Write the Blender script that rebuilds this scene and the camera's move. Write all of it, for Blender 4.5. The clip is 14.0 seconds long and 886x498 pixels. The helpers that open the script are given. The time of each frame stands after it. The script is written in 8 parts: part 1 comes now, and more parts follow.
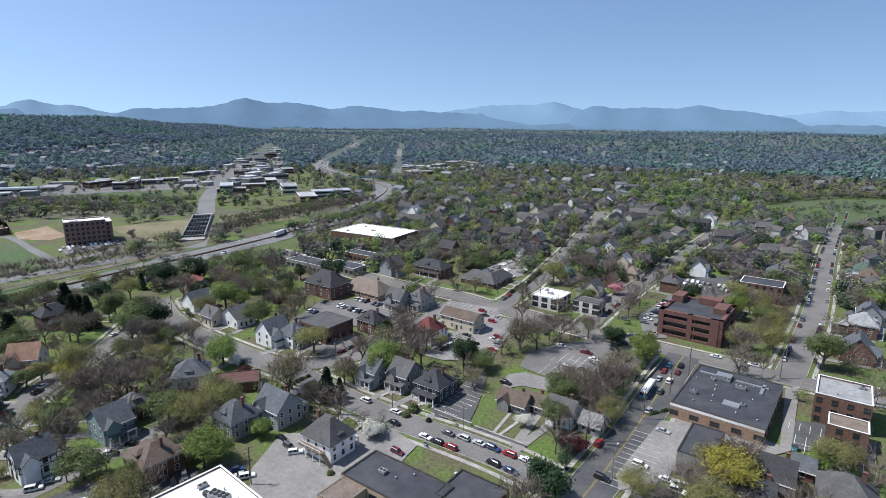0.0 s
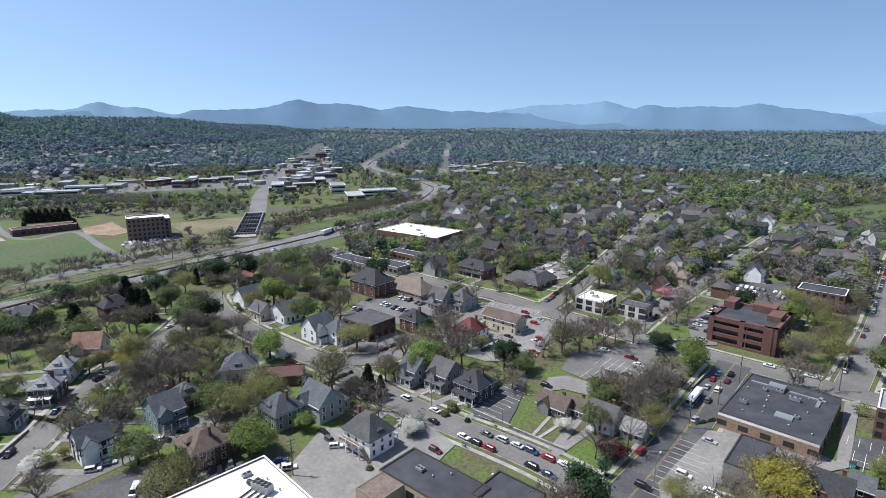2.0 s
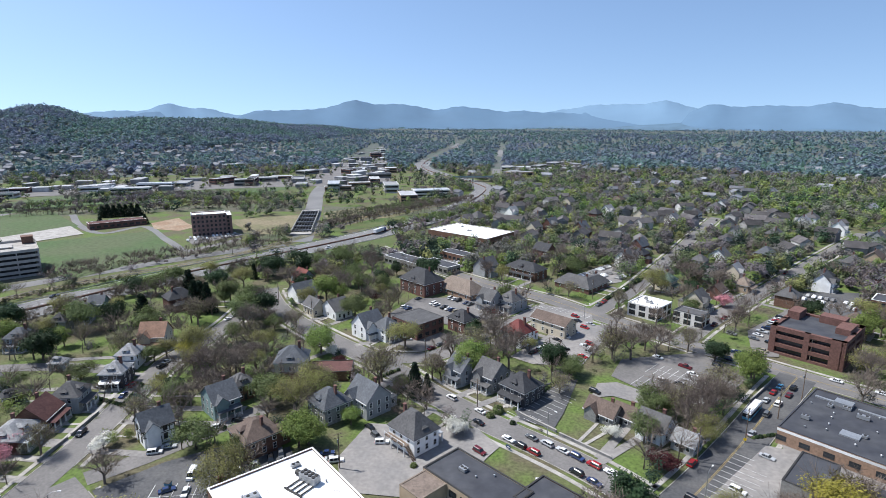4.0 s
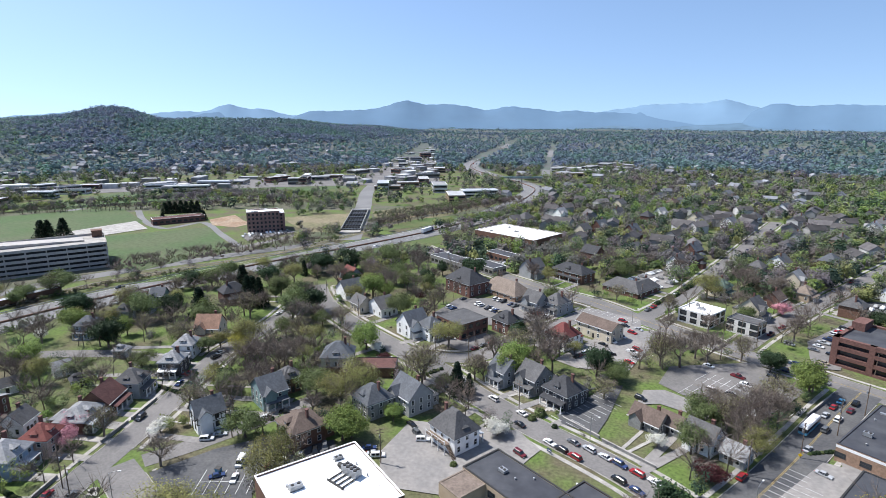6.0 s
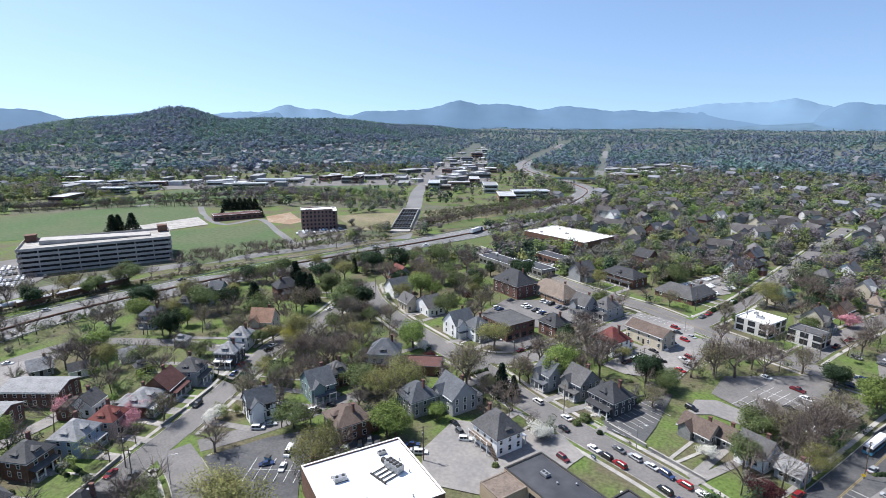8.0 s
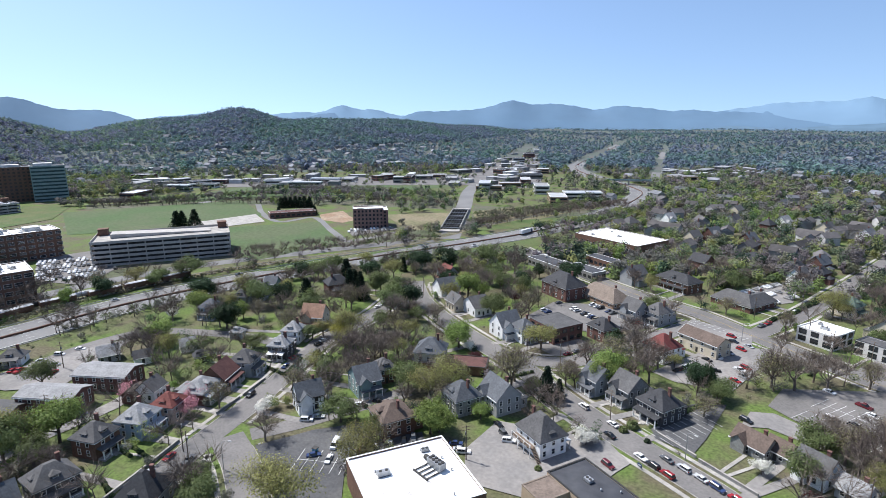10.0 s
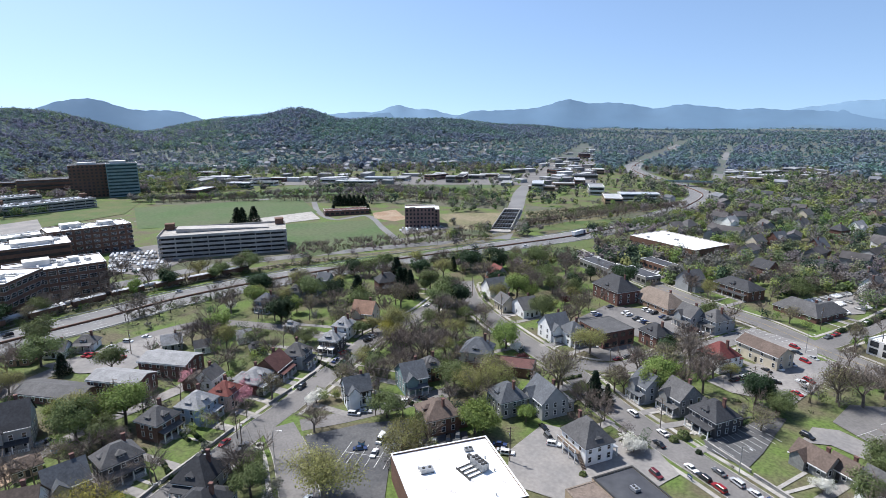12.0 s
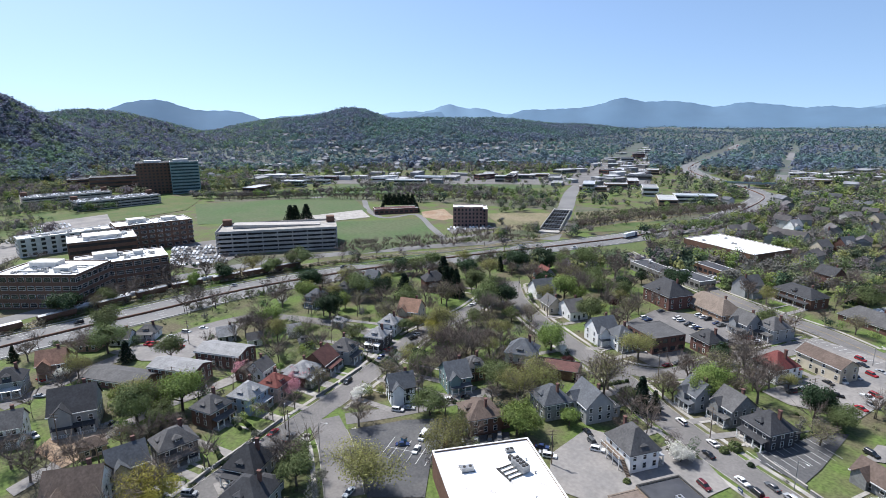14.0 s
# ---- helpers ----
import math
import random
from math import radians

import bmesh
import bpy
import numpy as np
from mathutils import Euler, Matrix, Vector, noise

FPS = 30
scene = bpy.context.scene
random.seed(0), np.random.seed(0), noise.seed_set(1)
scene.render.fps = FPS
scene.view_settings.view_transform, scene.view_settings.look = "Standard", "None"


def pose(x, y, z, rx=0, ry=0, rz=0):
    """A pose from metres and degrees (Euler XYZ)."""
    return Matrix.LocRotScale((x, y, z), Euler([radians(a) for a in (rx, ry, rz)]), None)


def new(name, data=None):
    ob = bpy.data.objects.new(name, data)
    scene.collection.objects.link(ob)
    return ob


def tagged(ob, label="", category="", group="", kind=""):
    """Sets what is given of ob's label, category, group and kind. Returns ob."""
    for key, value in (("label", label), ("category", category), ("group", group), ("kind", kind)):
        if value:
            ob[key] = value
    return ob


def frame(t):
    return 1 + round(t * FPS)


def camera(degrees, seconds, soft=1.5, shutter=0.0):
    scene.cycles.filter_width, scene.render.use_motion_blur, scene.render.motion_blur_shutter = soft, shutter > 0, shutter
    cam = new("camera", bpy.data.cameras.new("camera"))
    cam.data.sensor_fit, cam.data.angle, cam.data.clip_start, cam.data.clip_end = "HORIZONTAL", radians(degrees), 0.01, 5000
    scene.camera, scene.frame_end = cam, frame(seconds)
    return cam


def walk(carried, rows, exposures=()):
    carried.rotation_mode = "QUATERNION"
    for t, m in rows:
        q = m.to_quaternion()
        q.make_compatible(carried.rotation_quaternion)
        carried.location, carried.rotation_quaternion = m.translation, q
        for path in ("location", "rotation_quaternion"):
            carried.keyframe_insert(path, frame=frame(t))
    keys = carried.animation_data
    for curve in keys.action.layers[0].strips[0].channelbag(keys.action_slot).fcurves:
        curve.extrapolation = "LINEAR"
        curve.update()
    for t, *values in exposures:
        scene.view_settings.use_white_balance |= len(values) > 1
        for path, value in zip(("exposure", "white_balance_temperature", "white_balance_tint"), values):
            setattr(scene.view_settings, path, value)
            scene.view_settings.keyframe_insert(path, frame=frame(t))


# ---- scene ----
# camera: seconds, place in metres, yaw, pitch, roll in degrees
cam = camera(76.71, 14.0, soft=0.4)
ROWS = [
    (0, 0.000, 0.000, 93.000, -0.000, -13.258, 0.346),
    (0.5, 0.358, -0.110, 93.005, 1.055, -13.242, 0.275),
    (1, 0.763, -0.182, 93.063, 2.267, -13.248, 0.198),
    (1.5, 1.167, -0.254, 93.117, 3.643, -13.283, 0.142),
    (2, 1.504, -0.330, 93.152, 4.855, -13.270, 0.093),
    (2.5, 1.765, -0.424, 93.198, 6.081, -13.285, 0.088),
    (3, 2.042, -0.493, 93.294, 7.567, -13.275, 0.068),
    (5.5, 3.624, -1.066, 93.749, 14.082, -13.266, -0.057),
    (6, 3.926, -1.192, 93.797, 15.369, -13.255, -0.058),
    (6.5, 4.236, -1.302, 93.872, 16.625, -13.234, -0.060),
    (7, 4.555, -1.406, 93.929, 18.040, -13.215, -0.080),
    (7.5, 4.855, -1.533, 94.050, 19.416, -13.240, -0.105),
    (8, 5.180, -1.657, 94.193, 20.637, -13.266, -0.109),
    (10.5, 6.755, -2.142, 94.576, 27.301, -13.259, -0.196),
    (11, 7.159, -2.161, 94.692, 28.698, -13.297, -0.218),
    (11.5, 7.449, -2.136, 94.797, 30.003, -13.290, -0.278),
    (12, 7.731, -2.102, 94.848, 31.341, -13.275, -0.311),
    (12.5, 8.055, -2.072, 94.905, 32.615, -13.283, -0.342),
    (13, 8.398, -2.017, 94.976, 33.858, -13.281, -0.378),
    (13.5, 8.693, -1.987, 95.034, 35.139, -13.290, -0.433),
    (14, 8.994, -2.062, 95.141, 36.462, -13.316, -0.475),
]
walk(cam, [(t, pose(x, y, z, 0, 0, yaw) @ pose(0, 0, 0, 90 + pitch, 0, 0) @ pose(0, 0, 0, 0, 0, roll)) for t, x, y, z, yaw, pitch, roll in ROWS],
     exposures=[(0, 0.26, 6230, 8.5), (3, 0.37, 6250, 9), (6.5, 0.59, 6310, 10), (8, 0.58, 6300, 10), (14, 0.48, 6300, 10)])

# ---- sky and sun ----
SUN_EL, SUN_AZ = 57.0, -86.0          # degrees; azimuth from +y towards +x
world = bpy.data.worlds.new("sky")
scene.world = world
world.use_nodes = True
wn = world.node_tree.nodes
sky = wn.new("ShaderNodeTexSky")
sky.sky_type = "NISHITA"
sky.sun_disc = False
sky.sun_elevation, sky.sun_rotation = radians(SUN_EL), radians(SUN_AZ)
sky.air_density, sky.dust_density, sky.ozone_density = 1.0, 0.8, 1.9
sky.altitude = 300
wn["Background"].inputs["Strength"].default_value = 0.133
lift, geo_in = wn.new("ShaderNodeVectorMath"), wn.new("ShaderNodeTexCoord")
lift.operation = "ADD"                # clear air: the band at the horizon stays blue
lift.inputs[1].default_value = (0, 0, 0.16)
world.node_tree.links.new(geo_in.outputs["Generated"], lift.inputs[0])
world.node_tree.links.new(lift.outputs[0], sky.inputs["Vector"])
world.node_tree.links.new(sky.outputs[0], wn["Background"].inputs["Color"])
sun = new("sun", bpy.data.lights.new("sun", "SUN"))
sun.data.energy, sun.data.angle, sun.data.color = 5.0, radians(0.53), (1.0, 0.965, 0.925)
sun_way = Vector((math.sin(radians(SUN_AZ)) * math.cos(radians(SUN_EL)), math.cos(radians(SUN_AZ)) * math.cos(radians(SUN_EL)), math.sin(radians(SUN_EL))))
sun.rotation_euler = sun_way.to_track_quat("Z", "Y").to_euler()

# ---- materials ----
MATS = {}


def material(name, colour, rough=0.85, scale=1.0, vary=0.25, bump=0.0, metal=0.0, second=None, patch=0.12, island=0.0, per_object=0.0, spec=0.3, trans=0.0):
    """A node material: colour varied by grain (scale, per metre) and by wide patches, optionally per piece or per object."""
    m = bpy.data.materials.new(name)
    m.use_nodes = True
    n, l = m.node_tree.nodes, m.node_tree.links
    b = n["Principled BSDF"]
    b.inputs["Roughness"].default_value, b.inputs["Metallic"].default_value = rough, metal
    b.inputs["Specular IOR Level"].default_value = spec
    geo = n.new("ShaderNodeNewGeometry")
    fine, wide = n.new("ShaderNodeTexNoise"), n.new("ShaderNodeTexNoise")
    for node, s, d in ((fine, scale, 6.0), (wide, patch, 3.0)):
        node.inputs["Scale"].default_value, node.inputs["Detail"].default_value = s, d
        l.new(geo.outputs["Position"], node.inputs["Vector"])
    mix = n.new("ShaderNodeMix")
    mix.data_type = "RGBA"
    c2 = second or tuple(c * 0.72 for c in colour)
    mix.inputs["A"].default_value, mix.inputs["B"].default_value = (*colour, 1), (*c2, 1)
    ramp = n.new("ShaderNodeMapRange")
    ramp.inputs["From Min"].default_value, ramp.inputs["From Max"].default_value = 0.38, 0.62
    l.new(wide.outputs["Fac"], ramp.inputs["Value"])
    l.new(ramp.outputs["Result"], mix.inputs["Factor"])
    hsv = n.new("ShaderNodeHueSaturation")
    l.new(mix.outputs["Result"], hsv.inputs["Color"])
    val = n.new("ShaderNodeMapRange")
    val.inputs["From Min"].default_value, val.inputs["From Max"].default_value = 0.3, 0.7
    val.inputs["To Min"].default_value, val.inputs["To Max"].default_value = 1 - vary, 1 + vary
    l.new(fine.outputs["Fac"], val.inputs["Value"])
    last = val.outputs["Result"]
    for amount, source in ((island, geo.outputs["Random Per Island"]), (per_object, None)):
        if amount:
            if source is None:
                source = n.new("ShaderNodeObjectInfo").outputs["Random"]
                hue = n.new("ShaderNodeMapRange")
                hue.inputs["To Min"].default_value, hue.inputs["To Max"].default_value = 0.5 - amount * 0.06, 0.5 + amount * 0.06
                l.new(source, hue.inputs["Value"])
                l.new(hue.outputs["Result"], hsv.inputs["Hue"])
            r = n.new("ShaderNodeMapRange")
            r.inputs["To Min"].default_value, r.inputs["To Max"].default_value = 1 - amount, 1 + amount
            l.new(source, r.inputs["Value"])
            mul = n.new("ShaderNodeMath")
            mul.operation = "MULTIPLY"
            l.new(last, mul.inputs[0])
            l.new(r.outputs["Result"], mul.inputs[1])
            last = mul.outputs[0]
    l.new(last, hsv.inputs["Value"])
    l.new(hsv.outputs["Color"], b.inputs["Base Color"])
    if bump:
        bp = n.new("ShaderNodeBump")
        bp.inputs["Strength"].default_value, bp.inputs["Distance"].default_value = bump, 0.1
        l.new(fine.outputs["Fac"], bp.inputs["Height"])
        l.new(bp.outputs["Normal"], b.inputs["Normal"])
    if trans:
        tr, add = n.new("ShaderNodeBsdfTranslucent"), n.new("ShaderNodeMixShader")
        l.new(hsv.outputs["Color"], tr.inputs["Color"])
        add.inputs["Fac"].default_value = trans
        l.new(b.outputs["BSDF"], add.inputs[1])
        l.new(tr.outputs["BSDF"], add.inputs[2])
        l.new(add.outputs["Shader"], n["Material Output"].inputs["Surface"])
    MATS[name] = m
    return m


M = material
M("lawn", (0.086, 0.126, 0.030), 0.95, 0.9, 0.35, 0.4, second=(0.098, 0.086, 0.052), patch=0.055)
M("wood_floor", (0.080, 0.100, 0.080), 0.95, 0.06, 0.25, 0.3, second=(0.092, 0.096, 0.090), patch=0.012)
M("turf", (0.062, 0.100, 0.036), 0.95, 0.35, 0.2, 0.3, second=(0.082, 0.100, 0.048), patch=0.02)
M("scrub", (0.105, 0.098, 0.072), 0.95, 0.5, 0.3, 0.4, second=(0.075, 0.088, 0.046), patch=0.05)
M("precast", (0.40, 0.375, 0.345), 0.85, 0.5, 0.1, 0.1, second=(0.33, 0.31, 0.29), patch=0.08)
M("verge", (0.062, 0.098, 0.028), 0.95, 0.8, 0.25, 0.3, second=(0.095, 0.105, 0.042), patch=0.05)
M("bare_soil", (0.235, 0.155, 0.10), 0.95, 0.5, 0.3, 0.3, second=(0.28, 0.215, 0.15), patch=0.06)
M("dry_grass", (0.19, 0.16, 0.10), 0.95, 0.4, 0.3, 0.3, second=(0.13, 0.125, 0.065), patch=0.04)
M("asphalt", (0.168, 0.158, 0.150), 0.9, 1.2, 0.14, 0.2, second=(0.128, 0.122, 0.117), patch=0.07)
M("asphalt_dark", (0.065, 0.066, 0.07), 0.9, 1.2, 0.2, 0.2, second=(0.095, 0.094, 0.093), patch=0.09)
M("asphalt_worn", (0.235, 0.22, 0.205), 0.9, 0.8, 0.14, 0.2, second=(0.18, 0.172, 0.165), patch=0.08)
M("concrete_road", (0.175, 0.172, 0.168), 0.85, 0.6, 0.1, 0.1, second=(0.145, 0.143, 0.142), patch=0.03)
M("concrete", (0.36, 0.34, 0.31), 0.85, 1.5, 0.15, 0.1, patch=0.2)
M("road_paint", (0.62, 0.62, 0.60), 0.7, 2.0, 0.25)
M("yellow_paint", (0.34, 0.25, 0.08), 0.7, 2.0, 0.25)
for k, c in dict(white=(0.80, 0.80, 0.78), cream=(0.55, 0.49, 0.38), grey=(0.30, 0.31, 0.31), blue=(0.30, 0.38, 0.48), tan=(0.40, 0.31, 0.22), teal=(0.20, 0.28, 0.28),
                 brick=(0.14, 0.073, 0.060), brick_brown=(0.15, 0.085, 0.06), brick_tan=(0.30, 0.20, 0.14), brick_rose=(0.235, 0.145, 0.125), dark=(0.06, 0.06, 0.065), stone=(0.22, 0.22, 0.21), pink=(0.50, 0.36, 0.30), panel=(0.62, 0.60, 0.57)).items():
    M("wall_" + k, c, 0.85, 1.3 if "brick" in k or k == "stone" else 0.4, 0.22 if "brick" in k or k == "stone" else 0.08, 0.2, second=tuple(v * 0.86 for v in c), patch=0.25)
for k, c in dict(grey=(0.092, 0.090, 0.090), dark=(0.042, 0.043, 0.047), light=(0.27, 0.27, 0.27), brown=(0.115, 0.084, 0.068), red=(0.15, 0.045, 0.038), orange=(0.25, 0.145, 0.10), green=(0.085, 0.12, 0.095), slate=(0.095, 0.102, 0.112), tan=(0.19, 0.15, 0.12), maroon=(0.10, 0.045, 0.04)).items():
    M("roof_" + k, c, 0.8, 1.6, 0.22, 0.3, second=tuple(v * 0.8 for v in c), patch=0.35, per_object=0.08)
M("roof_tin", (0.55, 0.56, 0.57), 0.45, 0.8, 0.1, 0.1, metal=0.4, patch=0.3)
M("membrane_white", (0.82, 0.82, 0.80), 0.6, 0.25, 0.04, patch=0.12, second=(0.72, 0.71, 0.68))
M("roof_stain", (0.42, 0.40, 0.38), 0.9, 2.5, 0.4, patch=1.2, second=(0.6, 0.59, 0.57))
M("membrane_dark", (0.042, 0.044, 0.052), 0.75, 0.35, 0.18, 0.1, patch=0.12, second=(0.06, 0.062, 0.068))
M("trim_white", (0.75, 0.75, 0.73), 0.6, 2.0, 0.06)
M("trim_dark", (0.04, 0.038, 0.036), 0.6, 2.0, 0.1)
M("metal_grey", (0.38, 0.39, 0.40), 0.45, 2.0, 0.12, metal=0.6)
M("pole_wood", (0.17, 0.13, 0.10), 0.9, 3.0, 0.2)
M("glass_dark", (0.025, 0.03, 0.036), 0.12, 0.3, 0.3, spec=0.6)
M("glass_blue", (0.016, 0.045, 0.055), 0.2, 0.08, 0.3, spec=0.35)
M("bark", (0.13, 0.105, 0.085), 0.95, 2.0, 0.3, per_object=0.15)
M("twig", (0.175, 0.142, 0.118), 0.95, 1.0, 0.2, per_object=0.18)
for k, c in dict(green=(0.135, 0.17, 0.062), bright=(0.185, 0.25, 0.062), olive=(0.25, 0.245, 0.085), yellow=(0.36, 0.34, 0.055), dark=(0.035, 0.065, 0.026), conifer=(0.018, 0.036, 0.018), red=(0.07, 0.018, 0.022), budding=(0.20, 0.19, 0.09)).items():
    M("leaf_" + k, c, 0.7, 0.5, 0.25, island=0.2, per_object=0.16, trans=0.32, second=tuple(v * 0.75 for v in c), patch=0.4)
M("blossom_white", (0.78, 0.77, 0.70), 0.8, 1.0, 0.1, island=0.15, trans=0.3)
M("blossom_pink", (0.60, 0.30, 0.34), 0.8, 1.0, 0.12, island=0.2, trans=0.3)
# distance haze is put into the ridge colours, paler for each farther range
M("ridge_near_haze", (0.092, 0.152, 0.212), 1.0, 0.01, 0.12, second=(0.086, 0.143, 0.196), patch=0.004)
M("ridge_far_haze", (0.105, 0.175, 0.255), 1.0, 0.004, 0.08, second=(0.098, 0.166, 0.243), patch=0.002)
M("ridge_farther_haze", (0.15, 0.24, 0.335), 1.0, 0.003, 0.05, patch=0.002, second=(0.142, 0.228, 0.318))


def crowns(name, scale, colours, vary=0.2, island=0.25):
    """Foliage of many crowns: each patch of about one crown takes one of the colours."""
    m = material(name, colours[0], 0.95, 0.3, vary, island=island, spec=0.1, trans=0.22)
    n, l = m.node_tree.nodes, m.node_tree.links
    vo, ramp, geo = n.new("ShaderNodeTexVoronoi"), n.new("ShaderNodeValToRGB"), n.new("ShaderNodeNewGeometry")
    vo.voronoi_dimensions = "2D"
    vo.inputs["Scale"].default_value = scale
    l.new(geo.outputs["Position"], vo.inputs["Vector"])
    sep = n.new("ShaderNodeSeparateColor")
    l.new(vo.outputs["Color"], sep.inputs["Color"])
    l.new(sep.outputs["Red"], ramp.inputs["Fac"])
    ramp.color_ramp.interpolation = "CONSTANT"
    while len(ramp.color_ramp.elements) < len(colours):
        ramp.color_ramp.elements.new(0.5)
    for i, (e, c) in enumerate(zip(ramp.color_ramp.elements, colours)):
        e.position, e.color = i / len(colours), (*c, 1)
    wide, tint, mul = n.new("ShaderNodeTexNoise"), n.new("ShaderNodeValToRGB"), n.new("ShaderNodeMix")
    wide.inputs["Scale"].default_value, wide.inputs["Detail"].default_value = 0.005, 3.0
    l.new(geo.outputs["Position"], wide.inputs["Vector"])
    l.new(wide.outputs["Fac"], tint.inputs["Fac"])
    tint.color_ramp.elements[0].position, tint.color_ramp.elements[0].color = 0.42, (1.05, 0.98, 1.02, 1)
    tint.color_ramp.elements[1].position, tint.color_ramp.elements[1].color = 0.60, (0.95, 1.08, 0.86, 1)
    mul.data_type, mul.blend_type = "RGBA", "MULTIPLY"
    mul.inputs["Factor"].default_value = 1.0
    l.new(ramp.outputs["Color"], mul.inputs["A"])
    l.new(tint.outputs["Color"], mul.inputs["B"])
    for node in n:
        if node.type == "HUE_SAT":
            l.new(mul.outputs["Result"], node.inputs["Color"])
    return m


# the far and hill palettes carry aerial haze as blue mixed into the foliage
crowns("wood_far_hazed", 0.07, [(0.121, 0.176, 0.208), (0.138, 0.172, 0.222), (0.126, 0.197, 0.195), (0.145, 0.18, 0.233), (0.119, 0.164, 0.22), (0.135, 0.206, 0.192), (0.095, 0.139, 0.184), (0.143, 0.176, 0.231)], 0.12, 0.12)
crowns("wood_hill_hazed", 0.08, [(0.143, 0.196, 0.204), (0.163, 0.185, 0.251), (0.161, 0.228, 0.18), (0.156, 0.179, 0.24), (0.126, 0.175, 0.202), (0.185, 0.25, 0.174), (0.106, 0.142, 0.18), (0.168, 0.19, 0.256)], 0.15, 0.12)
crowns("wood_mid", 0.10, [(0.132, 0.165, 0.086), (0.165, 0.152, 0.154), (0.165, 0.22, 0.079), (0.154, 0.143, 0.146), (0.092, 0.128, 0.079), (0.182, 0.161, 0.158), (0.22, 0.242, 0.096), (0.04, 0.064, 0.048), (0.165, 0.152, 0.156), (0.176, 0.194, 0.118)], 0.22, 0.2)
crowns("brush", 0.15, [(0.150, 0.130, 0.112), (0.128, 0.140, 0.082), (0.165, 0.144, 0.124), (0.105, 0.138, 0.062), (0.155, 0.138, 0.120)])
M("tyre", (0.02, 0.02, 0.02), 0.8)
M("rim", (0.4, 0.4, 0.42), 0.35, metal=0.8)
M("lamp_red", (0.35, 0.015, 0.015), 0.3)
M("lamp_clear", (0.7, 0.7, 0.68), 0.2)
for k, c in dict(white=(0.75, 0.75, 0.74), silver=(0.42, 0.43, 0.44), black=(0.015, 0.016, 0.018), grey=(0.11, 0.115, 0.12), red=(0.30, 0.018, 0.02), blue=(0.03, 0.05, 0.13), skyblue=(0.10, 0.30, 0.45), maroon=(0.12, 0.015, 0.02), gold=(0.32, 0.27, 0.19)).items():
    M("paint_" + k, c, 0.25, 1.0, 0.04, spec=0.6)


M("car_mixed", (0.6, 0.6, 0.6), 0.3, 1.0, 0.04, spec=0.5, island=0.9)
M("sign_yellow", (0.75, 0.50, 0.02), 0.5, 2.0, 0.1)
M("far_wall", (0.34, 0.335, 0.33), 0.85, 0.3, 0.1, island=0.6)
M("far_roof", (0.17, 0.175, 0.19), 0.85, 0.3, 0.1, island=0.6)
M("far_flat_roof", (0.36, 0.365, 0.37), 0.8, 0.3, 0.1, island=0.5)
M("mid_roof", (0.082, 0.076, 0.075), 0.85, 0.3, 0.15, island=0.6)
# ---- building helpers ----
class Shape:
    """Collects faces for one mesh."""

    def __init__(self):
        self.v, self.f, self.m = [], [], []

    def face(self, pts, m=0):
        k = len(self.v)
        self.v.extend(pts)
        self.f.append(tuple(range(k, k + len(pts))))
        self.m.append(m)

    def box(self, x0, x1, y0, y1, z0, z1, m=0, bottom=True):
        a, b, c, d = (x0, y0, z0), (x1, y0, z0), (x1, y1, z0), (x0, y1, z0)
        e, f, g, h = (x0, y0, z1), (x1, y0, z1), (x1, y1, z1), (x0, y1, z1)
        k = len(self.v)
        self.v.extend((a, b, c, d, e, f, g, h))
        fs = [(0, 1, 5, 4), (1, 2, 6, 5), (2, 3, 7, 6), (3, 0, 4, 7), (4, 5, 6, 7)]
        if bottom:
            fs.append((3, 2, 1, 0))
        for q in fs:
            self.f.append(tuple(k + i for i in q))
            self.m.append(m)

    def solid(self, low, high, m=0):
        """A closed form between two rings with as many corners each."""
        n, k = len(low), len(self.v)
        self.v.extend(list(low) + list(high))
        for i in range(n):
            j = (i + 1) % n
            self.f.append((k + i, k + j, k + n + j, k + n + i))
        self.f.append(tuple(k + n + i for i in range(n)))
        self.f.append(tuple(k + i for i in reversed(range(n))))
        self.m.extend([m] * (n + 2))

    def tube(self, a, b, ra, rb, n=6, m=0):
        a, b = Vector(a), Vector(b)
        q = (b - a).to_track_quat("Z", "Y")
        ring = [Vector((math.cos(6.2832 * i / n), math.sin(6.2832 * i / n), 0)) for i in range(n)]
        self.solid([tuple(a + q @ (p * ra)) for p in ring], [tuple(b + q @ (p * rb)) for p in ring], m)

    def pipe(self, a, b, ra, rb, n=5, m=0):
        """A tapering tube without ends."""
        a, b = Vector(a), Vector(b)
        q = (b - a).to_track_quat("Z", "Y")
        ring = [Vector((math.cos(6.2832 * i / n), math.sin(6.2832 * i / n), 0)) for i in range(n)]
        k = len(self.v)
        self.v.extend([tuple(a + q @ (p * ra)) for p in ring] + [tuple(b + q @ (p * rb)) for p in ring])
        for i in range(n):
            j = (i + 1) % n
            self.f.append((k + i, k + j, k + n + j, k + n + i))
            self.m.append(m)

    def mesh(self, name, *mats):
        me = bpy.data.meshes.new(name)
        me.from_pydata(self.v, [], self.f)
        for k in mats:
            me.materials.append(MATS[k])
        if len(mats) > 1:
            me.polygons.foreach_set("material_index", self.m)
        me.update()
        return me


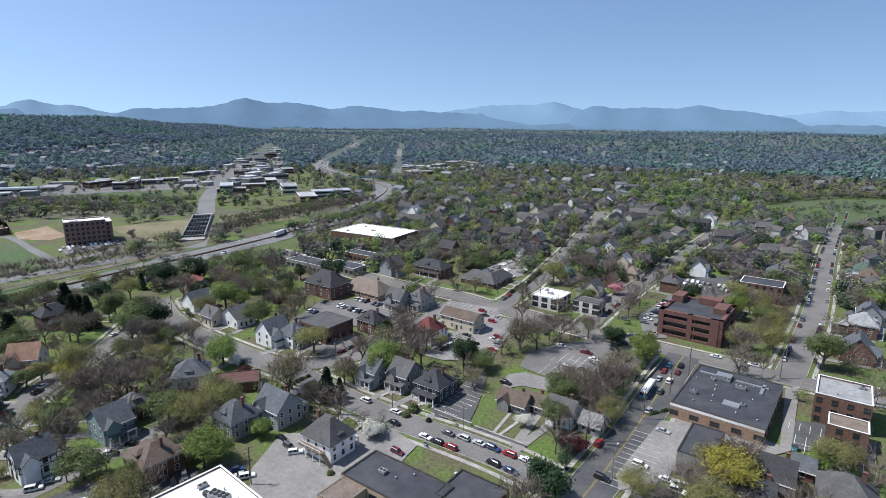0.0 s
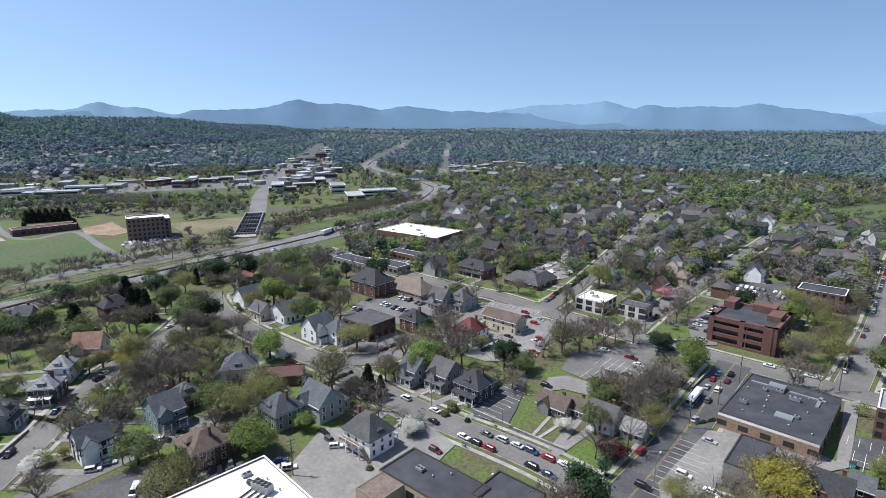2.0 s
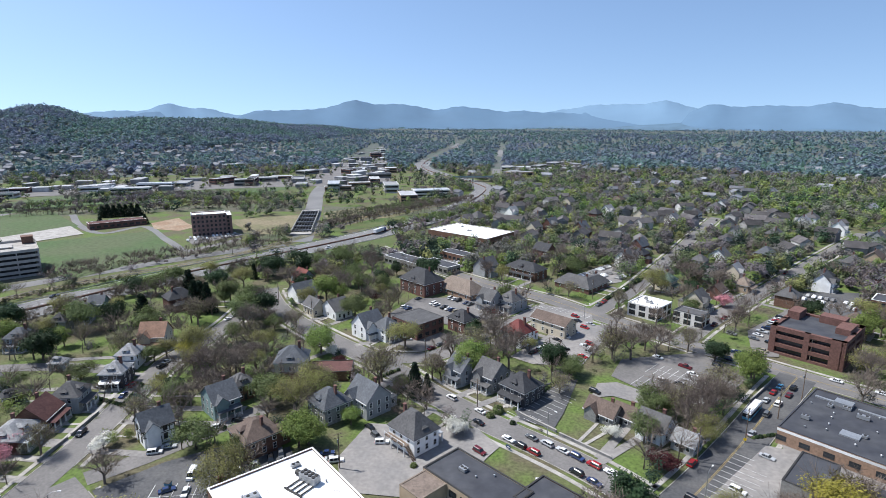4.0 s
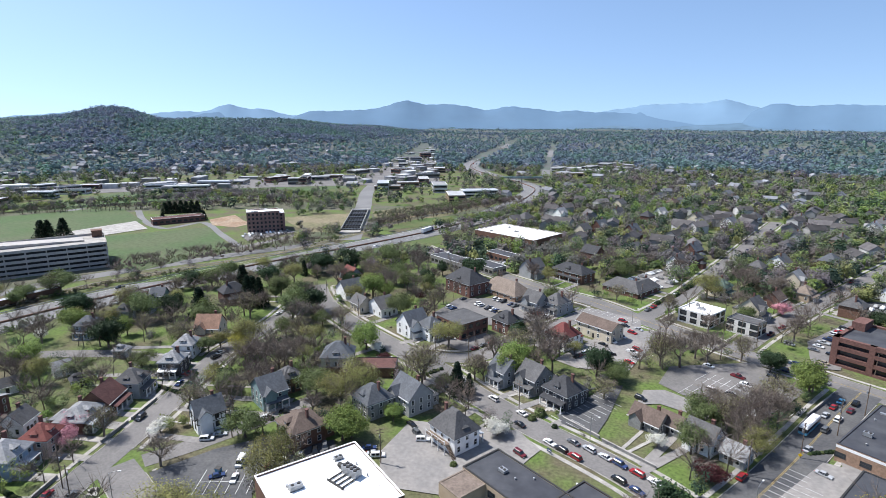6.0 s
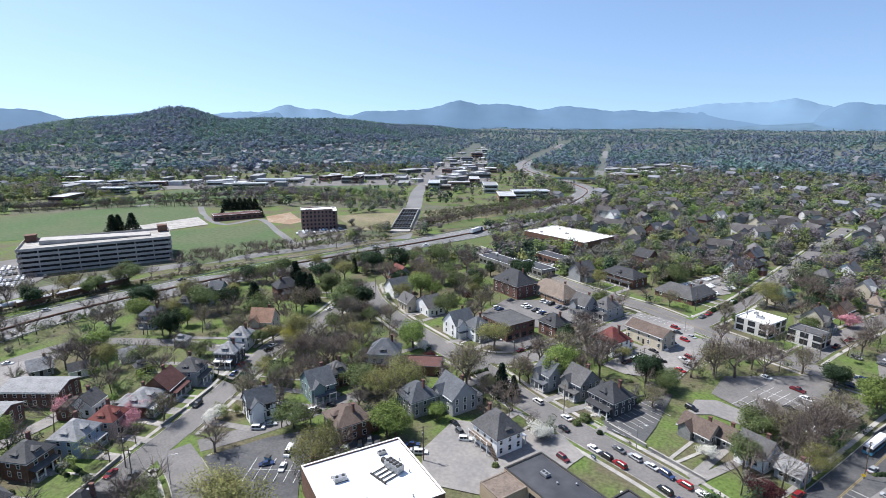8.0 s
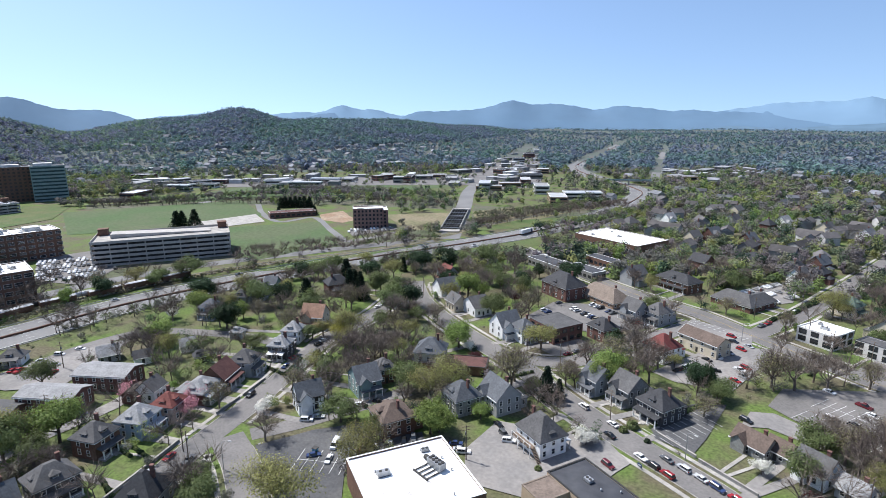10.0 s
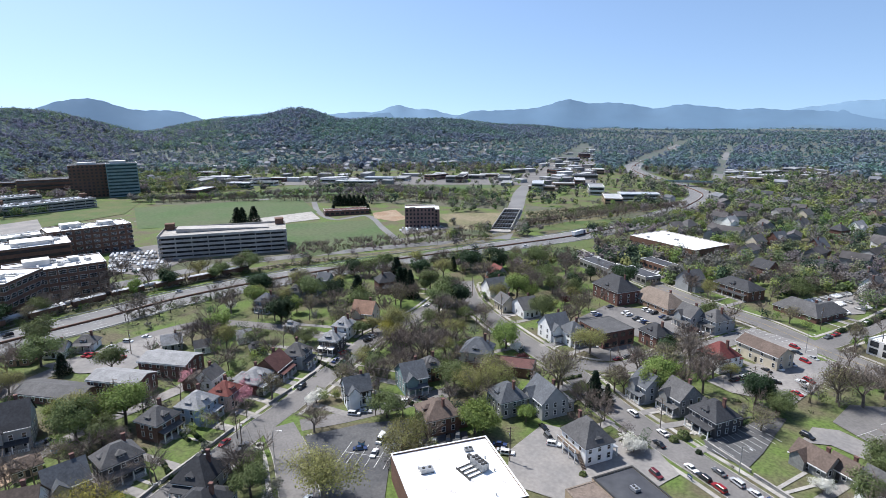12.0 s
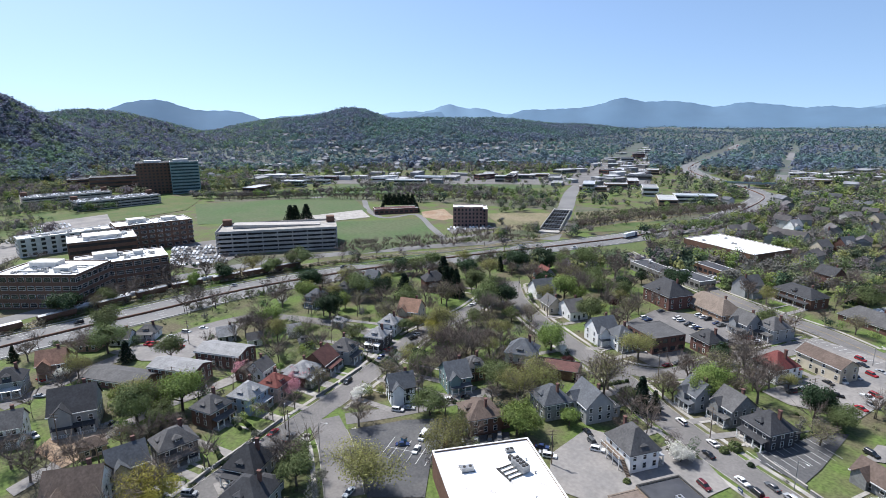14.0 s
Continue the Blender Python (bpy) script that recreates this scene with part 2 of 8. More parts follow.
def part(name, shape, mat, parent=None, label="", at=None):
    """Links a Shape (or a ready mesh) as one mesh object under its thing."""
    me = shape if isinstance(shape, bpy.types.Mesh) else shape.mesh(name, *((mat,) if isinstance(mat, str) else mat))
    ob = new(name, me)
    if parent is not None:
        ob.parent = parent
    if at is not None:
        ob.matrix_basis = at
    if label:
        ob["label"] = label
    return ob


def thing(name, x, y, z=0.0, rot=0.0, label="", category="", group="", kind=""):
    e = new(name)
    e.empty_display_size = 0.2
    e.matrix_basis = pose(x, y, z, 0, 0, rot)
    return tagged(e, label, category, group, kind)


def bulk(name, v, faces, mat, label="", category="", kind="stuff"):
    """One big mesh from numpy arrays of points and of equal-sided faces."""
    me = bpy.data.meshes.new(name)
    n, k = faces.shape
    me.vertices.add(len(v))
    me.vertices.foreach_set("co", np.asarray(v, np.float32).ravel())
    me.loops.add(n * k)
    me.loops.foreach_set("vertex_index", faces.astype(np.int32).ravel())
    me.polygons.add(n)
    me.polygons.foreach_set("loop_start", np.arange(0, n * k, k, dtype=np.int32))
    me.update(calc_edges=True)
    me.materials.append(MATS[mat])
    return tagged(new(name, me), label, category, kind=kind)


def curve_points(pts, step=6.0):
    """A smooth line through the points."""
    p = [np.array(q, float) for q in pts]
    p = [2 * p[0] - p[1]] + p + [2 * p[-1] - p[-2]]
    out = []
    for a, b, c, d in zip(p, p[1:], p[2:], p[3:]):
        n = max(1, int(np.linalg.norm(c - b) / step))
        for i in range(n):
            t = i / n
            out.append(0.5 * (2 * b + (c - a) * t + (2 * a - 5 * b + 4 * c - d) * t * t + (3 * b - a - 3 * c + d) * t ** 3))
    out.append(p[-2])
    return np.array(out)


def normals(line):
    d = np.gradient(line, axis=0)
    d /= np.linalg.norm(d, axis=1)[:, None] + 1e-9
    return np.stack([-d[:, 1], d[:, 0]], 1)


def inside(poly, x, y):
    hit, j = False, len(poly) - 1
    for i in range(len(poly)):
        (xi, yi), (xj, yj) = poly[i], poly[j]
        if (yi > y) != (yj > y) and x < (xj - xi) * (y - yi) / (yj - yi) + xi:
            hit = not hit
        j = i
    return hit


# ---- ground ----
HILLS = [  # azimuth, distance, elevation of the top in degrees, half width in degrees, half depth in metres
    (-81, 1350, 4.6, 8.3, 300), (-68, 1900, 0.85, 6.5, 380), (-45.2, 2200, 0.72, 3.6, 420), (-50, 2200, 0.05, 7, 500),
    (-38, 2100, 0.0, 6, 450), (-31, 2300, -0.35, 7, 450), (-23.5, 2700, -0.85, 5, 400), (8, 2000, -1.75, 7, 260), (-2, 2600, -1.45, 6, 300), (19, 1800, -1.7, 4, 200), (30, 2600, -1.3, 8, 400)]


def height(x, y):
    """Height of the ground, for numpy arrays."""
    x, y = np.asarray(x, float), np.asarray(y, float)
    r, az = np.hypot(x, y), np.degrees(np.arctan2(x, y))
    z = np.zeros_like(r)
    for a, d, el, wa, wd in HILLS:
        top = 93 + d * math.tan(radians(el)) - 8
        z += (top * np.exp(-((az - a) / wa) ** 2 / 2 - ((r - d) / wd) ** 2 / 2)) ** 4
    z = z ** 0.25 * np.clip((r - 800) / 450, 0, 1) ** 1.5
    far = np.clip((r - 1000) / 1500, 0, 1)
    z += far * (5 * np.sin(x / 210 + 1) * np.cos(y / 170) + 3 * np.sin(x / 90 + y / 130))
    return z


def ground_sheet():
    az = np.concatenate([np.arange(-90, 48, 0.5), np.arange(48, 270, 6.0)])
    rr = np.concatenate([[0.0], np.geomspace(30, 4940, 120)])
    a, r = np.meshgrid(np.radians(az), rr)
    x, y = r * np.sin(a), r * np.cos(a)
    v = np.stack([x, y, height(x, y)], -1).reshape(-1, 3)
    n = len(az)
    i, j = np.meshgrid(np.arange(len(rr) - 1), np.arange(n), indexing="ij")
    k = (j + 1) % n
    f = np.stack([i * n + j, (i + 1) * n + j, (i + 1) * n + k, i * n + k], -1).reshape(-1, 4)[:, ::-1]
    ob = bulk("ground", v, f, "lawn", "spring lawns and bare earth between houses and woods", "ground", "structure")
    ob.data.polygons.foreach_set("use_smooth", np.ones(len(f), bool))
    mid = v[f].mean(1)
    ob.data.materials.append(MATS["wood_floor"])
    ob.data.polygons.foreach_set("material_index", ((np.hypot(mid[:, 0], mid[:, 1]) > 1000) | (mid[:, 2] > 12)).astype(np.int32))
    return ob


def ridge(name, dist, peaks, base, mat, label):
    """A far mountain range: peaks are azimuth, elevation of the top, half width."""
    az = np.arange(-96, 52, 0.25)
    el = sum((((e - base) * np.exp(-np.abs((az - a) / (w * 1.9)) ** 1.7)) ** 5) for a, e, w in peaks) ** (1 / 5)
    el = base + el
    crest = 0.04 * np.sin(az * 1.9) + 0.025 * np.sin(az * 5.3 + 1) + 0.012 * np.sin(az * 13.0)
    steps = np.linspace(0, 1, 9)
    rows = []
    for s in steps:
        d = dist - 420 * (1 - s) + 7 * np.sin(az * 0.9 + s * 5) * (1 - s) * s * 4
        h = -30 + (93 + dist * np.tan(np.radians(el + crest * s ** 8)) + 30) * s ** 0.9
        rows.append(np.stack([d * np.sin(np.radians(az)), d * np.cos(np.radians(az)), h], -1))
    v = np.array(rows)
    n = len(az)
    i, j = np.meshgrid(np.arange(len(steps) - 1), np.arange(n - 1), indexing="ij")
    f = np.stack([i * n + j, i * n + j + 1, (i + 1) * n + j + 1, (i + 1) * n + j], -1).reshape(-1, 4)
    ob = bulk(name, v.reshape(-1, 3), f, mat, label, "mountains", "structure")
    ob.data.polygons.foreach_set("use_smooth", np.ones(len(f), bool))


ground_sheet()
ridge("backdrop_far_mountains", 4930, [(-48, 0.4, 6), (-40, 0.55, 3), (-35.8, 1.12, 2.0), (-33, 0.75, 2.4), (-30, 0.1, 3), (6, 1.2, 6), (10.8, 1.32, 2.6), (34, 0.6, 4), (40, 0.75, 5), (20, 0.7, 8)], -1.4, "ridge_farther_haze", "mountain range on the horizon, coloured pale blue for haze")
ridge("backdrop_mountains", 4820, [(-63.2, 1.72, 3.4), (-57, 0.75, 2.6), (-37, 0.5, 2.2), (-27.6, 0.62, 2.2), (-24, 0.7, 3), (-19, 1.55, 2.9), (-14.5, 1.25, 3.2), (-8.3, 1.0, 3.4), (-2.5, 0.55, 5), (4, 0.35, 5), (15, 1.12, 2.2), (19, 1.0, 3), (23.8, 1.12, 3.2), (28, 0.5, 3), (33, -0.2, 4)], -1.4, "ridge_far_haze", "wooded mountain range behind the valley, coloured blue for haze")

ridge("backdrop_low_hills", 4690, [(-31, -0.39, 3.74), (-26, -0.64, 3.4), (-21, -0.44, 2.72), (-15, -0.79, 4.08), (-9, -0.59, 3.74), (-3.5, -0.74, 3.4), (1.5, -0.46, 4.42), (7, -0.69, 3.74), (12, -0.39, 4.08), (18, -0.64, 4.42), (24, -0.46, 3.74), (29, -0.69, 4.08), (35, -0.44, 5.1), (42, -0.59, 5.1)], -1.6, "ridge_near_haze", "low wooded hills before the mountains, coloured blue-green for haze")

# ---- roads, lots and lawns ----
ROADS, LOTS, KEEP = [], [], []      # centre lines with half widths; paved or open areas; footprints
LEVEL = [0.05]


def next_level():
    LEVEL[0] += 0.006
    return LEVEL[0]


def strip(line, a, b, z0, z1=None):
    """Points of a band from offset a to b along a line."""
    n = normals(line)
    zz = np.zeros(len(line)) + z0
    return np.column_stack([line + n * a, zz]), np.column_stack([line + n * b, zz])


def band(shape, line, a, b, z, m=0):
    p, q = strip(line, a, b, z)
    for i in range(len(line) - 1):
        shape.face([tuple(p[i]), tuple(p[i + 1]), tuple(q[i + 1]), tuple(q[i])][::-1], m)


def road(name, pts, width, mat="asphalt", label="", z=None, step=6.0, line=None, walks=True):
    """A street: a worn asphalt band, its centre line and its kerbed walks."""
    pl = curve_points(pts, step)
    ROADS.append((pl, width / 2, walks))
    s = Shape()
    z = next_level() if z is None else z
    band(s, pl, -width / 2, width / 2, z)
    ob = part(name, s, mat)
    tagged(ob, label or "worn grey asphalt street between kerbs", "road", kind="structure")
    if line:
        s = Shape()
        for o in (-0.18, 0.18):
            band(s, pl, o - 0.06, o + 0.06, z + 0.02)
        part("centre_line", s, line, ob)
    return ob


def area(name, pts, mat, label, category="ground", clear=True, z=None):
    """A flat paved or planted area with straight sides."""
    s = Shape()
    h = next_level() if z is None else z
    a = sum(p[0] * q[1] - q[0] * p[1] for p, q in zip(pts, pts[1:] + pts[:1]))
    ring = pts if a > 0 else pts[::-1]
    s.face([(x, y, h) for x, y in ring])
    if clear:
        LOTS.append(pts)
    return tagged(part(name, s, mat), label, category, kind="structure")


def free(x, y, gap=0.0, lots=True):
    """Whether a place is clear of streets, lots and buildings."""
    for pl, hw, _ in ROADS:
        d = np.hypot(pl[:, 0] - x, pl[:, 1] - y).min()
        if d < hw + gap + 2.0:
            return False
    if lots and any(inside(p, x, y) for p in LOTS):
        return False
    return all((x - a) ** 2 + (y - b) ** 2 > (r + gap) ** 2 for a, b, r in KEEP)


# streets
road('street_long', [(35.2, 122.2), (26.8, 130.9), (11.1, 143.8), (-3.8, 152.8), (-14.7, 160.2), (-26.6, 168.7), (-40.0, 179.2), (-52.9, 191.4), (-77.2, 207.2), (-108.7, 230.6), (-130.5, 251.8), (-147.8, 276.9)], 10.5, 'asphalt')
road('street_cross', [(-60.4, 199.6), (-40.3, 202.4), (-29.1, 219.3), (-11.3, 244.8), (4.8, 272.5)], 9, 'asphalt')
road('street_upper', [(-129.1, 396.7), (-81.7, 349.6), (-48.8, 323.8), (-20.3, 302.5), (5, 287.5), (27.4, 266.8), (47.3, 250.2), (67, 233.5), (85.2, 221), (101.3, 208.7), (117.7, 197.1), (130.5, 186.5), (152.2, 175.5)], 11, 'asphalt', line='yellow_paint')
road('street_south', [(35.3, 122.6), (47.8, 138.7), (65.1, 163.2), (82.2, 188.6), (97.2, 209.7)], 12, 'asphalt_dark', line='yellow_paint')
road('street_east', [(29, 268.5), (50.4, 306.1), (75.9, 362.2), (98.9, 414.1), (130.5, 487.7), (164.7, 565)], 9, 'asphalt')
road('street_northeast', [(62.7, 236.8), (83, 267.8), (110.9, 304.1), (152.2, 359.5), (198.3, 420.8), (262.1, 505.6)], 9, 'asphalt')
road('street_right', [(127, 189.2), (157.9, 228.4), (192.5, 274.2), (273.1, 386.2), (365.5, 509), (414.4, 574.2)], 10, 'asphalt')
road('street_west', [(-116.4, 58.6), (-118.7, 70.4), (-121.3, 84.2), (-124.2, 100.2), (-126.5, 117.4), (-130.2, 136.0), (-133.7, 153.2), (-138.0, 167.8), (-140.0, 179.5), (-139.7, 191.6), (-138.9, 208.7), (-139.4, 223.4), (-142.7, 245.6), (-144.4, 272.6)], 9, 'asphalt')
road('street_down', [(-119.9, 106.6), (-106.7, 99.0), (-96.2, 91.2), (-86.1, 83.3)], 10, 'asphalt')
road('street_short', [(-114.1, 110.7), (-105.1, 122.0), (-97.6, 133.7), (-89.7, 146.1), (-84.1, 155.7)], 7, 'asphalt', walks=False)
road('street_left', [(-215.3, 47.3), (-216.9, 59.5), (-223, 80.8), (-227.5, 113), (-226.7, 137.5), (-216.8, 155.8), (-178.5, 168.7), (-147.3, 169.6)], 7, 'asphalt', walks=False)

# highway and the road beyond it
road('highway', [(-280.6, 36.8), (-276.9, 65), (-273.5, 96.4), (-267.6, 134.5), (-263, 174), (-243.5, 230.2), (-208.7, 302.9), (-160.7, 382), (-126.6, 447.1), (-94.5, 536.9), (-79.2, 629), (-73.7, 732.9), (-87.3, 782.2), (-119.4, 843.5), (-152.2, 886.4), (-216.4, 1015.1), (-244.9, 1125.9), (-262.1, 1368.9), (-280, 1700), (-305.9, 2121.5)], 30, 'concrete_road', label='pale concrete highway with two carriageways', walks=False)
road('frontage_road', [(-317, 51.3), (-316.2, 76.3), (-316.2, 88), (-319.2, 118.7), (-320.6, 145.9), (-317.1, 179.2), (-304.7, 225.4), (-281.9, 266.5), (-257.7, 300), (-232, 335.6), (-190, 383.5)], 12, 'concrete_road', label='pale concrete road beside the railway', walks=False)
road('bridge_street', [(-180.3, 392.9), (-203.5, 461.8), (-238.5, 556.1), (-280.8, 667.2), (-312.2, 780.5), (-359.1, 981.4), (-403.3, 1220.4), (-524.7, 1715.2)], 17, 'concrete_road', label='wide concrete street leading away from the bridge', walks=False)
road('far_avenue', [(-75.6, 881.2), (-87.4, 1059.1), (-115.5, 1463.8), (-135.5, 1823)], 14, 'concrete_road', walks=False)
road('far_drive', [(-465.4, 364.2), (-493.2, 405.8), (-519.2, 453.5), (-526.7, 498)], 10, 'concrete_road', walks=False)

# fields and verges
road('field_drive', [(-452.9, 468.6), (-400.3, 420.3), (-354.4, 394.3), (-341.4, 426.1), (-293.3, 386.9), (-248.1, 349.0)], 6, 'concrete_road', label='pale drive through the fields', walks=False)
road('college_drive', [(-248.1, 349.0), (-235.7, 381.2), (-225.6, 420.0), (-209.0, 450.1)], 7, 'asphalt', label='drive round the tall brick block', walks=False)
road('field_path', [(-513.1, 291.9), (-486.3, 321.5), (-459.1, 355.8), (-412.5, 374.7)], 4, 'concrete_road', label='narrow pale path in the fields', walks=False)
area('field_near', [(-402, 330.3), (-320.9, 409.3), (-251.7, 344), (-268.5, 275.7), (-293.3, 280.1)], 'turf', 'mown green sports field')
area('field_left', [(-594.2, 339.3), (-491.4, 483.4), (-401.3, 419.7), (-386.4, 396.1), (-446.3, 300.5), (-473.9, 271.8)], 'turf', 'wide mown green field')
area('field_far', [(-572.3, 418.9), (-592.1, 582.4), (-364.4, 752.3), (-313.7, 719.5), (-418.6, 549)], 'turf', 'long green field behind a line of trees')
area('field_park', [(325.5, 596.8), (452.3, 680.5), (560.7, 661.1), (481, 512.7), (363.6, 495.1), (320.2, 507.5)], 'turf', 'green park lawn')
area('construction_soil', [(-345.9, 441.4), (-338.2, 470.2), (-311.4, 445.3), (-295.3, 434.9), (-298.6, 414.2), (-324.7, 417.7)], 'bare_soil', 'red bare soil of a building site')
area('construction_ground', [(-286.4, 468.5), (-233.1, 507.9), (-206, 461.1), (-192.5, 419.4), (-231.2, 413)], 'dry_grass', 'trampled grass and soil of a building site')
area('dry_field', [(-215.3, 523.9), (-168.1, 589.3), (-111.7, 593), (-139.7, 511.3), (-186.1, 466.8)], 'dry_grass', 'dry grass beside the railway')
area('verge_far', [(-181.2, 468.3), (-139.7, 511.3), (-69, 593.3), (-65.8, 560.2), (-129.4, 474.8), (-171.5, 430.5)], 'verge', 'green verge along the highway')
area('verge_near', [(-169.2, 343.9), (-138.5, 392.6), (-118.7, 422.3), (-106, 408.2), (-127.2, 353.3), (-152, 327.1)], 'verge', 'green slope beside the highway')
area('verge_left', [(-255.6, 246.7), (-239.7, 291.4), (-223.3, 323.5), (-186.1, 367), (-213.4, 309.5), (-229.8, 268)], 'verge', 'green slope between road and highway')

area('rail_bank', [(-339.4, 192.4), (-325.2, 240.9), (-299.2, 282.8), (-272.7, 317.3), (-248.6, 359.0), (-224.7, 408.6), (-211.1, 445.4), (-196.5, 416.1), (-204.8, 378.4), (-235.3, 340.4), (-261.3, 304.1), (-287.0, 271.3), (-309.9, 229.4), (-323.3, 182.9)], 'scrub', 'brown scrub bank above the railway', clear=False, z=0.045)
area('field_hedge_ground', [(-625.9, 383.9), (-562.8, 436.9), (-476.0, 487.5), (-403.2, 529.1), (-327.6, 561.5), (-264.0, 586.9), (-236.7, 528.8), (-299.3, 514.3), (-380.7, 500.0), (-449.3, 460.3), (-531.0, 412.0), (-591.0, 362.0)], 'scrub', 'brown undergrowth under a line of trees', clear=False, z=0.045)
area('site_bank', [(-230.3, 564.4), (-181.4, 565.4), (-130.3, 582.7), (-99.9, 587.0), (-100.6, 542.9), (-136.9, 511.7), (-166.9, 465.8), (-187.2, 452.1)], 'scrub', 'brown scrub beside the highway', clear=False, z=0.045)

# lots
area('lot_centre', [(-51.6, 132), (-48.5, 150.7), (-14.9, 153.8), (-7.1, 145.2), (-9.7, 140.2), (-19, 118.9), (-45.9, 117.8)], 'asphalt_worn', 'worn pale asphalt parking lot')
area('lot_vans', [(-108.3, 106.6), (-98.1, 120.9), (-86.5, 131.3), (-78.3, 124.2), (-67.3, 134.4), (-63.7, 129.8), (-79.9, 112.2), (-69.4, 95.3), (-81.4, 86.7), (-98.1, 99.8)], 'asphalt_dark', 'dark asphalt parking lot with white stalls')
area('rear_alley', [(-161.3, 33.1), (-165.6, 47.2), (-171.0, 61.7), (-172.7, 78.7), (-171.7, 89.2), (-172.1, 105.0), (-174.5, 116.5), (-169.6, 115.7), (-165.9, 103.8), (-166.9, 88.6), (-168.2, 78.3), (-165.4, 61.8), (-160.6, 47.5), (-156.2, 33.4)], 'asphalt_worn', 'narrow worn lane behind houses')
area('lot_shade', [(35.3, 214.4), (67.7, 227), (78.2, 204.1), (59.1, 180.4), (41.5, 186.7), (29.7, 198.3)], 'asphalt', 'asphalt parking lot with white stalls')
area('rear_drive', [(20.9, 179.9), (24.2, 191.5), (31.2, 193.5), (45.9, 183.7), (42.3, 176.1), (28.6, 182.6)], 'asphalt_worn', 'paved drive behind a low house')
area('lot_stalls', [(69.3, 159.8), (80.3, 156.6), (59.5, 130), (45.4, 125.3), (46.7, 132.3)], 'asphalt_worn', 'worn parking lot with hatched stalls')
area('lot_dark', [(-5.1, 169.7), (6.7, 188.5), (17.4, 193.3), (11.7, 168), (8.4, 157.5), (-2.2, 161.4)], 'asphalt_dark', 'dark asphalt parking lot with white stalls')
area('lot_cars', [(-8.3, 208.9), (13.4, 246.3), (37.6, 253.4), (19, 204), (10.9, 204.1), (0.6, 203.6)], 'asphalt_worn', 'pale asphalt lot full of parked cars')
area('lot_stripes', [(-3.5, 256.4), (3, 277.4), (27.6, 265), (26.9, 230.7), (15.9, 241.5)], 'asphalt_worn', 'pale asphalt lot beside a tan building')
area('lot_mid', [(-58.8, 214.8), (-45.3, 232.5), (-33.8, 225.5), (-44.4, 206.7)], 'asphalt', 'asphalt lot behind a brick block')
area('lot_upper', [(-70.3, 244.4), (-63.5, 273.5), (-29, 283.6), (-12.2, 257.5), (-36.1, 238.9)], 'asphalt', 'asphalt lot between brick buildings')
area('lot_clinic', [(20.7, 330.9), (44.9, 361), (53.8, 353.1), (49.1, 325.5), (31.9, 311.8)], 'asphalt_worn', 'pale lot full of parked cars')
area('lot_offices', [(-110.8, 368.4), (-75.3, 394.5), (-36.2, 370.2), (-50.3, 333.9), (-85.7, 335.8)], 'asphalt', 'asphalt lot among low offices')
area('lot_brick', [(94.6, 255.7), (125.3, 291.8), (97.2, 227.4), (87.4, 227.3)], 'asphalt', 'asphalt lot beside a brick block')
area('lot_rear', [(134.3, 322.9), (173.2, 326.2), (149.9, 273.4), (132.7, 302.4)], 'asphalt_dark', 'dark asphalt lot behind a brick block')
area('lot_right', [(108.8, 160.3), (118.5, 158.7), (128.7, 146.4), (117.3, 135.5), (100.4, 146.1)], 'asphalt_dark', 'dark lot with white stalls')
area('alley_right', [(74.9, 165.1), (83.4, 163.4), (98.7, 146.1), (121.2, 181.2), (127.6, 183.4), (100.3, 143.3), (88.3, 139.1), (72.6, 154.9)], 'asphalt_worn', 'worn asphalt round a flat-roofed building')
area('lot_apartments', [(-233.9, 89.7), (-222.4, 137.7), (-216.9, 146.2), (-198.7, 104.5), (-213.7, 93.9)], 'asphalt_worn', 'pale lot beside brick apartments')
area('yard_dirt', [(-175.6, 44.2), (-185.4, 58.4), (-171, 62.6), (-160.6, 55), (-159.5, 45.7)], 'bare_soil', 'bare pale yard behind houses')
area('lot_medical', [(-408.8, 212.4), (-398.3, 244.2), (-335.2, 219.8), (-317.3, 187.1), (-352.3, 179.9)], 'asphalt', 'lot full of parked cars beside a clinic')
area('lot_garage_front', [(-426, 350.2), (-406.3, 416.4), (-368, 389), (-388.8, 339.2)], 'concrete', 'pale paved lot in the fields')
area('lot_dorm', [(-273.1, 384.9), (-254.3, 419.6), (-236.5, 409.6), (-255.1, 368.1)], 'asphalt', 'asphalt lot by a tall brick block')
area('lot_hospital', [(-623.5, 164.4), (-705.2, 218.2), (-760.6, 284.3), (-638, 376.1), (-563.8, 311.9), (-554.5, 238.4), (-578.8, 194.6), (-509.8, 131.8)], 'verge', 'rough grass below the hospital')
area('lot_staff', [(-564.4, 166.9), (-583.7, 178.3), (-583.6, 204.8), (-566.3, 203.0), (-540.7, 180.1)], 'asphalt', 'small lot full of cars below the hospital')
area('lot_white', [(-447.8, 114), (-484.3, 149.3), (-534.5, 224.4), (-605.4, 250.2), (-604.4, 194.3), (-534.3, 138.8)], 'asphalt_worn', 'building site and lots beside a white block')
area('lot_far', [(-77.4, 1062), (78.8, 1211.8), (64.9, 1045.7), (-62.8, 938.4)], 'asphalt', 'far parking lot')
area('strip_commercial', [(-343.6, 748.4), (-521, 1616.9), (-472.1, 1630.5), (-207.4, 752), (-257.2, 704.6)], 'asphalt', 'paved ground of a commercial strip')
area('strip_left', [(-786.1, 551.5), (-628.8, 721.9), (-370, 850.1), (-311.5, 735.8), (-506.2, 632.5), (-711.7, 497.9)], 'asphalt', 'paved ground of low blocks at the foot of a hill')
